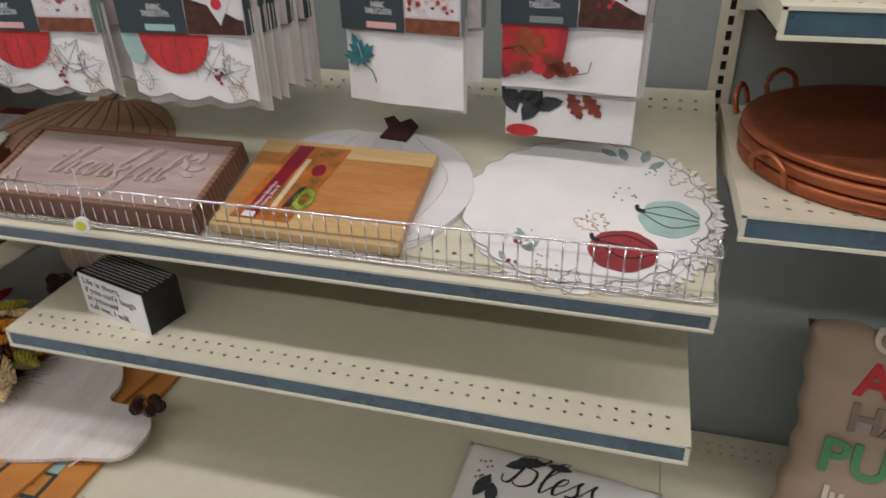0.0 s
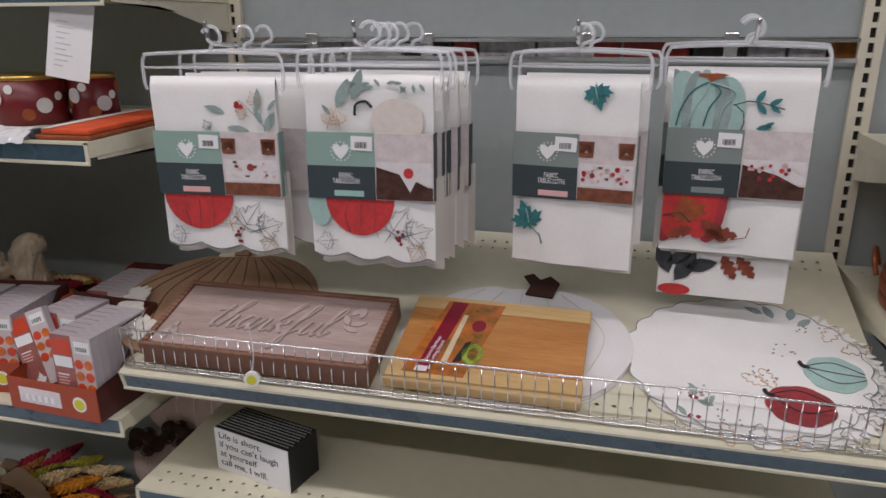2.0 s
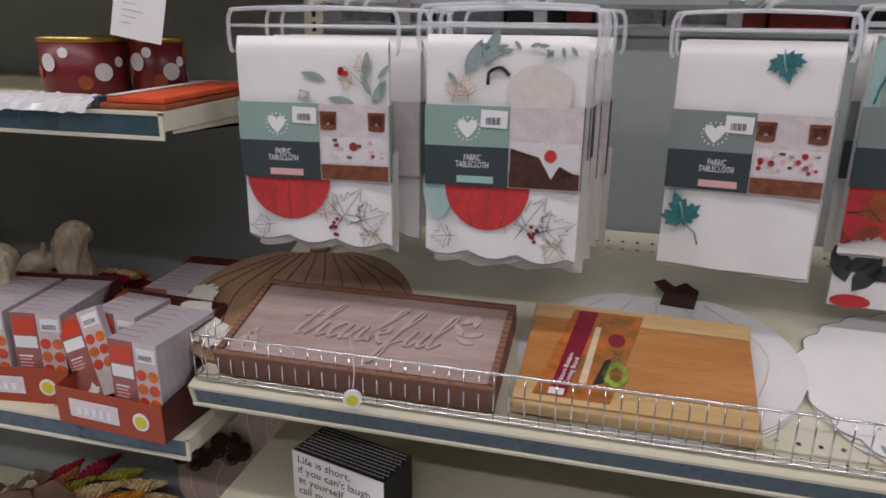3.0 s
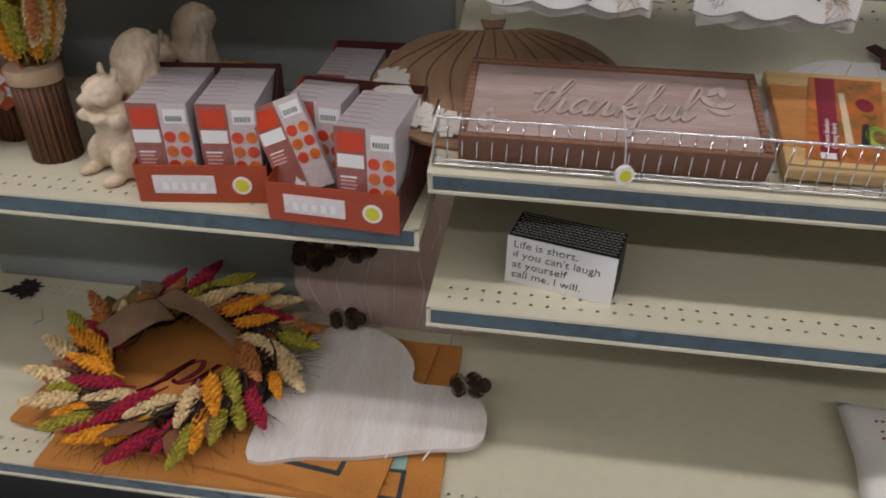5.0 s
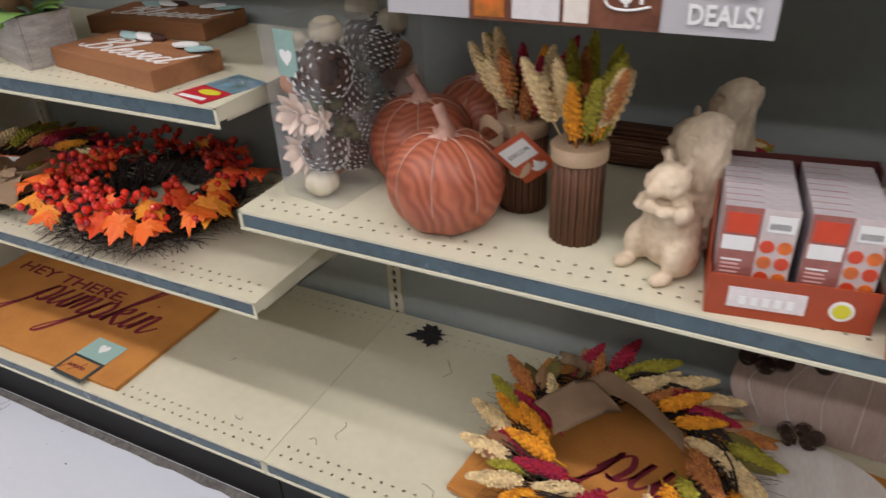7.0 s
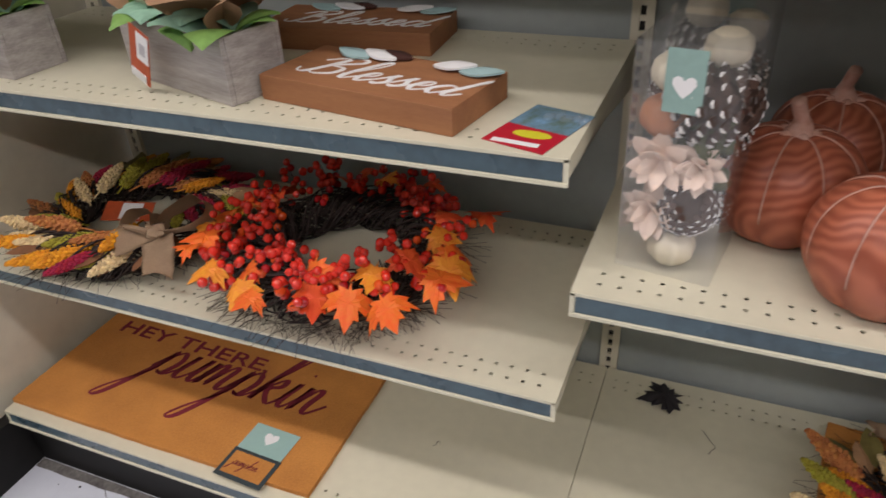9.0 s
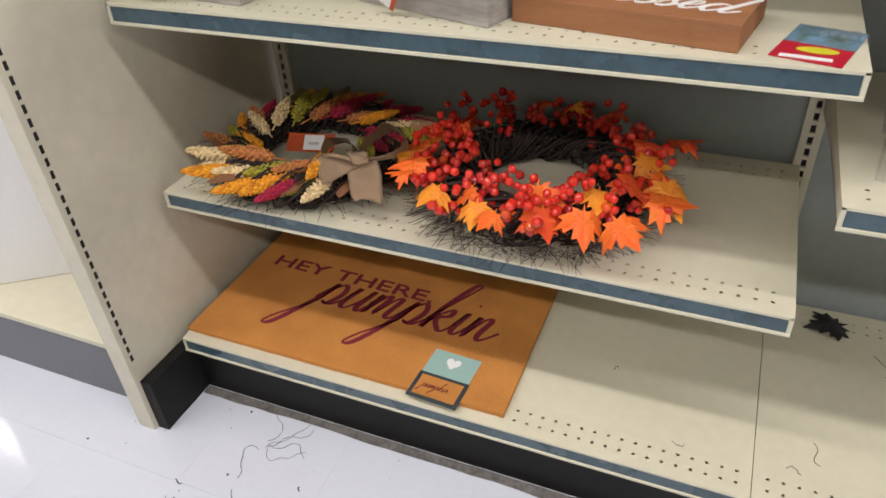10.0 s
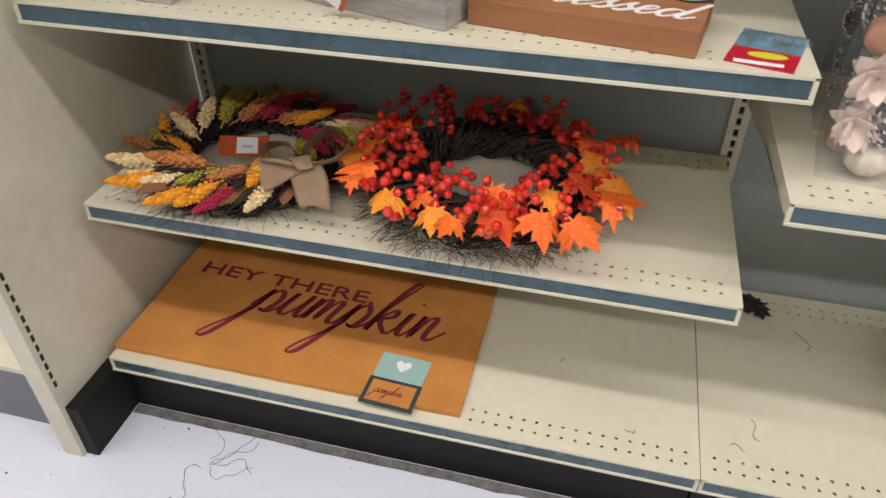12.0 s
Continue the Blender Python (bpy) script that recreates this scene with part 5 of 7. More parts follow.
def candle_pack():
    """A flat carton of tealights, its base at the origin, front at y = 0."""
    ob = thing("candle_pack", Matrix(), "russet and clear carton of orange tealight candles", "candle pack", "candle packs")
    w, d, h = 0.086, 0.0165, 0.150
    part("carton", boxes((0, 0.0005, 0, w, d, h), bevel=0.0008), PACK_S, ob)
    part("front_print", boxes((0, -0.0006, 0.0, w * 0.52, 0.0004, h)), PACK_R, ob)
    part("window", boxes((w * 0.525, -0.0006, 0.0, w, 0.0004, h)), SILVER, ob)
    part("red_square", boxes((0.005, -0.0012, h - 0.036, w * 0.48, -0.0007, h - 0.008)), BRIGHT_RED, ob)
    part("white_label", boxes((0.003, -0.0013, h - 0.060, w * 0.48, -0.0007, h - 0.040)), WHITE, ob)
    for k in range(4):
        part("text_bar", boxes((0.006, -0.0012, h - 0.076 - 0.006 * k, 0.03 - 0.003 * (k % 2), -0.0007, h - 0.0735 - 0.006 * k)), WHITE if k == 0 else PINK, ob)
    for i in range(2):
        for j in range(3):
            bm = bmesh.new()
            slab(bm, circle(0.0088, 16), 0, 0.0012, m=pose(w * 0.645 + i * 0.0205, -0.0007, h - 0.051 - j * 0.0225, 90))
            part("tealight", bm, ORANGE_D if (i + j) % 2 else BRIGHT_RED, ob)
    tag = part("price_tag", boxes((w * 0.60, -0.0016, h - 0.030, w * 0.97, -0.0010, h - 0.008)), WHITE, ob)
    for k in range(6):
        part("barcode_bar", boxes((w * 0.64 + k * 0.004, -0.002, h - 0.026, w * 0.64 + k * 0.004 + 0.0018, -0.0017, h - 0.018)), BLACK_INK, tag)
    bm = bmesh.new()
    slab(bm, leaf_outline(0.026), 0, 0.0005, m=pose(w * 0.36, -0.0007, 0.004, 90))
    part("leaf_print", bm, WHITE, ob)
    return ob


def candle_tray(x, y, turn, cols, w=0.197, d=0.175):
    """A card counter tray with a clear pocket and a price dot, and the packs that stand in it."""
    base = pose(x, y, ZC, 0, 0, turn)
    ob = thing("candle_tray", base, "terracotta card display tray for candle packs", "display tray", "candle trays")
    t, hf, hb = 0.002, 0.062, 0.158
    part("front", boxes((0, 0, 0, w, t, hf), bevel=0.0006), TERRA, ob)
    part("floor_card", boxes((t, t, 0, w - t, d - t, t)), TERRA_SHADE, ob)
    part("back", boxes((0, d - t, 0, w, d, hb)), TERRA_SHADE, ob)
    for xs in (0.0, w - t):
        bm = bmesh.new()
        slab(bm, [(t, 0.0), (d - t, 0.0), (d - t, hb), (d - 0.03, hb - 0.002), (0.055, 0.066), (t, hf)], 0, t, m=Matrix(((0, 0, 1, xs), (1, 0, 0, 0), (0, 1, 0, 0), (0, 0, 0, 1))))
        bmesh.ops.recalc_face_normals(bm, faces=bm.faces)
        part("side", bm, TERRA if xs == 0 else TERRA_SHADE, ob)
    part("pocket", boxes((0.026, -0.0016, 0.016, 0.118, -0.0002, 0.046), bevel=0.0005), POCKET, ob, "clear label pocket")
    for k in range(5):
        part("text_bar", boxes((0.040 + 0.014 * k, -0.0022, 0.022, 0.048 + 0.014 * k, -0.0017, 0.034)), WHITE, ob)
    bm = bmesh.new()
    slab(bm, circle(0.0145, 28), 0, 0.0008, m=pose(0.158, -0.0002, 0.030, 90))
    dot = part("price_dot", bm, WHITE, ob)
    bm = bmesh.new()
    slab(bm, circle(0.0105, 24), 0.001, 0.0014, m=pose(0.158, -0.0002, 0.030, 90))
    part("dot", bm, YELLOW, dot)
    for cx, y0, n, lean in cols:
        for k in range(n):
            copy_thing(PACK, base @ pose(cx, y0 + 0.0172 * k, 0.003, -lean, 0, 0))
    return ob


PACK = candle_pack()
PACK.matrix_world = pose(2.005, -0.502, ZC, 0, 0, 8) @ pose(0.005, 0.012, 0.003)
candle_tray(2.005, -0.502, 8, [(0.103, 0.012, 9, 0)])
for k in range(1, 9):
    copy_thing(PACK, pose(2.005, -0.502, ZC, 0, 0, 8) @ pose(0.005, 0.012 + 0.0172 * k, 0.003))
candle_tray(2.214, -0.519, -4, [(0.004, 0.085, 5, 0), (0.104, 0.012, 8, 0)])
copy_thing(PACK, pose(2.214, -0.519, ZC, 0, 0, -4) @ pose(0.014, 0.034, 0.016, -14, -22, 12) @ Matrix.Diagonal((0.92, 0.92, 0.92, 1)))
candle_tray(2.235, -0.335, 2, [(0.005, 0.012, 8, 0), (0.103, 0.012, 8, 0)])

# squirrel ornaments: one plain mesh each
STONE = mat("cream_stoneware", (0.68, 0.57, 0.43), second=(0.52, 0.40, 0.27), rough=0.55, vary=0.12, scale=22, fine=90, bump=0.35, bump_scale=140)


def squirrel_mesh():
    """A plump upright squirrel: pear body, paws at the mouth, big feet and a high brushed tail, blended into one skin."""
    bm = bmesh.new()
    blob(bm, (0, 0.004, 0.056), (0.050, 0.046, 0.058), 20)
    blob(bm, (0, -0.004, 0.098), (0.038, 0.036, 0.042), 18)
    for s in (-1, 1):
        blob(bm, (0.036 * s, -0.012, 0.036), (0.024, 0.036, 0.036), 14)
        blob(bm, (0.036 * s, -0.050, 0.009), (0.014, 0.024, 0.011), 12)
        blob(bm, (0.034 * s, -0.016, 0.112), (0.013, 0.020, 0.017), 12)
        blob(bm, (0.020 * s, -0.040, 0.120), (0.013, 0.018, 0.010), 12)
        blob(bm, (0.009 * s, -0.052, 0.126), (0.008, 0.009, 0.009), 10)
        blob(bm, (0.020 * s, 0.002, 0.190), (0.0075, 0.0060, 0.014), 10)
        blob(bm, (0.018 * s, -0.028, 0.152), (0.014, 0.013, 0.013), 10)
        blob(bm, (0.0215 * s, -0.034, 0.166), 0.0052, 8)
    blob(bm, (0, -0.012, 0.160), (0.030, 0.034, 0.029), 18)
    blob(bm, (0, -0.042, 0.152), (0.014, 0.018, 0.013), 12)
    blob(bm, (0, -0.058, 0.155), 0.0050, 8)
    blob(bm, (0, -0.056, 0.128), (0.011, 0.010, 0.011), 10)
    tail = spline([(0.0, 0.040, 0.014), (0.0, 0.066, 0.050), (0.0, 0.066, 0.110), (0.0, 0.056, 0.165), (0.0, 0.056, 0.205), (0.0, 0.072, 0.224), (0.0, 0.084, 0.210)], 5)
    n = len(tail)
    widths = [0.016 + 0.022 * math.sin(math.pi * min(1, (i + 2) / (n * 1.02))) ** 0.7 for i in range(n)]
    tube(bm, tail, widths, 16)
    for k in range(120):
        i = (k * 7) % n
        a = k * 2.4
        blob(bm, tail[i] + Vector((widths[i] * math.cos(a), widths[i] * 0.9 * math.sin(a), 0)), (0.0060, 0.0060, 0.015), 8)
    return bm


def blended(bm, voxel):
    """The bmesh as one closed skin, its bumps melted into one another."""
    me = bpy.data.meshes.new("sculpture")
    bm.to_mesh(me)
    bm.free()
    ob = bpy.data.objects.new("sculpture", me)
    scene.collection.objects.link(ob)
    skin = ob.modifiers.new("skin", "REMESH")
    skin.mode, skin.voxel_size = "VOXEL", voxel
    soft_ = ob.modifiers.new("soften", "SMOOTH")
    soft_.factor, soft_.iterations = 0.5, 3
    dg = bpy.context.evaluated_depsgraph_get()
    dg.update()
    done = bpy.data.meshes.new_from_object(ob.evaluated_get(dg))
    out = bmesh.new()
    out.from_mesh(done)
    bpy.data.objects.remove(ob)
    bpy.data.meshes.remove(me)
    bpy.data.meshes.remove(done)
    return out


sq = blended(squirrel_mesh(), 0.0030)
bmesh.ops.scale(sq, vec=(0.95, 0.90, 0.86), verts=sq.verts)
for v in sq.verts:
    v.co += Vector((0.0010, 0.0010, 0.0006)) * noise.noise(v.co * 150)
    v.co.z = max(v.co.z, 0.0)
s1 = solid("squirrel_ornament", sq, STONE, pose(1.934, -0.402, ZC, 0, 0, -30), "cream stoneware squirrel ornament holding a nut", "ornament", "squirrel ornaments", smooth=True)
copy_thing(s1, pose(1.938, -0.225, ZC, 0, 0, -50))

# striped wood-look pumpkins
PUMP = wave_mat("orange_striped_pumpkin", (0.30, 0.072, 0.035), (0.46, 0.135, 0.070), 24, rough=0.5, distort=34.0, direction="DIAGONAL", bump=0.05, detail_scale=0.20, coat=0.1)
SEAM = mat("whitewashed_seam", (0.52, 0.33, 0.27), second=(0.42, 0.20, 0.14), rough=0.7, vary=0.1, scale=40)


def pumpkin(x, y, r, h, turn, first=None):
    if first:
        return copy_thing(first, pose(x, y, ZC, 0, 0, turn))
    ob = thing("wooden_pumpkin", pose(x, y, ZC, 0, 0, turn), "reddish striped wood pumpkin with whitewashed seams", "pumpkin", "wooden pumpkins")
    prof = [(0.02, 0.004), (r * 0.55, 0.0), (r * 0.82, h * 0.12), (r * 0.97, h * 0.32), (r, h * 0.5), (r * 0.94, h * 0.70), (r * 0.75, h * 0.88), (r * 0.45, h * 0.985), (r * 0.2, h * 0.99), (0.004, h * 0.95)]
    pr = [(p.x, max(0, p.y)) for p in spline([(a, b, 0) for a, b in prof], 3)]
    bm = bmesh.new()
    lathe(bm, pr, 72, lobes=8, depth=0.075)
    part("body", bm, PUMP, ob)
    for k in range(8):
        a = k * math.pi / 4
        bm = bmesh.new()
        tube(bm, [(rr * (0.925 + 0.008) * math.cos(a), rr * (0.925 + 0.008) * math.sin(a), zz + 0.0006) for rr, zz in pr[9:-2]], 0.0013, 6)
        part("seam", bm, SEAM, ob, "whitewashed seam")
    bm = bmesh.new()
    st = spline([(0, 0, h * 0.94), (0.003, 0.0, h * 1.08), (-0.006, 0.004, h * 1.22), (-0.012, 0.006, h * 1.30)], 4)
    tube(bm, st, [0.024 - 0.0145 * min(1, i / 5) for i in range(len(st))], 10)
    for k in range(5):
        a = k * 1.257
        blob(bm, (0.017 * math.cos(a), 0.017 * math.sin(a), h * 0.985), (0.012, 0.007, 0.006), 8, m=pose(0, 0, 0, 0, 0, math.degrees(a)))
    part("stem", bm, SEAM, ob, "pale whitewashed stem", smooth=True)
    return ob


p1 = pumpkin(1.582, -0.400, 0.097, 0.150, 12)
pumpkin(1.468, -0.268, 0.100, 0.135, 70, p1)
pumpkin(1.530, -0.125, 0.100, 0.135, 130, p1)

# ears of dried grass, shared by vases and wreaths
EARS = [mat("ear_" + n, c, rough=0.9, vary=0.22, scale=60, pieces=0.18) for n, c in (("mustard", (0.72, 0.29, 0.015)), ("straw", (0.72, 0.55, 0.30)), ("olive", (0.33, 0.29, 0.03)), ("crimson", (0.34, 0.012, 0.045)), ("rust", (0.46, 0.17, 0.05)))]
TWIG = mat("dark_twig", (0.030, 0.018, 0.014), rough=0.85, vary=0.4, scale=40)


def ear_mesh(m, seed, length=0.108, rad=0.0150):
    """One grain ear along z, a spindle of many small grains."""
    rr = random.Random(seed)
    bm = bmesh.new()
    n = 92
    for k in range(n):
        t = (k + 0.5) / n
        env = math.sin(math.pi * (0.14 + 0.84 * t ** 0.8)) ** 0.8
        a = k * 2.4
        q = Vector((math.cos(a) * rad * env * (0.65 + 0.35 * rr.random()), math.sin(a) * rad * env * (0.65 + 0.35 * rr.random()), t * length))
        mm = Matrix.Translation(q) @ pose(0, 0, 0, 25 * math.sin(a), 25 * math.cos(a), rr.random() * 90) @ Matrix.Diagonal((0.0031 + 0.0012 * rr.random(), 0.0033, 0.0050, 1))
        bmesh.ops.create_icosphere(bm, subdivisions=1, radius=1.0, matrix=mm)
    lathe(bm, [(rad * 0.74 * math.sin(math.pi * (0.14 + 0.84 * (k / 9) ** 0.8)) ** 0.8, length * k / 9) for k in range(10)], 9)
    tube(bm, [(0, 0, -0.03), (0, 0, length * 0.9)], 0.0018, 5)
    me = bpy.data.meshes.new("ear")
    bm.to_mesh(me)
    bm.free()
    me.materials.append(m)
    return me


EAR_MESH = [ear_mesh(m, i) for i, m in enumerate(EARS)]


def put_ear(parent, kind, q, d, size):
    """Adds an ear at q that points along d, to its thing."""
    ob = new("grain_ear", EAR_MESH[kind])
    ob.parent = parent
    ob.matrix_local = Matrix.Translation(q) @ Vector(d).to_track_quat("Z", "X").to_matrix().to_4x4() @ Matrix.Diagonal((size, size, size, 1))
    return ob


BAMBOO = wave_mat("brown_sticks", (0.045, 0.016, 0.008), (0.20, 0.085, 0.038), 60, rough=0.6, direction="X", distort=1.2, bump=0.3)
BURLAP_R = mat("burlap_ribbon", (0.50, 0.355, 0.23), rough=0.95, vary=0.12, scale=20, fine=300, bump=0.5, bump_scale=700)
TAGO = mat("orange_tag", (0.46, 0.075, 0.02), rough=0.5, vary=0.15, scale=40)


def stick_vase(x, y, turn, seed, tag, lying=False):
    rr = random.Random(seed)
    place = pose(x, y, ZC + 0.0405, 0, 90, turn) if lying else pose(x, y, ZC, 0, 0, turn)
    ob = thing("dried_flower_vase", place @ Matrix.Diagonal((1.05, 1.05, 0.88, 1)), "brown stick-bundle vase of dried autumn grass" + (" lying on its side" if lying else ""), "vase", "dried flower vases")
    bm = bmesh.new()
    for k in range(22):
        a = k * 2 * math.pi / 22
        tube(bm, [(0.033 * math.cos(a), 0.033 * math.sin(a), 0.0), (0.0325 * math.cos(a + 0.02), 0.0325 * math.sin(a + 0.02), 0.09), (0.033 * math.cos(a), 0.033 * math.sin(a), 0.168 + 0.006 * rr.random())], 0.0056, 7)
    lathe(bm, [(0.001, 0.002), (0.033, 0.002), (0.033, 0.15), (0.001, 0.15)], 20)
    part("vase_body", bm, BAMBOO, ob)
    bm = bmesh.new()
    lathe(bm, [(0.0392, 0.150), (0.0405, 0.152), (0.0405, 0.176), (0.0392, 0.178)], 28)
    part("burlap_band", bm, BURLAP_R, ob, "tan burlap band")
    for k in range(17):
        a, lean = rr.random() * 6.28, (0.12 + 0.42 * rr.random()) * (0.3 if lying else 1.0)
        d = Vector((math.cos(a) * lean, math.sin(a) * lean, 1)).normalized()
        q = Vector((0.018 * math.cos(a), 0.018 * math.sin(a), 0.165)) + d * (0.02 + 0.06 * rr.random())
        put_ear(ob, rr.choice((0, 1, 1, 2, 3, 4, 4)), q, d, 0.70 + 0.25 * rr.random()).scale.z *= 1.12
    bm = bmesh.new()
    for k in range(8):
        a = rr.random() * 6.28
        slab(bm, [(p * 0.05, q * 0.09) for p, q in LENS], 0, 0.001, m=pose(0.018 * math.cos(a), 0.018 * math.sin(a), 0.17, 62 + 20 * rr.random(), 0, math.degrees(a) - 90 + 180))
    part("dry_leaf", bm, mat("dry_leaf", (0.16, 0.045, 0.022), rough=0.8, vary=0.3), ob)
    if tag:
        tg = part("price_card", boxes((-0.024, -0.0005, -0.034, 0.024, 0.0005, 0.034)), TAGO, ob, "orange price card")
        tg.matrix_local = pose(0.002, -0.056, 0.125, 8, -38, 6) @ Matrix.Diagonal((1.25, 1, 1.35, 1))
        part("white_panel", boxes((-0.018, -0.0014, -0.004, 0.018, -0.0008, 0.026)), WHITE, tg)
        bm = text_mesh("DECOR", 0.0085, 0.0001, align="CENTER")
        bmesh.ops.transform(bm, matrix=pose(0, -0.0016, 0.008, 90), verts=bm.verts)
        part("lettering", bm, BLACK_INK, tg)
        bm = bmesh.new()
        slab(bm, leaf_outline(0.022), 0, 0.0005, m=pose(0.006, -0.0008, -0.030, 90))
        part("leaf_print", bm, WHITE, tg)
        bm = bmesh.new()
        for s in (-1, 1):
            grid_sheet(bm, 10, 3, lambda u, v, s=s: (s * (0.005 + 0.035 * math.sin(u * math.pi)) - 0.025, -0.045 + 0.012 * math.sin(2 * math.pi * u) + 0.002 * v, 0.165 + (v - 0.5) * 0.022 - 0.06 * u * (s > 0) + 0.02 * math.sin(u * 6)))
        part("bow", bm, BURLAP_R, ob)
    return ob


stick_vase(1.790, -0.372, 0, 3, False)
stick_vase(1.676, -0.302, 20, 8, True)
stick_vase(1.760, -0.080, 0, 12, False, True)

# clear boxes of pine cones, small gourds and petals
CONE = mat("pine_cone", (0.06, 0.03, 0.02), rough=0.8, vary=0.3, scale=40)
SNOW = mat("white_tip", (0.70, 0.68, 0.66), rough=0.8, vary=0.06)
PETAL = mat("blush_petal", (0.74, 0.59, 0.49), rough=0.75, vary=0.1, scale=30)
IVORY = mat("ivory_gourd", (0.66, 0.60, 0.46), rough=0.6, vary=0.08, scale=20)
GOURD_O = mat("orange_gourd", (0.42, 0.17, 0.075), rough=0.6, vary=0.15, scale=30)
MOSS = mat("moss", (0.085, 0.095, 0.035), rough=0.95, vary=0.35, scale=40, bump=0.8, bump_scale=300)


def cone(bm, m, size):
    """A pine cone of overlapping scales with pale tips, in a shared mesh."""
    n = 104
    for k in range(n):
        t = k / n
        a = k * 2.39996
        r = size * 0.46 * math.sin(math.pi * (0.12 + 0.8 * t)) ** 0.8
        q = Vector((r * 0.72 * math.cos(a), r * 0.72 * math.sin(a), size * (t - 0.5)))
        s = size * 0.135 * (1 - 0.35 * t)
        mm = m @ Matrix.Translation(q) @ pose(0, 0, 0, 0, 0, math.degrees(a)) @ pose(0, 0, 0, 0, -35 + 50 * t, 0)
        slab(bm, [(0, -s * 0.4), (s * 0.9, -s * 0.55), (s * 1.25, 0), (s * 0.9, s * 0.55), (0, s * 0.4)], -s * 0.10, s * 0.10, 0, mm)
        slab(bm, [(s * 1.00, -s * 0.42), (s * 1.28, 0), (s * 1.00, s * 0.42)], -s * 0.16, s * 0.16, 1, mm)
    blob(bm, m.translation, size * 0.28, 8, 0)


def filler_box(x, y, turn, seed):
    rr = random.Random(seed)
    w, h = 0.118, 0.290
    ob = thing("decor_filler_box", pose(x, y, ZC, 0, 0, turn) @ Matrix.Diagonal((1.05, 1.05, 1.05, 1)), "clear box of pine cones, gourds and cream flowers", "decor box", "decor filler boxes")
    t = 0.0008
    for a in ((0, 0, 0.001, w, t, h), (0, w - t, 0.001, w, w, h), (0, t, 0.001, t, w - t, h), (w - t, t, 0.001, w, w - t, h), (0, 0, h, w, w, h + t)):
        part("clear_pane", boxes(a), FILM, ob, "clear plastic box side").visible_shadow = False
    part("base_card", boxes((0.001, 0.001, 0, w - 0.001, w - 0.001, 0.0009)), FILM, ob)
    cards = part("brand_card", boxes((w * 0.30, -0.0012, h - 0.075, w * 0.66, -0.0002, h - 0.004)), mat("mint_grey_card", (0.26, 0.40, 0.36), rough=0.5), ob, "grey-green card with white heart")
    bm = bmesh.new()
    slab(bm, [(a * 0.026, b * 0.026) for a, b in HEART], 0, 0.0005, m=pose(w * 0.48, -0.0014, h - 0.045, 90))
    part("heart", bm, WHITE, cards)
    for q, s, rx, rz in (((0.070, 0.040, 0.085), 0.088, 62, 20), ((0.080, 0.045, 0.215), 0.112, 75, 60), ((0.03, 0.08, 0.21), 0.07, 30, 10), ((0.085, 0.09, 0.06), 0.06, 50, 100), ((0.09, 0.085, 0.165), 0.07, 80, 140)):
        bm = bmesh.new()
        cone(bm, pose(*q, rx, 0, rz), s)
        part("pine_cone", bm, [CONE, SNOW], ob, "white-tipped pine cone")
    for q, r, m in (((0.060, 0.033, 0.028), 0.030, IVORY), ((0.032, 0.040, 0.195), 0.031, GOURD_O), ((0.038, 0.035, 0.25), 0.028, IVORY), ((0.085, 0.06, 0.275), 0.027, IVORY), ((0.03, 0.085, 0.03), 0.027, GOURD_O)):
        bm = bmesh.new()
        lathe(bm, [(0.001, -r * 0.62), (r * 0.6, -r * 0.72), (r * 0.95, -r * 0.35), (r, 0.0), (r * 0.9, r * 0.42), (r * 0.5, r * 0.7), (r * 0.15, r * 0.62), (0.001, r * 0.58)], 36, center=q, lobes=8, depth=0.12)
        part("mini_gourd", bm, m, ob)
    for q, s in (((0.034, 0.030, 0.142), 1.15), ((0.030, 0.032, 0.075), 1.05), ((0.082, 0.030, 0.143), 0.9)):
        bm = bmesh.new()
        for k in range(20):
            a, up = k * 2.4 + 0.5 * rr.random(), 12 + 66 * (k / 20) + 12 * rr.random()
            L = (0.034 + 0.010 * rr.random()) * s
            slab(bm, [(p * L * 1.35, b * L) for p, b in LENS], 0, 0.0009, m=Matrix.Translation(q) @ pose(0, 0, 0, 90, 0, 0) @ pose(0, 0, 0, up - 20, 0, math.degrees(a)), dome=0.002)
        part("flower", bm, PETAL, ob, "blush fabric flower")
    bm = bmesh.new()
    for k in range(40):
        q = Vector((0.05 + 0.055 * rr.random(), 0.04 + 0.06 * rr.random(), 0.10 + 0.10 * rr.random()))
        blob(bm, q, (0.012, 0.012, 0.010), 6)
    part("moss", bm, MOSS, ob)
    for k in range(5):
        bm = bmesh.new()
        slab(bm, [(p * 0.05, b * 0.05) for p, b in LENS], 0, 0.0008, m=pose(0.09, 0.02, 0.15, 70, 0, -60 + 35 * k) @ pose(0, 0, 0, 0, 30 * k, 0))
        part("green_leaf", bm, MOSS, ob)
    return ob


f1 = filler_box(1.268, -0.428, -9, 4)
copy_thing(f1, pose(1.425, -0.165, ZC, 0, 0, 173))

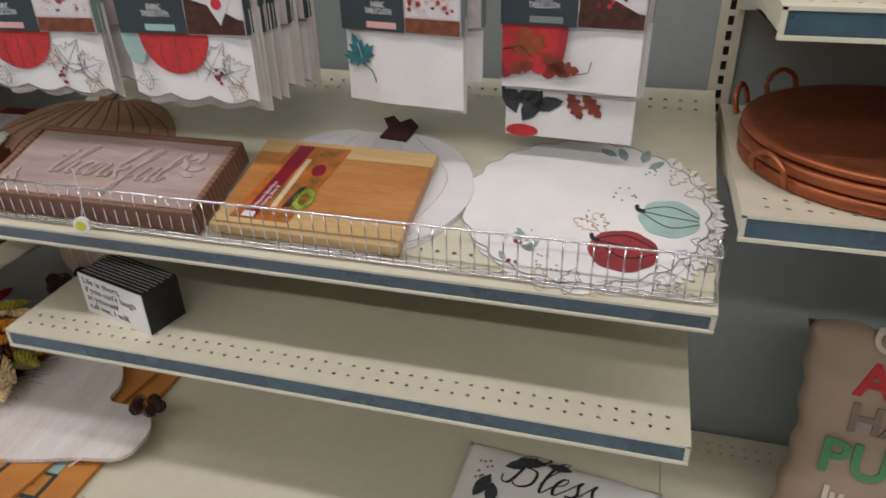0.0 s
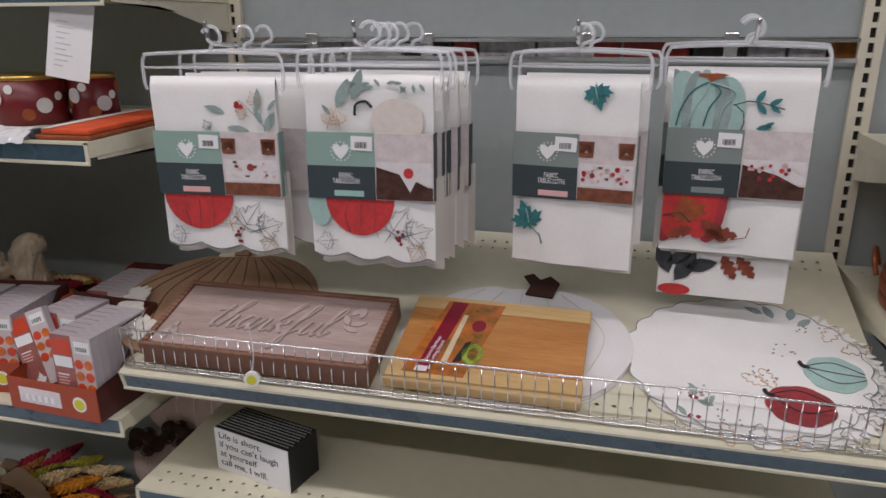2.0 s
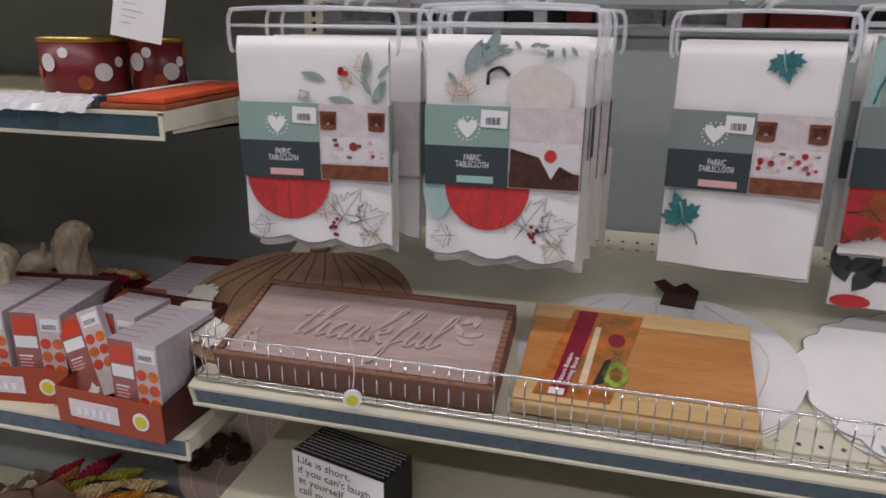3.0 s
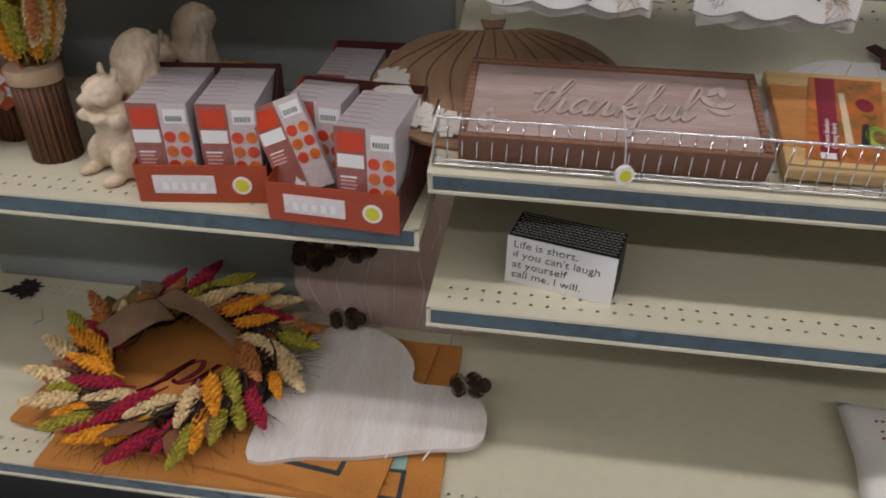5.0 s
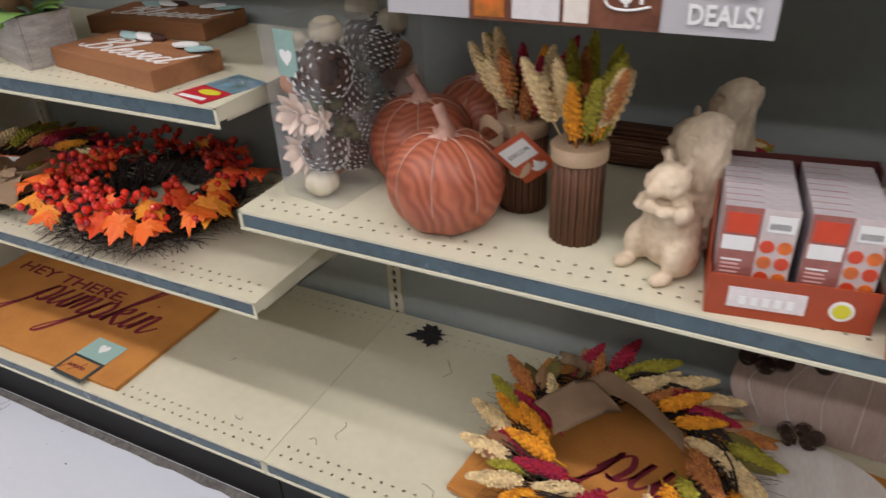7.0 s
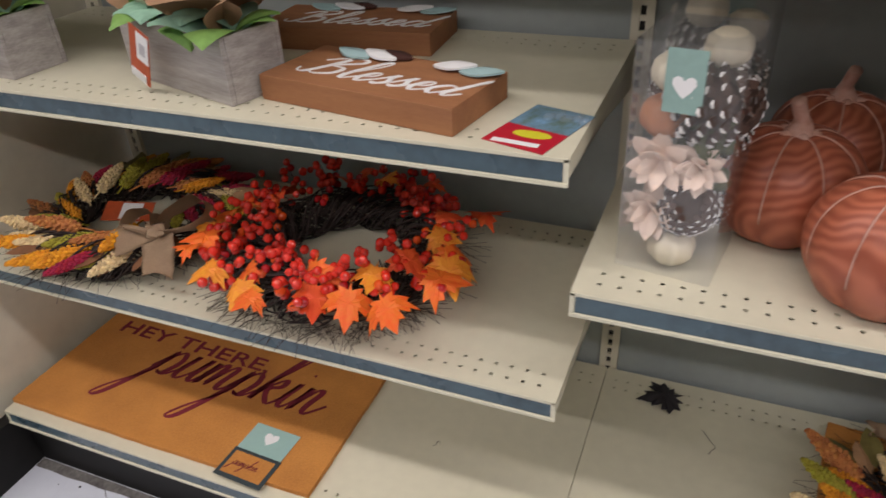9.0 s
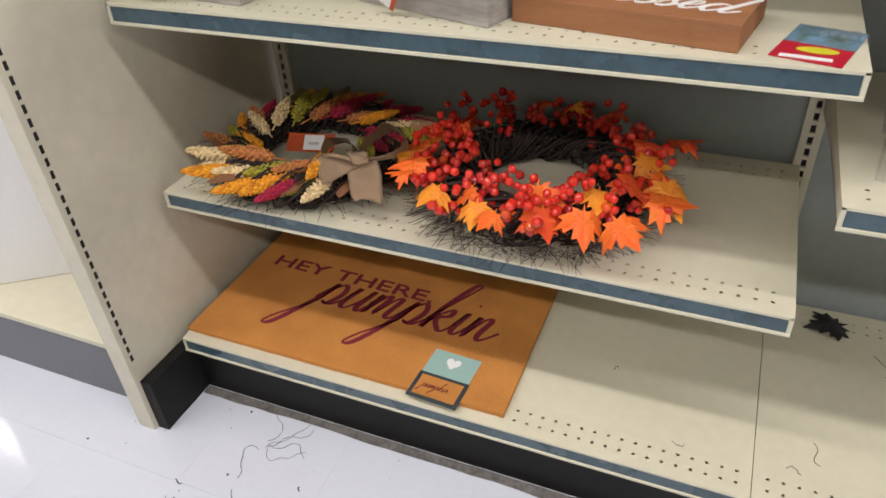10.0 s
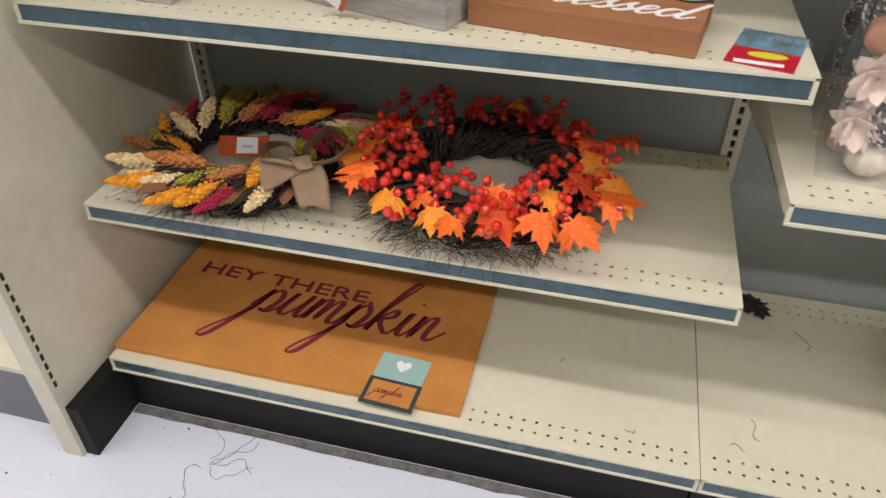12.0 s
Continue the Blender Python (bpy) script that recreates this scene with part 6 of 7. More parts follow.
# shelf-edge sign card
GREYP = mat("pale_grey_print", (0.46, 0.45, 0.47), rough=0.4, vary=0.04)
BROWNP = mat("brown_photo_print", (0.15, 0.055, 0.03), rough=0.4, vary=0.4, scale=30)
sc = thing("shelf_sign", pose(1.554, -0.4935, 1.150, -2), "grey and brown printed shelf sign with deal lettering", "sign")
part("card", boxes((0, 0, 0, 0.472, 0.0012, 0.10)), GREYP, sc)
part("photo_panel", boxes((0.118, -0.0012, 0.0, 0.352, -0.0003, 0.10)), BROWNP, sc)
for k, (a, b, m) in enumerate(((0.125, 0.165, FOOD), (0.175, 0.235, PHOTO_W), (0.24, 0.27, BUFF))):
    part("photo_shape", boxes((a, -0.0020, 0.004, b, -0.0013, 0.04 + 0.02 * k)), m, sc)
for tx, sz, px, pz in (("$4", 0.034, 0.305, 0.030), ("THESE", 0.026, 0.392, 0.042), ("DEALS!", 0.030, 0.380, 0.012)):
    bm = text_mesh(tx, sz, 0.0003, bold=0.0008)
    bmesh.ops.transform(bm, matrix=pose(px, -0.0024, pz, 90) @ Matrix.Diagonal((0.82, 1, 1, 1)), verts=bm.verts)
    part("lettering", bm, WHITE, sc)
bm = bmesh.new()
tube(bm, spline([(0.285, -0.0022, 0.045), (0.292, -0.0022, 0.026), (0.315, -0.0022, 0.022), (0.34, -0.0022, 0.027)], 5), 0.0016, 5)
part("arrow", bm, WHITE, sc)

# shelf above: tins, packets, and the paper note
TINR = mat("red_tin", (0.15, 0.010, 0.014), rough=0.35, vary=0.3, scale=16)
GOLD = mat("gold_rim", (0.55, 0.36, 0.10), rough=0.3, metal=1.0, vary=0.1)
for x, y, r in ((2.165, -0.30, 0.066), (2.268, -0.255, 0.042)):
    tn = thing("metal_tin", pose(x, y, 1.2775), "dark red metal tin with gold rim and pale dots", "tin", "red tins")
    bm = bmesh.new()
    lathe(bm, [(0.001, 0), (r * 0.95, 0), (r, 0.002), (r, 0.080), (r - 0.001, 0.080)], 40)
    part("body", bm, TINR, tn)
    bm = bmesh.new()
    lathe(bm, [(r, 0.080), (r + 0.001, 0.081), (r + 0.001, 0.088), (r - 0.002, 0.089), (0.001, 0.087)], 40)
    part("rim", bm, GOLD, tn, "gold lid rim")
    for k in range(9):
        a = -2.6 + k * 0.42
        bm = bmesh.new()
        rr_ = 0.008 + 0.003 * (k % 3)
        slab(bm, circle(rr_, 14), 0, 0.0008, m=pose((r + 0.0006) * math.cos(a), (r + 0.0006) * math.sin(a), 0.02 + 0.045 * ((k * 5) % 4) / 3, 90, 0, math.degrees(a) + 90))
        part("dot_print", bm, [WHITE, RUST, PHOTO_W][k % 3], tn)
rn = thing("table_runner", pose(2.335, -0.485, 1.2775, 0, 0, 3), "folded orange and russet table runner in film", "table runner")
for k, (m, x0, x1) in enumerate(((RUST, 0.0, 0.098), (mat("orange_cloth", (0.60, 0.075, 0.015), rough=0.8, vary=0.2, scale=20), 0.012, 0.098), )):
    part("fold", boxes((x0, 0.0, 0.009 * k, x1, 0.26, 0.009 * k + 0.0085), bevel=0.003), m, rn)
part("pale_stripe", boxes((0.0125, 0.0, 0.0181, 0.028, 0.26, 0.0192), bevel=0.0004), BUFF, rn)
part("grey_stripe", boxes((-0.012, 0.0, 0.0005, -0.0005, 0.2, 0.016), bevel=0.002), SLATE, rn)
pk = thing("film_packet", pose(2.13, -0.50, 1.2775, 0, 0, 1), "crumpled clear plastic packet over the shelf edge", "packet")
rr = random.Random(2)
bm = bmesh.new()
grid_sheet(bm, 30, 10, lambda u, v: (0.20 * u, 0.07 * v - 0.012, 0.012 * math.sin(math.pi * v) ** 0.5 + 0.005 * noise.noise(Vector((u * 14, v * 6, 3))) + 0.005 - 0.008 * (1 - v) ** 3), smooth=False)
part("film", bm, clear_mat("crumpled_film", (0.9, 0.9, 0.92), 0.12, 0.6), pk)
part("contents", boxes((0.01, 0.004, 0.001, 0.19, 0.05, 0.008), bevel=0.002), LINEN2, pk)
nt = thing("paper_note", pose(2.300, -0.402, 1.372, -6, 10, 6), "white printed paper note hanging from the shelf", "paper note")
part("sheet", boxes((0, 0, 0, 0.078, 0.0004, 0.125)), WHITE, nt)
for k in range(9):
    part("text_bar", boxes((0.014, -0.0005, 0.02 + 0.009 * k, 0.03 + 0.004 * ((k * 7) % 5), -0.0001, 0.0212 + 0.009 * k)), GREYP, nt)

# ---- base deck of this bay: door mats, wreath, pumpkin plaques ----
COIR = mat("coir_mat", (0.60, 0.255, 0.055), second=(0.47, 0.185, 0.038), rough=0.95, vary=0.12, scale=9, fine=260, bump=0.9, bump_scale=700)
MATRED = mat("mat_lettering_red", (0.19, 0.014, 0.028), rough=0.95, vary=0.2, scale=60, bump=0.6, bump_scale=700)
TEALC = mat("pale_teal_card", (0.30, 0.47, 0.43), rough=0.5, vary=0.04)


def mat_outline(w, d, seed):
    rr = random.Random(seed)
    pts = []
    for (ax, ay), (bx, by) in zip(((0, 0), (w, 0), (w, d), (0, d)), ((w, 0), (w, d), (0, d), (0, 0))):
        for k in range(24):
            t = k / 24
            pts.append((ax + (bx - ax) * t + 0.0018 * (rr.random() - 0.5), ay + (by - ay) * t + 0.0018 * (rr.random() - 0.5)))
    return pts


def mat_tag(parent, x, y, z, turn, gap=0.0):
    tg = part("tag", boxes((0, 0, 0, 0.112, 0.072, 0.0008)), SLATE, parent, "dark and teal product tag")
    tg.matrix_local = pose(x, y, z, 0, 0, turn)
    part("tag_picture", boxes((0.009, 0.010, 0.0009, 0.103, 0.064, 0.0014)), COIR, tg)
    part("tag_top", boxes((0.003, 0.0725, 0, 0.109, 0.142, 0.0008)), TEALC, tg)
    bm = bmesh.new()
    slab(bm, [(a * 0.032, b * 0.032) for a, b in HEART], 0.001, 0.0014, m=pose(0.056, 0.112, 0))
    part("heart", bm, WHITE, tg)
    bm = bmesh.new()
    script_word(bm, "pumpkin", 0.010, 0.0009, 0.0004)
    bmesh.ops.translate(bm, vec=(0.022, 0.032, 0.0015), verts=bm.verts)
    part("tag_script", bm, MATRED, tg)
    return tg


def door_mat(m, seed, label, words, tag, capitals=True):
    ob = thing("door_mat", m, label, "door mat", "coir door mats")
    lay("coir_mat", mat_outline(0.765, 0.445, seed), COIR, 0, 0.011, ob)
    if words and capitals:
        bm = text_mesh("HEY THERE,", 0.070, 0.0006, bold=0.0006)
        bmesh.ops.transform(bm, matrix=pose(0.050, 0.272, 0.0118, 0, 0, -1.6) @ Matrix.Diagonal((1.23, 0.8, 1, 1)), verts=bm.verts)
        part("lettering", bm, MATRED, ob, "dark red capital lettering")
    if words:
        bm = bmesh.new()
        script_word(bm, "pumpkin", 0.076, 0.0068, 0.001)
        bmesh.ops.transform(bm, matrix=pose(0.235, 0.178, 0.0112), verts=bm.verts)
        part("script_lettering", bm, MATRED, ob, "dark red script lettering")
    if tag:
        mat_tag(ob, *tag)
    return ob


door_mat(pose(1.712, -0.588, 0.2428, 0, 0, 1), 1, "orange-brown coir door mat lying under others", False, (0.585, 0.006, 0.0118, 0))
door_mat(pose(1.605, -0.50, 0.2545, 0, 0, -7.0), 2, "orange-brown coir door mat with red script, under wreath", True, (0.572, 0.045, 0.0118, 0), False)


def twig_ring(bm, R, r, n, seed, zc, spread=1.0):
    """A tangle of thin twigs wound round a ring."""
    rr = random.Random(seed)
    for k in range(n):
        a0, span = rr.random() * 6.28, 0.5 + 0.9 * rr.random()
        ph, tw = rr.random() * 6.28, 2 + 4 * rr.random()
        rad = r * (0.5 + 0.6 * rr.random())
        pts = []
        for i in range(9):
            t = i / 8
            a = a0 + span * t
            q = ph + tw * t
            rho = R + rad * math.cos(q) * spread
            pts.append((rho * math.cos(a), rho * math.sin(a), max(0.002, zc + rad * math.sin(q) * 0.8)))
        tube(bm, pts, 0.0012 + 0.0012 * rr.random(), 4)


def wisps(bm, R, n, seed, z0=0.004, reach=0.07):
    rr = random.Random(seed)
    for k in range(n):
        a = rr.random() * 6.28
        d = a + (rr.random() - 0.5) * 2.0
        L = reach * (0.4 + 0.8 * rr.random())
        p = Vector((R * math.cos(a), R * math.sin(a), z0 + 0.03 * rr.random()))
        q = p + Vector((math.cos(d), math.sin(d), 0.2 * (rr.random() - 0.3))) * L
        m_ = (p + q) / 2 + Vector((0, 0, 0.008))
        q.z = max(q.z, 0.002)
        tube(bm, [p, m_, q], 0.00045, 3)


def ribbon(parent, name, path, width, across, notch=0.0):
    """A band of burlap along a path, its breadth along the given directions at start and end."""
    pts = spline(path, 6)
    a0, a1 = Vector(across[0]).normalized(), Vector(across[1]).normalized()
    n = len(pts) - 1

    def at(u, v):
        k = u * n
        i = min(int(k), n - 1)
        p = pts[i].lerp(pts[i + 1], k - i)
        a = a0.lerp(a1, u).normalized()
        along = (pts[i + 1] - pts[i]).normalized()
        pull = notch * (1 - abs(2 * v - 1)) * max(0.0, u - 0.75) * 4
        ripple = along.cross(a) * (0.0022 * math.sin(9 * u + 5 * v) + 0.0012 * math.sin(23 * u - 4 * v))
        return p + a * (v - 0.5) * width * (0.92 + 0.08 * math.sin(5 * u)) - along * pull + ripple
    bm = bmesh.new()
    grid_sheet(bm, 4 * len(path) + 8, 8, at)
    bmesh.ops.solidify(bm, geom=bm.faces[:], thickness=0.0009)
    return part(name, bm, BURLAP_R, parent, smooth=True)


DRY = [mat("dry_leaf_" + n, c, rough=0.85, vary=0.3, scale=30) for n, c in (("brown", (0.20, 0.085, 0.035)), ("olive", (0.15, 0.12, 0.03)), ("tan", (0.36, 0.20, 0.10)))]


def grain_wreath(m, R, n, seed, label, gap=None, length=0.86, kinds=(0, 0, 1, 1, 2, 2, 3, 3, 4)):
    """A ring of dark twigs with two staggered rows of ears that all lean the same way round."""
    rr = random.Random(seed)
    ob = thing("grain_wreath", m, label, "wreath", "autumn wreaths")
    bm = bmesh.new()
    twig_ring(bm, R * 0.66, 0.046, 260, seed, 0.034)
    part("twig_ring", bm, TWIG, ob, "dark twig ring")["kind"] = "stuff"
    bm = bmesh.new()
    wisps(bm, R * 0.78, 300, seed + 1, reach=0.075)
    w_ = part("twig_tangle", bm, TWIG, ob)
    w_["kind"] = "stuff"
    last = -1
    for k in range(n):
        a = 2 * math.pi * (k + 0.5 * rr.random()) / n
        if gap and gap[0] < math.degrees(a) % 360 < gap[1]:
            continue
        ring = (0.80, 0.52, 0.67)[k % 3]
        swirl = a - radians(rr.uniform(22, 58))
        d = Vector((math.cos(swirl), math.sin(swirl), rr.uniform(-0.02, 0.16) + 0.06 * (k % 3 == 1))).normalized()
        q = Vector((R * ring * math.cos(a), R * ring * math.sin(a), 0.040 + 0.020 * rr.random() + 0.014 * (k % 3 == 1)))
        q -= d * 0.02
        kind = rr.choice([c for c in kinds if c != last])
        last = kind
        s = rr.uniform(0.88, 1.16) * R / 0.26
        put_ear(ob, kind, q, d, s).scale.z *= length
    for k in range(26):
        a = rr.uniform(0.2, 3.0) if k % 3 else rr.uniform(3.2, 6.2)
        bm = bmesh.new()
        s = rr.uniform(0.07, 0.10)
        slab(bm, [(p * s * 1.1, q * s) for p, q in LENS], 0, 0.0009, dome=0.006)
        o = part("dry_leaf", bm, DRY[k % 3], ob, "dry leaf")
        o.matrix_local = pose(R * 0.70 * math.cos(a), R * 0.70 * math.sin(a), 0.046 + 0.016 * rr.random(), rr.uniform(-4, 10), rr.uniform(-25, 25), math.degrees(a) - 90 - rr.uniform(10, 60))
    return ob


gw = grain_wreath(pose(1.885, -0.315, 0.267, 2, 1, 0), 0.282, 62, 21, "autumn grain wreath of orange, crimson and olive ears", gap=(128, 158))
ribbon(gw, "bow_tail", [(-0.038, 0.050, 0.125), (-0.073, 0.018, 0.132), (-0.123, -0.025, 0.112), (-0.138, -0.040, 0.102)], 0.105, ((0.75, -0.65, 0.1), (0.7, -0.7, 0.0)), 0.018)
ribbon(gw, "bow_loop", [(-0.116, 0.045, 0.084), (-0.086, 0.075, 0.104), (-0.046, 0.090, 0.118), (0.039, 0.068, 0.102), (0.114, 0.035, 0.078)], 0.072, ((0.1, -0.95, 0.15), (0.2, -0.9, 0.15)))
ribbon(gw, "bow_loop", [(-0.105, 0.100, 0.066), (-0.060, 0.128, 0.072), (-0.010, 0.130, 0.074), (0.020, 0.110, 0.066)], 0.045, ((0, -0.5, 0.8), (0.1, -0.6, 0.6)))
ribbon(gw, "bow_tail", [(-0.110, 0.155, 0.080), (-0.145, 0.175, 0.074), (-0.185, 0.178, 0.066)], 0.050, ((0.1, -1, 0.3), (0.0, -1, 0.1)), 0.014)

# whitewashed pumpkin plaques
PLAQ = mat("whitewashed_board", (0.74, 0.71, 0.69), second=(0.62, 0.55, 0.51), rough=0.8, vary=0.06, scale=7, fine=90, stretch=(3, 0.5, 1), bump=0.35, bump_scale=120)
PLAQ2 = mat("pinkish_board", (0.52, 0.41, 0.36), second=(0.42, 0.31, 0.26), rough=0.85, vary=0.06, scale=7, fine=90, stretch=(3, 0.5, 1), bump=0.3, bump_scale=120)
pl = thing("pumpkin_plaque", pose(2.305, -0.335, 0.2735, 1, -1, 4), "whitewashed stacked-pumpkin plaque lying on the mats", "plaque")
white_pts = [(-0.205, -0.185), (-0.10, -0.172), (0.0, -0.165), (0.12, -0.14), (0.215, -0.125), (0.238, -0.07), (0.225, -0.012), (0.17, 0.025), (0.085, 0.038), (0.078, 0.095), (0.035, 0.165), (-0.04, 0.205), (-0.125, 0.2), (-0.185, 0.14), (-0.205, 0.04), (-0.215, -0.08)]
lay("board", [(p.x, p.y) for p in spline([(a, b, 0) for a, b in white_pts], 4, True)], PLAQ, -0.002, 0.010, pl)
for k in range(5):
    bm = bmesh.new()
    tube(bm, spline([(-0.16 + 0.07 * k, -0.165, 0.0070), (-0.175 + 0.085 * k, -0.05, 0.0068), (-0.15 + 0.06 * k, 0.03 + 0.02 * (k < 3), 0.0064)], 5), 0.0021, 5)
    part("carved_rib", bm, PLAQ, pl)
for px, py in ((0.20, 0.02), (-0.09, 0.215)):
    for k in range(5):
        bm = bmesh.new()
        cone(bm, pose(px + 0.03 * math.cos(k * 1.3), py + 0.018 * math.sin(k * 1.3), 0.024, 60, 0, 70 * k), 0.034)
        part("mini_cone", bm, [CONE, CONE], pl, "dark mini pine cone")
pl2 = thing("pumpkin_plaque", pose(2.30, -0.060, 0.2435, 84, 0, -2), "pinkish stacked-pumpkin plaque leaning on the back panel", "plaque")
tall = [(-0.16, 0.0), (0.16, 0.0), (0.225, 0.05), (0.245, 0.12), (0.22, 0.20), (0.16, 0.24), (0.185, 0.29), (0.175, 0.37), (0.12, 0.42), (0.03, 0.435), (-0.06, 0.43), (-0.15, 0.40), (-0.19, 0.33), (-0.18, 0.27), (-0.155, 0.24), (-0.22, 0.2), (-0.245, 0.12), (-0.225, 0.05)]
lay("board", [(p.x, p.y) for p in spline([(a, b * 0.86, 0) for a, b in tall], 4, True)], PLAQ2, 0.0, 0.014, pl2)
for k in range(-3, 4):
    for y0, y1, wd in ((0.01, 0.195, 0.07), (0.215, 0.36, 0.052)):
        bm = bmesh.new()
        tube(bm, spline([(wd * 0.8 * k, y0, 0.0145), (wd * k, (y0 + y1) / 2, 0.015), (wd * 0.75 * k, y1 - 0.005 * abs(k), 0.0145)], 5), 0.0013, 5)
        part("carved_rib", bm, PLAQ, pl2)
for px, py in ((-0.19, 0.178), (-0.09, 0.212)):
    for k in range(6):
        bm = bmesh.new()
        cone(bm, pose(px + 0.035 * math.cos(k * 1.2), py + 0.022 * math.sin(k * 1.2), 0.032, 70, 0, 60 * k), 0.040)
        part("mini_cone", bm, [CONE, CONE], pl2, "dark mini pine cone")
DARKLEAF = mat("fallen_dark_leaf", (0.018, 0.014, 0.016), rough=0.8, vary=0.3)
bm = bmesh.new()
slab(bm, leaf_outline(0.105), 0, 0.0012, dome=0.010)
solid("fallen_leaf", bm, DARKLEAF, pose(1.388, -0.055, 0.2435, 4, 3, 118), "dark purple fabric maple leaf on the deck", "leaf")

# ---- wreath bay ----
ZM, ZU = 0.5905, 0.9775
door_mat(pose(0.001, -0.556, 0.2428), 3, "orange-brown coir door mat reading hey there pumpkin", True, (0.562, -0.018, 0.0118, -3))
ga = grain_wreath(pose(0.262, -0.302, ZM + 0.001), 0.245, 50, 33, "autumn grain wreath with burlap bow and tag", gap=(318, 352), length=0.95, kinds=(0, 0, 0, 1, 2, 2, 3, 3, 4, 4))
ribbon(ga, "bow_tail", [(0.165, -0.105, 0.094), (0.140, -0.125, 0.096), (0.105, -0.150, 0.080), (0.095, -0.165, 0.074)], 0.080, ((0.8, 0.3, -0.2), (0.7, -0.7, -0.1)), 0.018)
ribbon(ga, "bow_tail", [(0.170, -0.108, 0.092), (0.195, -0.140, 0.086), (0.215, -0.175, 0.062), (0.225, -0.190, 0.052)], 0.066, ((0.9, 0.2, 0.3), (0.9, 0.35, -0.2)), 0.018)
ribbon(ga, "bow_loop", [(0.165, -0.100, 0.092), (0.165, -0.055, 0.108), (0.190, -0.015, 0.118), (0.232, -0.030, 0.106), (0.228, -0.075, 0.094), (0.178, -0.108, 0.090)], 0.055, ((0.3, -0.5, 0.7), (0.1, -0.7, 0.6)))
ribbon(ga, "bow_loop", [(0.165, -0.105, 0.092), (0.130, -0.070, 0.104), (0.085, -0.072, 0.100), (0.095, -0.112, 0.092), (0.160, -0.118, 0.092)], 0.050, ((0.2, -0.6, 0.6), (0.1, -0.7, 0.5)))
ribbon(ga, "bow_knot", [(0.150, -0.090, 0.100), (0.170, -0.112, 0.108), (0.186, -0.132, 0.098)], 0.038, ((0.9, 0.4, 0.0), (0.9, 0.4, 0.0)))
tagw = thing("wreath_tag", pose(0.262, -0.318, ZM + 0.058, 16, 6, 24) @ Matrix.Diagonal((1.22, 1.25, 1, 1)), "orange and white product tag lying on the wreath", "tag")
part("card", boxes((-0.04, -0.022, 0, 0.04, 0.022, 0.001)), TAGO, tagw)
part("white_label", boxes((-0.012, -0.018, 0.0011, 0.022, 0.018, 0.0017)), WHITE, tagw)
part("text_bar", boxes((-0.004, -0.006, 0.0018, 0.014, 0.0, 0.0022)), GREYP, tagw)

BERRY_M = [mat("berry_" + n, c, rough=0.16, vary=0.25, scale=120, coat=0.5) for n, c in (("red", (0.66, 0.028, 0.012)), ("orange", (0.74, 0.085, 0.012)), ("dark", (0.42, 0.010, 0.012)))]
LEAF_O = mat("orange_silk_leaf", (0.72, 0.070, 0.008), second=(0.76, 0.19, 0.012), rough=0.6, vary=0.12, scale=26, fine=150)
LEAF_Y = mat("yellow_silk_leaf", (0.76, 0.34, 0.02), second=(0.72, 0.17, 0.015), rough=0.6, vary=0.10, scale=18, fine=150)
LEAF_R = mat("red_silk_leaf", (0.60, 0.035, 0.010), second=(0.72, 0.11, 0.012), rough=0.6, vary=0.12, scale=26, fine=150)


def silk_leaf(m, size, seed):
    """A curved fabric maple leaf with a raised midrib, shared between copies."""
    bm = bmesh.new()
    slab(bm, leaf_outline(size), 0, 0.0006)
    bmesh.ops.subdivide_edges(bm, edges=bm.edges[:], cuts=1)
    rr_ = random.Random(seed)
    a, b = rr_.uniform(-9, 9), rr_.uniform(-6, 6)
    for v in bm.verts:
        x, y = v.co.x, v.co.y
        v.co.z += -3.2 * x * x / size * 0.5 + a * 0.2 * x * (y - size / 2) + b * 0.22 * (y - size * 0.4) ** 2 + 0.004 * abs(math.sin(x * 60))
    me = bpy.data.meshes.new("leaf")
    bm.to_mesh(me)
    bm.free()
    me.materials.append(m)
    return me


def berry_mesh(m):
    bm = bmesh.new()
    blob(bm, (0, 0, 0), 1.0, 12)
    me = bpy.data.meshes.new("berry")
    bm.to_mesh(me)
    bm.free()
    me.materials.append(m)
    return me


BERRY = [berry_mesh(m) for m in BERRY_M]
LEAVES = [silk_leaf(m, 0.078, i) for i, m in enumerate((LEAF_O, LEAF_Y, LEAF_R, LEAF_O, LEAF_R))]


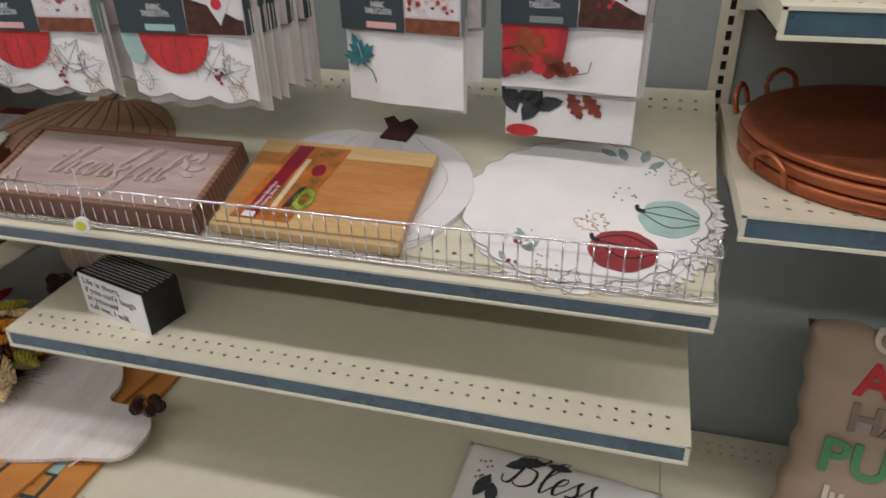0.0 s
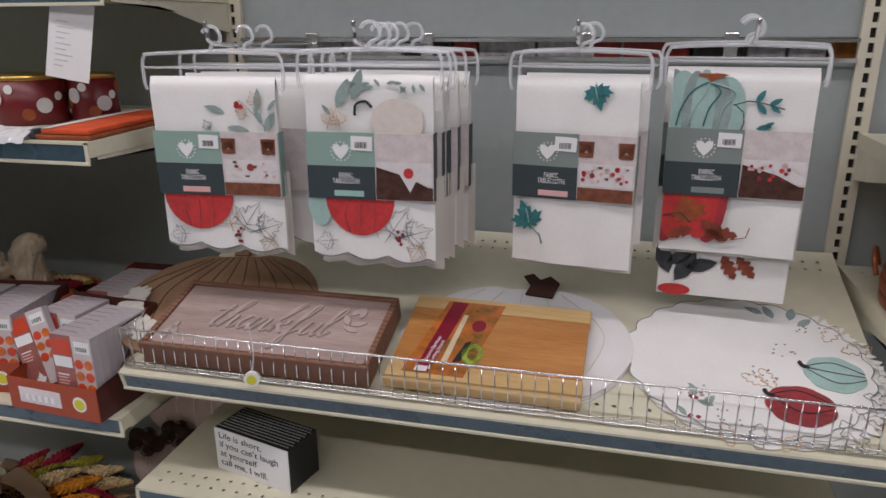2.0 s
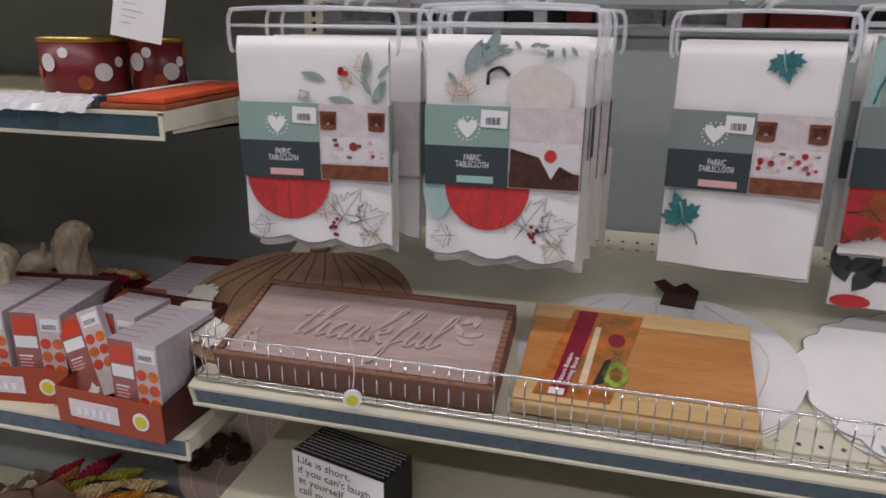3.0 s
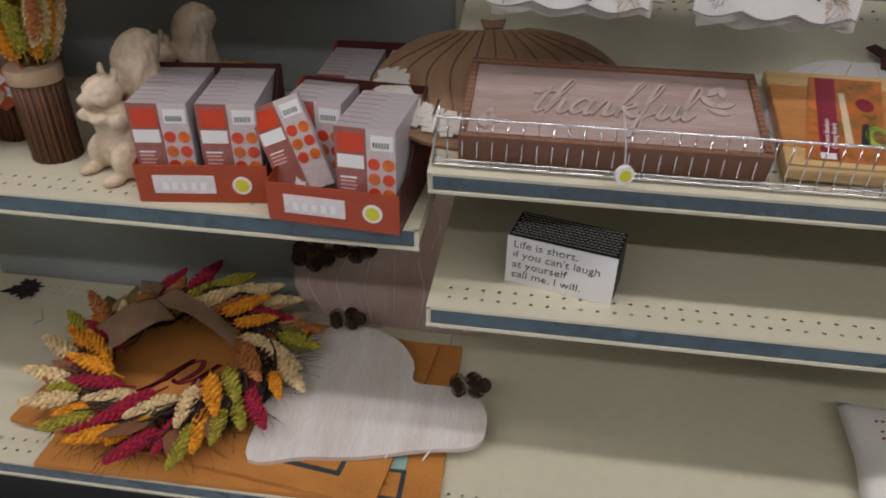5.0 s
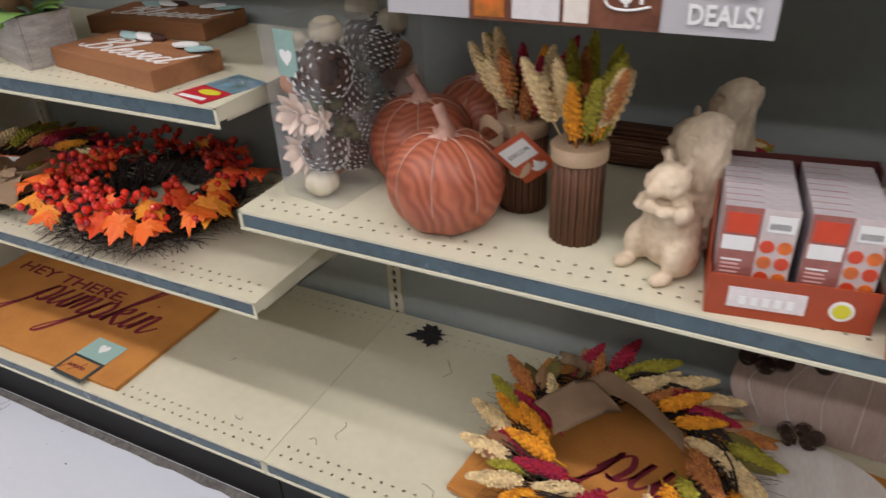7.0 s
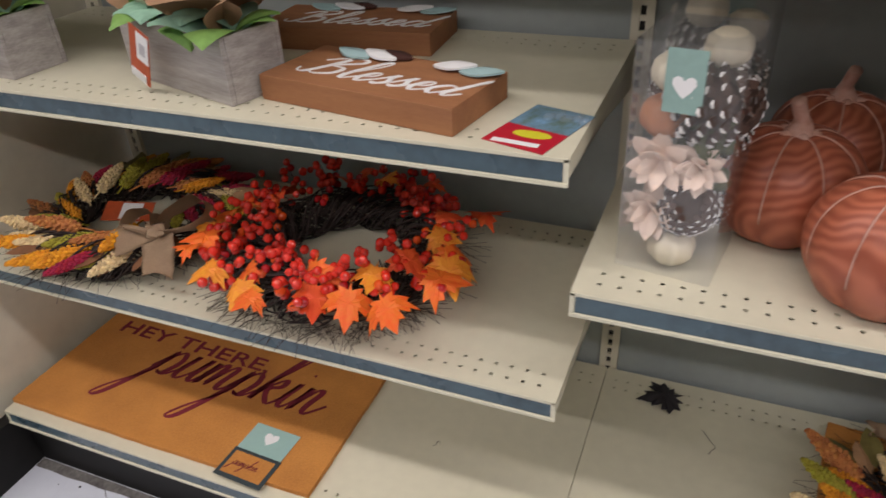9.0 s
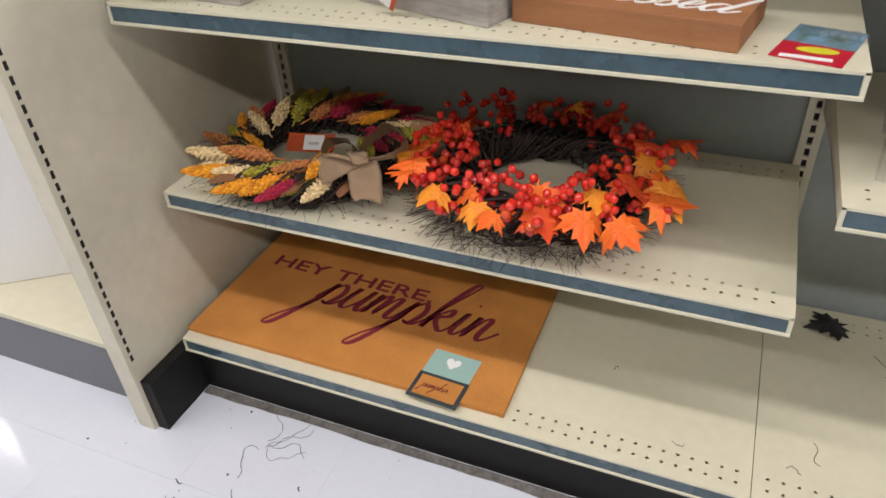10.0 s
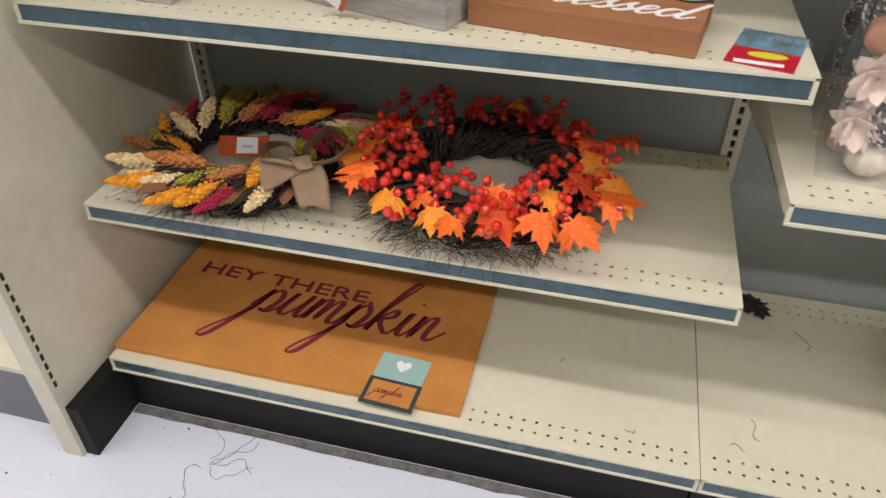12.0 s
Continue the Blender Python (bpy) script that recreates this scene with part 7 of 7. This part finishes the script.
def berry_wreath(m):
    rr_ = random.Random(77)
    ob = thing("berry_wreath", m, "twig wreath of glossy red berries and orange maple leaves", "wreath", "autumn wreaths")
    R = 0.255
    bm = bmesh.new()
    twig_ring(bm, R * 0.62, 0.050, 320, 5, 0.040)
    part("twig_ring", bm, TWIG, ob, "dark twig ring")["kind"] = "stuff"
    bm = bmesh.new()
    wisps(bm, R * 0.76, 330, 6, reach=0.075)
    for k in range(170):
        a = rr_.uniform(3.5, 5.9)
        p = Vector((R * 0.80 * math.cos(a), R * 0.80 * math.sin(a), 0.004 + 0.02 * rr_.random()))
        b_ = a + rr_.uniform(-1.5, 1.5)
        tube(bm, [p, p + Vector((math.cos(b_), math.sin(b_), 0.05)) * 0.03, p + Vector((math.cos(b_), math.sin(b_), 0.0)) * rr_.uniform(0.04, 0.07)], 0.0005, 3)
    part("twig_tangle", bm, TWIG, ob)["kind"] = "stuff"
    count = 0
    sprigs = 46
    for k in range(sprigs):
        a = 2 * math.pi * (k + 0.5 * rr_.random()) / sprigs
        front = 0.5 - 0.5 * math.sin(a)
        rb = R * rr_.choice((0.48, 0.62, 0.78))
        base = Vector((rb * math.cos(a), rb * math.sin(a), 0.058))
        out = a + rr_.uniform(-0.9, 0.9)
        d = Vector((math.cos(out), math.sin(out), rr_.uniform(0.15, 0.75) + 0.08 * (1 - front))).normalized()
        L = rr_.uniform(0.045, 0.090)
        bm = bmesh.new()
        tip = base + d * L
        tube(bm, [base, base + d * L * 0.5 + Vector((0, 0, 0.005)), tip], 0.0011, 4)
        part("berry_stalk", bm, TWIG, ob)
        for j in range(6):
            if count >= 296:
                break
            t = 0.25 + 0.15 * j
            q = base + d * L * t + Vector((rr_.uniform(-1, 1), rr_.uniform(-1, 1), rr_.uniform(-0.3, 1))) * 0.014
            o = new("berry", BERRY[rr_.choice((0, 0, 0, 1, 1, 2)) if front > 0.35 else rr_.choice((0, 0, 2))])
            o.parent = ob
            s = rr_.uniform(0.0074, 0.0098)
            o.matrix_local = Matrix.Translation(q) @ Matrix.Diagonal((s, s, s, 1))
            count += 1
    bm = bmesh.new()
    for k in range(150):
        a = rr_.uniform(3.2, 6.2) if k % 2 else rr_.uniform(0, 6.28)
        rad = R * rr_.uniform(0.44, 0.92)
        blob(bm, (rad * math.cos(a), rad * math.sin(a), rr_.uniform(0.095, 0.142) - 0.04 * abs(rad / R - 0.65)), rr_.uniform(0.007, 0.0095), 8)
    part("berry_fill", bm, BERRY_M[0], ob, "small red berries")["kind"] = "stuff"
    # leaves: (angle, share of the radius, size, kind), large at the front and the east side, few behind
    spread = ((192, .78, 1.0, 0), (205, .86, .9, 1), (180, .66, .95, 1), (218, .80, 1.15, 3), (226, .95, .85, 0), (168, .80, 1.0, 2), (240, .88, 1.0, 1), (252, .70, .8, 3),
              (262, .92, .95, 1), (270, 1.0, .8, 0), (284, .56, 1.35, 0), (290, .74, 1.2, 2), (302, .90, 1.15, 3), (312, .98, 1.2, 0), (318, .70, 1.0, 1), (330, .92, 1.25, 0),
              (338, .70, 1.1, 2), (348, .92, 1.35, 1), (358, .80, 1.2, 0), (8, .66, 1.0, 1), (16, .90, 1.15, 2), (26, .66, .9, 4), (84, .48, .8, 1), (100, .74, 1.0, 4), (126, .70, 1.0, 4), (146, .72, 1.0, 2), (60, .74, .9, 4))
    for deg, share, size, kind in spread:
        a = radians(deg + rr_.uniform(-4, 4))
        o = new("maple_leaf", LEAVES[kind])
        o.parent = ob
        front = 0.5 - 0.5 * math.sin(a)
        s = size * 0.98
        o.matrix_local = pose(R * share * math.cos(a), R * share * math.sin(a), 0.096 + 0.030 * rr_.random()) @ pose(0, 0, 0, 0, 0, deg - 90 + rr_.uniform(-45, 45)) @ pose(0, 0, 0, rr_.uniform(-30, 4) - 12 * front, rr_.uniform(-25, 25), 0) @ Matrix.Diagonal((s, s, s, 1))
    return ob


berry_wreath(pose(0.748, -0.282, ZM + 0.001))

# planter boxes with foliage
GREYWOOD = mat("weathered_grey_wood", (0.44, 0.41, 0.385), second=(0.27, 0.245, 0.225), rough=0.85, vary=0.05, scale=8, fine=45, stretch=(0.8, 2.5, 9), bump=0.35, bump_scale=60)
SAGE_L = mat("sage_leaf", (0.26, 0.46, 0.33), rough=0.7, vary=0.15, scale=25)
GREEN_LF = mat("green_leaf", (0.18, 0.34, 0.08), rough=0.65, vary=0.2, scale=25)
KRAFT = mat("kraft_leaf", (0.33, 0.19, 0.105), rough=0.85, vary=0.15, scale=25)
CREAMB = mat("cream_berry", (0.55, 0.58, 0.48), rough=0.6, vary=0.1)
PALEG = mat("pale_green_gourd", (0.42, 0.47, 0.32), rough=0.6, vary=0.1, scale=20)


def planter(m, seed):
    rr_ = random.Random(seed)
    ob = thing("planter_box", m, "weathered grey wooden planter with green foliage and tag", "planter", "planter boxes")
    w, d, h, t = 0.268, 0.105, 0.100, 0.008
    for nm, a in (("front_board", (0, 0, 0, w, t, h)), ("back_board", (0, d - t, 0, w, d, h)), ("end_board", (0, t + 0.0004, 0, t, d - t - 0.0004, h)), ("end_board", (w - t, t + 0.0004, 0, w, d - t - 0.0004, h)), ("bottom_board", (t, t, 0.002, w - t, d - t, 0.01))):
        part(nm, boxes(a, bevel=0.0012), GREYWOOD, ob)
    part("moss_fill", boxes((t, t, 0.06, w - t, d - t, 0.088)), MOSS, ob)
    def lf(q, s, turn, lean, mm, wide=1.5):
        bm = bmesh.new()
        grid_sheet(bm, 6, 8, lambda u, v: ((u - 0.5) * s * 0.62 * wide * math.sin(math.pi * min(1, 0.06 + 0.94 * v) ** 0.8) , s * v, 0.22 * s * math.sin(v * 2.2) - 0.25 * s * (u - 0.5) ** 2 - 0.35 * s * v * v))
        o = part("foliage_leaf", bm, mm, ob, smooth=True)
        o.matrix_local = pose(*q, 0, 0, turn) @ pose(0, 0, 0, lean, 0, 0)
    for k in range(26):
        q = (0.02 + (w - 0.04) * rr_.random(), 0.02 + (d - 0.04) * rr_.random(), 0.092)
        lf(q, rr_.uniform(0.06, 0.095), rr_.uniform(0, 360), rr_.uniform(12, 62), rr_.choice((SAGE_L, SAGE_L, GREEN_LF, GREEN_LF)))
    for k in range(5):
        lf((0.05 + 0.16 * rr_.random(), 0.03, 0.096), 0.08, 180 + rr_.uniform(-70, 70), rr_.uniform(-5, 25), rr_.choice((SAGE_L, GREEN_LF)))
    for q, s, tn in (((0.20, 0.04, 0.10), 0.13, 200), ((0.22, 0.05, 0.10), 0.13, 285), ((0.02, 0.05, 0.095), 0.10, 110), ((0.18, 0.06, 0.11), 0.12, 20)):
        lf(q, s, tn, 38, KRAFT, 1.9)
    for k in range(22):
        bm = bmesh.new()
        blob(bm, (0.085 + 0.05 * rr_.random(), 0.012 + 0.05 * rr_.random(), 0.105 + 0.035 * rr_.random()), 0.007, 8)
        part("cream_berry", bm, CREAMB, ob)
    for q, r in (((0.045, 0.05, 0.125), 0.034), ((0.135, 0.065, 0.14), 0.036), ((0.20, 0.055, 0.135), 0.034)):
        bm = bmesh.new()
        lathe(bm, [(0.001, -r * 0.7), (r * 0.8, -r * 0.55), (r, 0), (r * 0.85, r * 0.5), (r * 0.4, r * 0.75), (0.001, r * 0.66)], 32, center=q, lobes=8, depth=0.12)
        part("small_gourd", bm, PALEG, ob)
    tg = part("tag", boxes((-0.016, -0.0006, -0.046, 0.016, 0.0006, 0.046)), TAGO, ob, "orange and white price tag")
    tg.matrix_local = pose(0.118, -0.040, 0.062, 10, 30, 8) @ Matrix.Diagonal((1.25, 1, 1.1, 1))
    part("white_panel", boxes((-0.004, -0.0015, -0.006, 0.015, -0.0008, 0.042)), WHITE, tg)
    part("white_tip", boxes((-0.015, -0.0015, -0.045, 0.010, -0.0008, -0.030)), WHITE, tg)
    part("text_bar", boxes((0.001, -0.0019, 0.006, 0.010, -0.0016, 0.026)), GREYP, tg)
    return ob


pl1 = planter(pose(0.457, -0.386, ZU, 0, 0, -17), 9)
copy_thing(pl1, pose(0.004, -0.436, ZU, 0, 0, -5))

# carved word signs
TAN = mat("tan_wood_sign", (0.35, 0.155, 0.065), second=(0.27, 0.11, 0.045), rough=0.7, vary=0.06, scale=10, fine=120, stretch=(0.5, 5, 5))
LTEAL = mat("pale_teal_felt", (0.34, 0.50, 0.50), rough=0.9, vary=0.05)


def blessed(m):
    ob = thing("word_sign", m, "tan wooden block sign with white script blessed", "wall sign", "blessed signs")
    w, d, h = 0.326, 0.152, 0.038
    part("block", boxes((0, 0, 0, w, d, h), bevel=0.0012), TAN, ob)
    bm = bmesh.new()
    script_word(bm, "Blessed", 0.038, 0.0030, 0.0012)
    bmesh.ops.transform(bm, matrix=pose(0.050, 0.036, h) @ Matrix.Diagonal((1.38, 0.95, 1, 1)), verts=bm.verts)
    part("lettering", bm, WHITE, ob, "white script lettering")
    for k, mm in enumerate((LTEAL, WHITE, BROWN, WHITE, LTEAL)):
        bm = bmesh.new()
        slab(bm, [(p.x, p.y) for p in spline([(a * 0.085, b * 0.066, 0) for a, b in LENS], 3, True)], 0, 0.003, m=pose(0.085 + 0.046 * k + (0.028 if k < 2 else 0), 0.128 - 0.006 * abs(k - 2) + 0.01 * (k == 2), h + 0.002 + 0.0012 * (k % 2), 3, 0, 78 if k < 2 else -78 if k > 2 else 90), dome=0.003)
        part("felt_leaf", bm, mm, ob, "felt leaf")
    return ob


b1 = blessed(pose(0.738, -0.424, ZU, 0, 0, -9.5))
copy_thing(b1, pose(0.58, -0.205, ZU, 0, 0, 4))

# blister card of hooks
CARDR = mat("red_card", (0.48, 0.012, 0.03), rough=0.35, vary=0.06)
CARDB = mat("blue_photo_card", (0.16, 0.30, 0.46), second=(0.08, 0.12, 0.06), rough=0.35, vary=0.1, scale=40)
cd_ = thing("hook_card", pose(1.096, -0.472, ZU, 0, 0, -7), "red and blue product card with clear plastic blister", "product card")
part("card", boxes((0, 0, 0, 0.088, 0.058, 0.001)), CARDR, cd_).matrix_local = Matrix(((1, 0.32, 0, 0), (0, 1, 0, 0), (0, 0, 1, 0), (0, 0, 0, 1)))
part("photo_half", boxes((0, 0.0582, 0, 0.088, 0.128, 0.001)), CARDB, cd_).matrix_local = Matrix(((1, 0.32, 0, 0), (0, 1, 0, 0), (0, 0, 1, 0), (0, 0, 0, 1)))
bm = bmesh.new()
slab(bm, circle(0.026, 24, 0.054, 0.034, ry=0.011), 0.0012, 0.0016)
part("yellow_oval", bm, YELLOW, cd_)
part("white_edge", boxes((0.012, -0.0005, 0.0012, 0.075, 0.010, 0.0016)), WHITE, cd_)
for k in range(5):
    bm = bmesh.new()
    blob(bm, (0.055 + 0.012 * k, 0.088 + 0.008 * (k % 2), 0.005), (0.008, 0.012, 0.005), 10)
    o = part("blister", bm, FILM, cd_, "clear plastic hook")

# ---- lint, hairs and grit on floor and decks ----
LINT = mat("dark_lint", (0.03, 0.028, 0.03), rough=0.9, vary=0.3)
rr = random.Random(41)


def lint(x, y, z, size, seed, thick=0.0007):
    r2 = random.Random(seed)
    bm = bmesh.new()
    pts, p, a = [], Vector((0, 0, 0.0008)), r2.random() * 6.28
    for k in range(7):
        pts.append(p.copy())
        a += r2.uniform(-1.3, 1.3)
        p += Vector((math.cos(a), math.sin(a), 0)) * size / 5
    tube(bm, spline(pts, 4), thick, 4)
    return solid("lint_strand", bm, LINT, pose(x, y, z), "thin dark lint strand on the floor", "lint", "floor lint")


for k in range(6):
    lint(0.225 + 0.03 * rr.random(), -0.64 - 0.04 * rr.random(), FZ + 0.0006, 0.10, 100 + k, 0.0005)
for k in range(34):
    lint(rr.uniform(-0.1, 2.6), rr.uniform(-1.15, -0.64), FZ + 0.0006, rr.choice((0.012, 0.02, 0.03, 0.06)), 200 + k, rr.choice((0.0006, 0.0008, 0.0012)))
for x, y, s in ((1.33, -0.47, 0.05), (1.30, -0.50, 0.03), (1.10, -0.50, 0.025), (1.55, -0.50, 0.05), (1.45, -0.2, 0.06), (0.95, -0.35, 0.02), (1.62, -0.15, 0.04)):
    lint(x, y, 0.2426, s, int(x * 977), 0.0005)
bm = bmesh.new()
for k in range(160):
    x, y = rr.uniform(-0.2, 3.6), rr.uniform(-1.4, -0.56)
    s = rr.choice((0.0008, 0.001, 0.0014, 0.0026))
    bmesh.ops.create_icosphere(bm, subdivisions=1, radius=s, matrix=Matrix.Translation((x, y, FZ + s * 0.5)))
solid("floor_grit", bm, LINT, Matrix(), "dark grit specks scattered on the floor", "grit", kind="stuff")

# dirt and the shade at the kick plate's foot, in one dark strip
GRIME_SHADE = mat("grime_and_shade", (0.15, 0.14, 0.13), second=(0.07, 0.065, 0.06), rough=0.9, vary=0.2, scale=30, fine=120)
rg2 = random.Random(8)
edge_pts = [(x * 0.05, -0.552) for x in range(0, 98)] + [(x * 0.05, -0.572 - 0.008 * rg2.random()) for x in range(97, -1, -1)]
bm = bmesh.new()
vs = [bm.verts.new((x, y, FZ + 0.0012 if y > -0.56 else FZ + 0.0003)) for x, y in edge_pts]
for k in range(97):
    bm.faces.new((vs[k], vs[k + 1], vs[194 - k], vs[195 - k]))
bmesh.ops.recalc_face_normals(bm, faces=bm.faces)
solid("grime_and_shade", bm, GRIME_SHADE, Matrix(), "grey line of dust and painted shade along the kick plate", "dust", kind="stuff")

# ---- floor tiles ----
TS = 0.3048
tile_bm = bmesh.new()
box(tile_bm, 0.00015, 0.00015, -0.0035, TS - 0.00015, TS - 0.00015, 0.0)
tile_me = bpy.data.meshes.new("tile")
tile_bm.to_mesh(tile_me)
tile_bm.free()
tile_me.materials.append(FLOOR)
for i in range(-5, 20):
    for j in range(-10, 1):
        o = new("tile", tile_me)
        o.parent = floor
        o.location = (i * TS + 0.11, j * TS - 0.20, FZ)
rest = bmesh.new()
for a in ((-9, -12, FZ - 0.0035, -5 * TS + 0.11, 6, FZ - 0.0002), (20 * TS + 0.11, -12, FZ - 0.0035, 13, 6, FZ - 0.0002), (-5 * TS + 0.11, -12, FZ - 0.0035, 20 * TS + 0.11, -10 * TS - 0.20, FZ - 0.0002), (-5 * TS + 0.11, TS - 0.20, FZ - 0.0035, 20 * TS + 0.11, 6, FZ - 0.0002)):
    box(rest, *a)
part("far_tiles", rest, FLOOR, floor)["kind"] = "stuff"
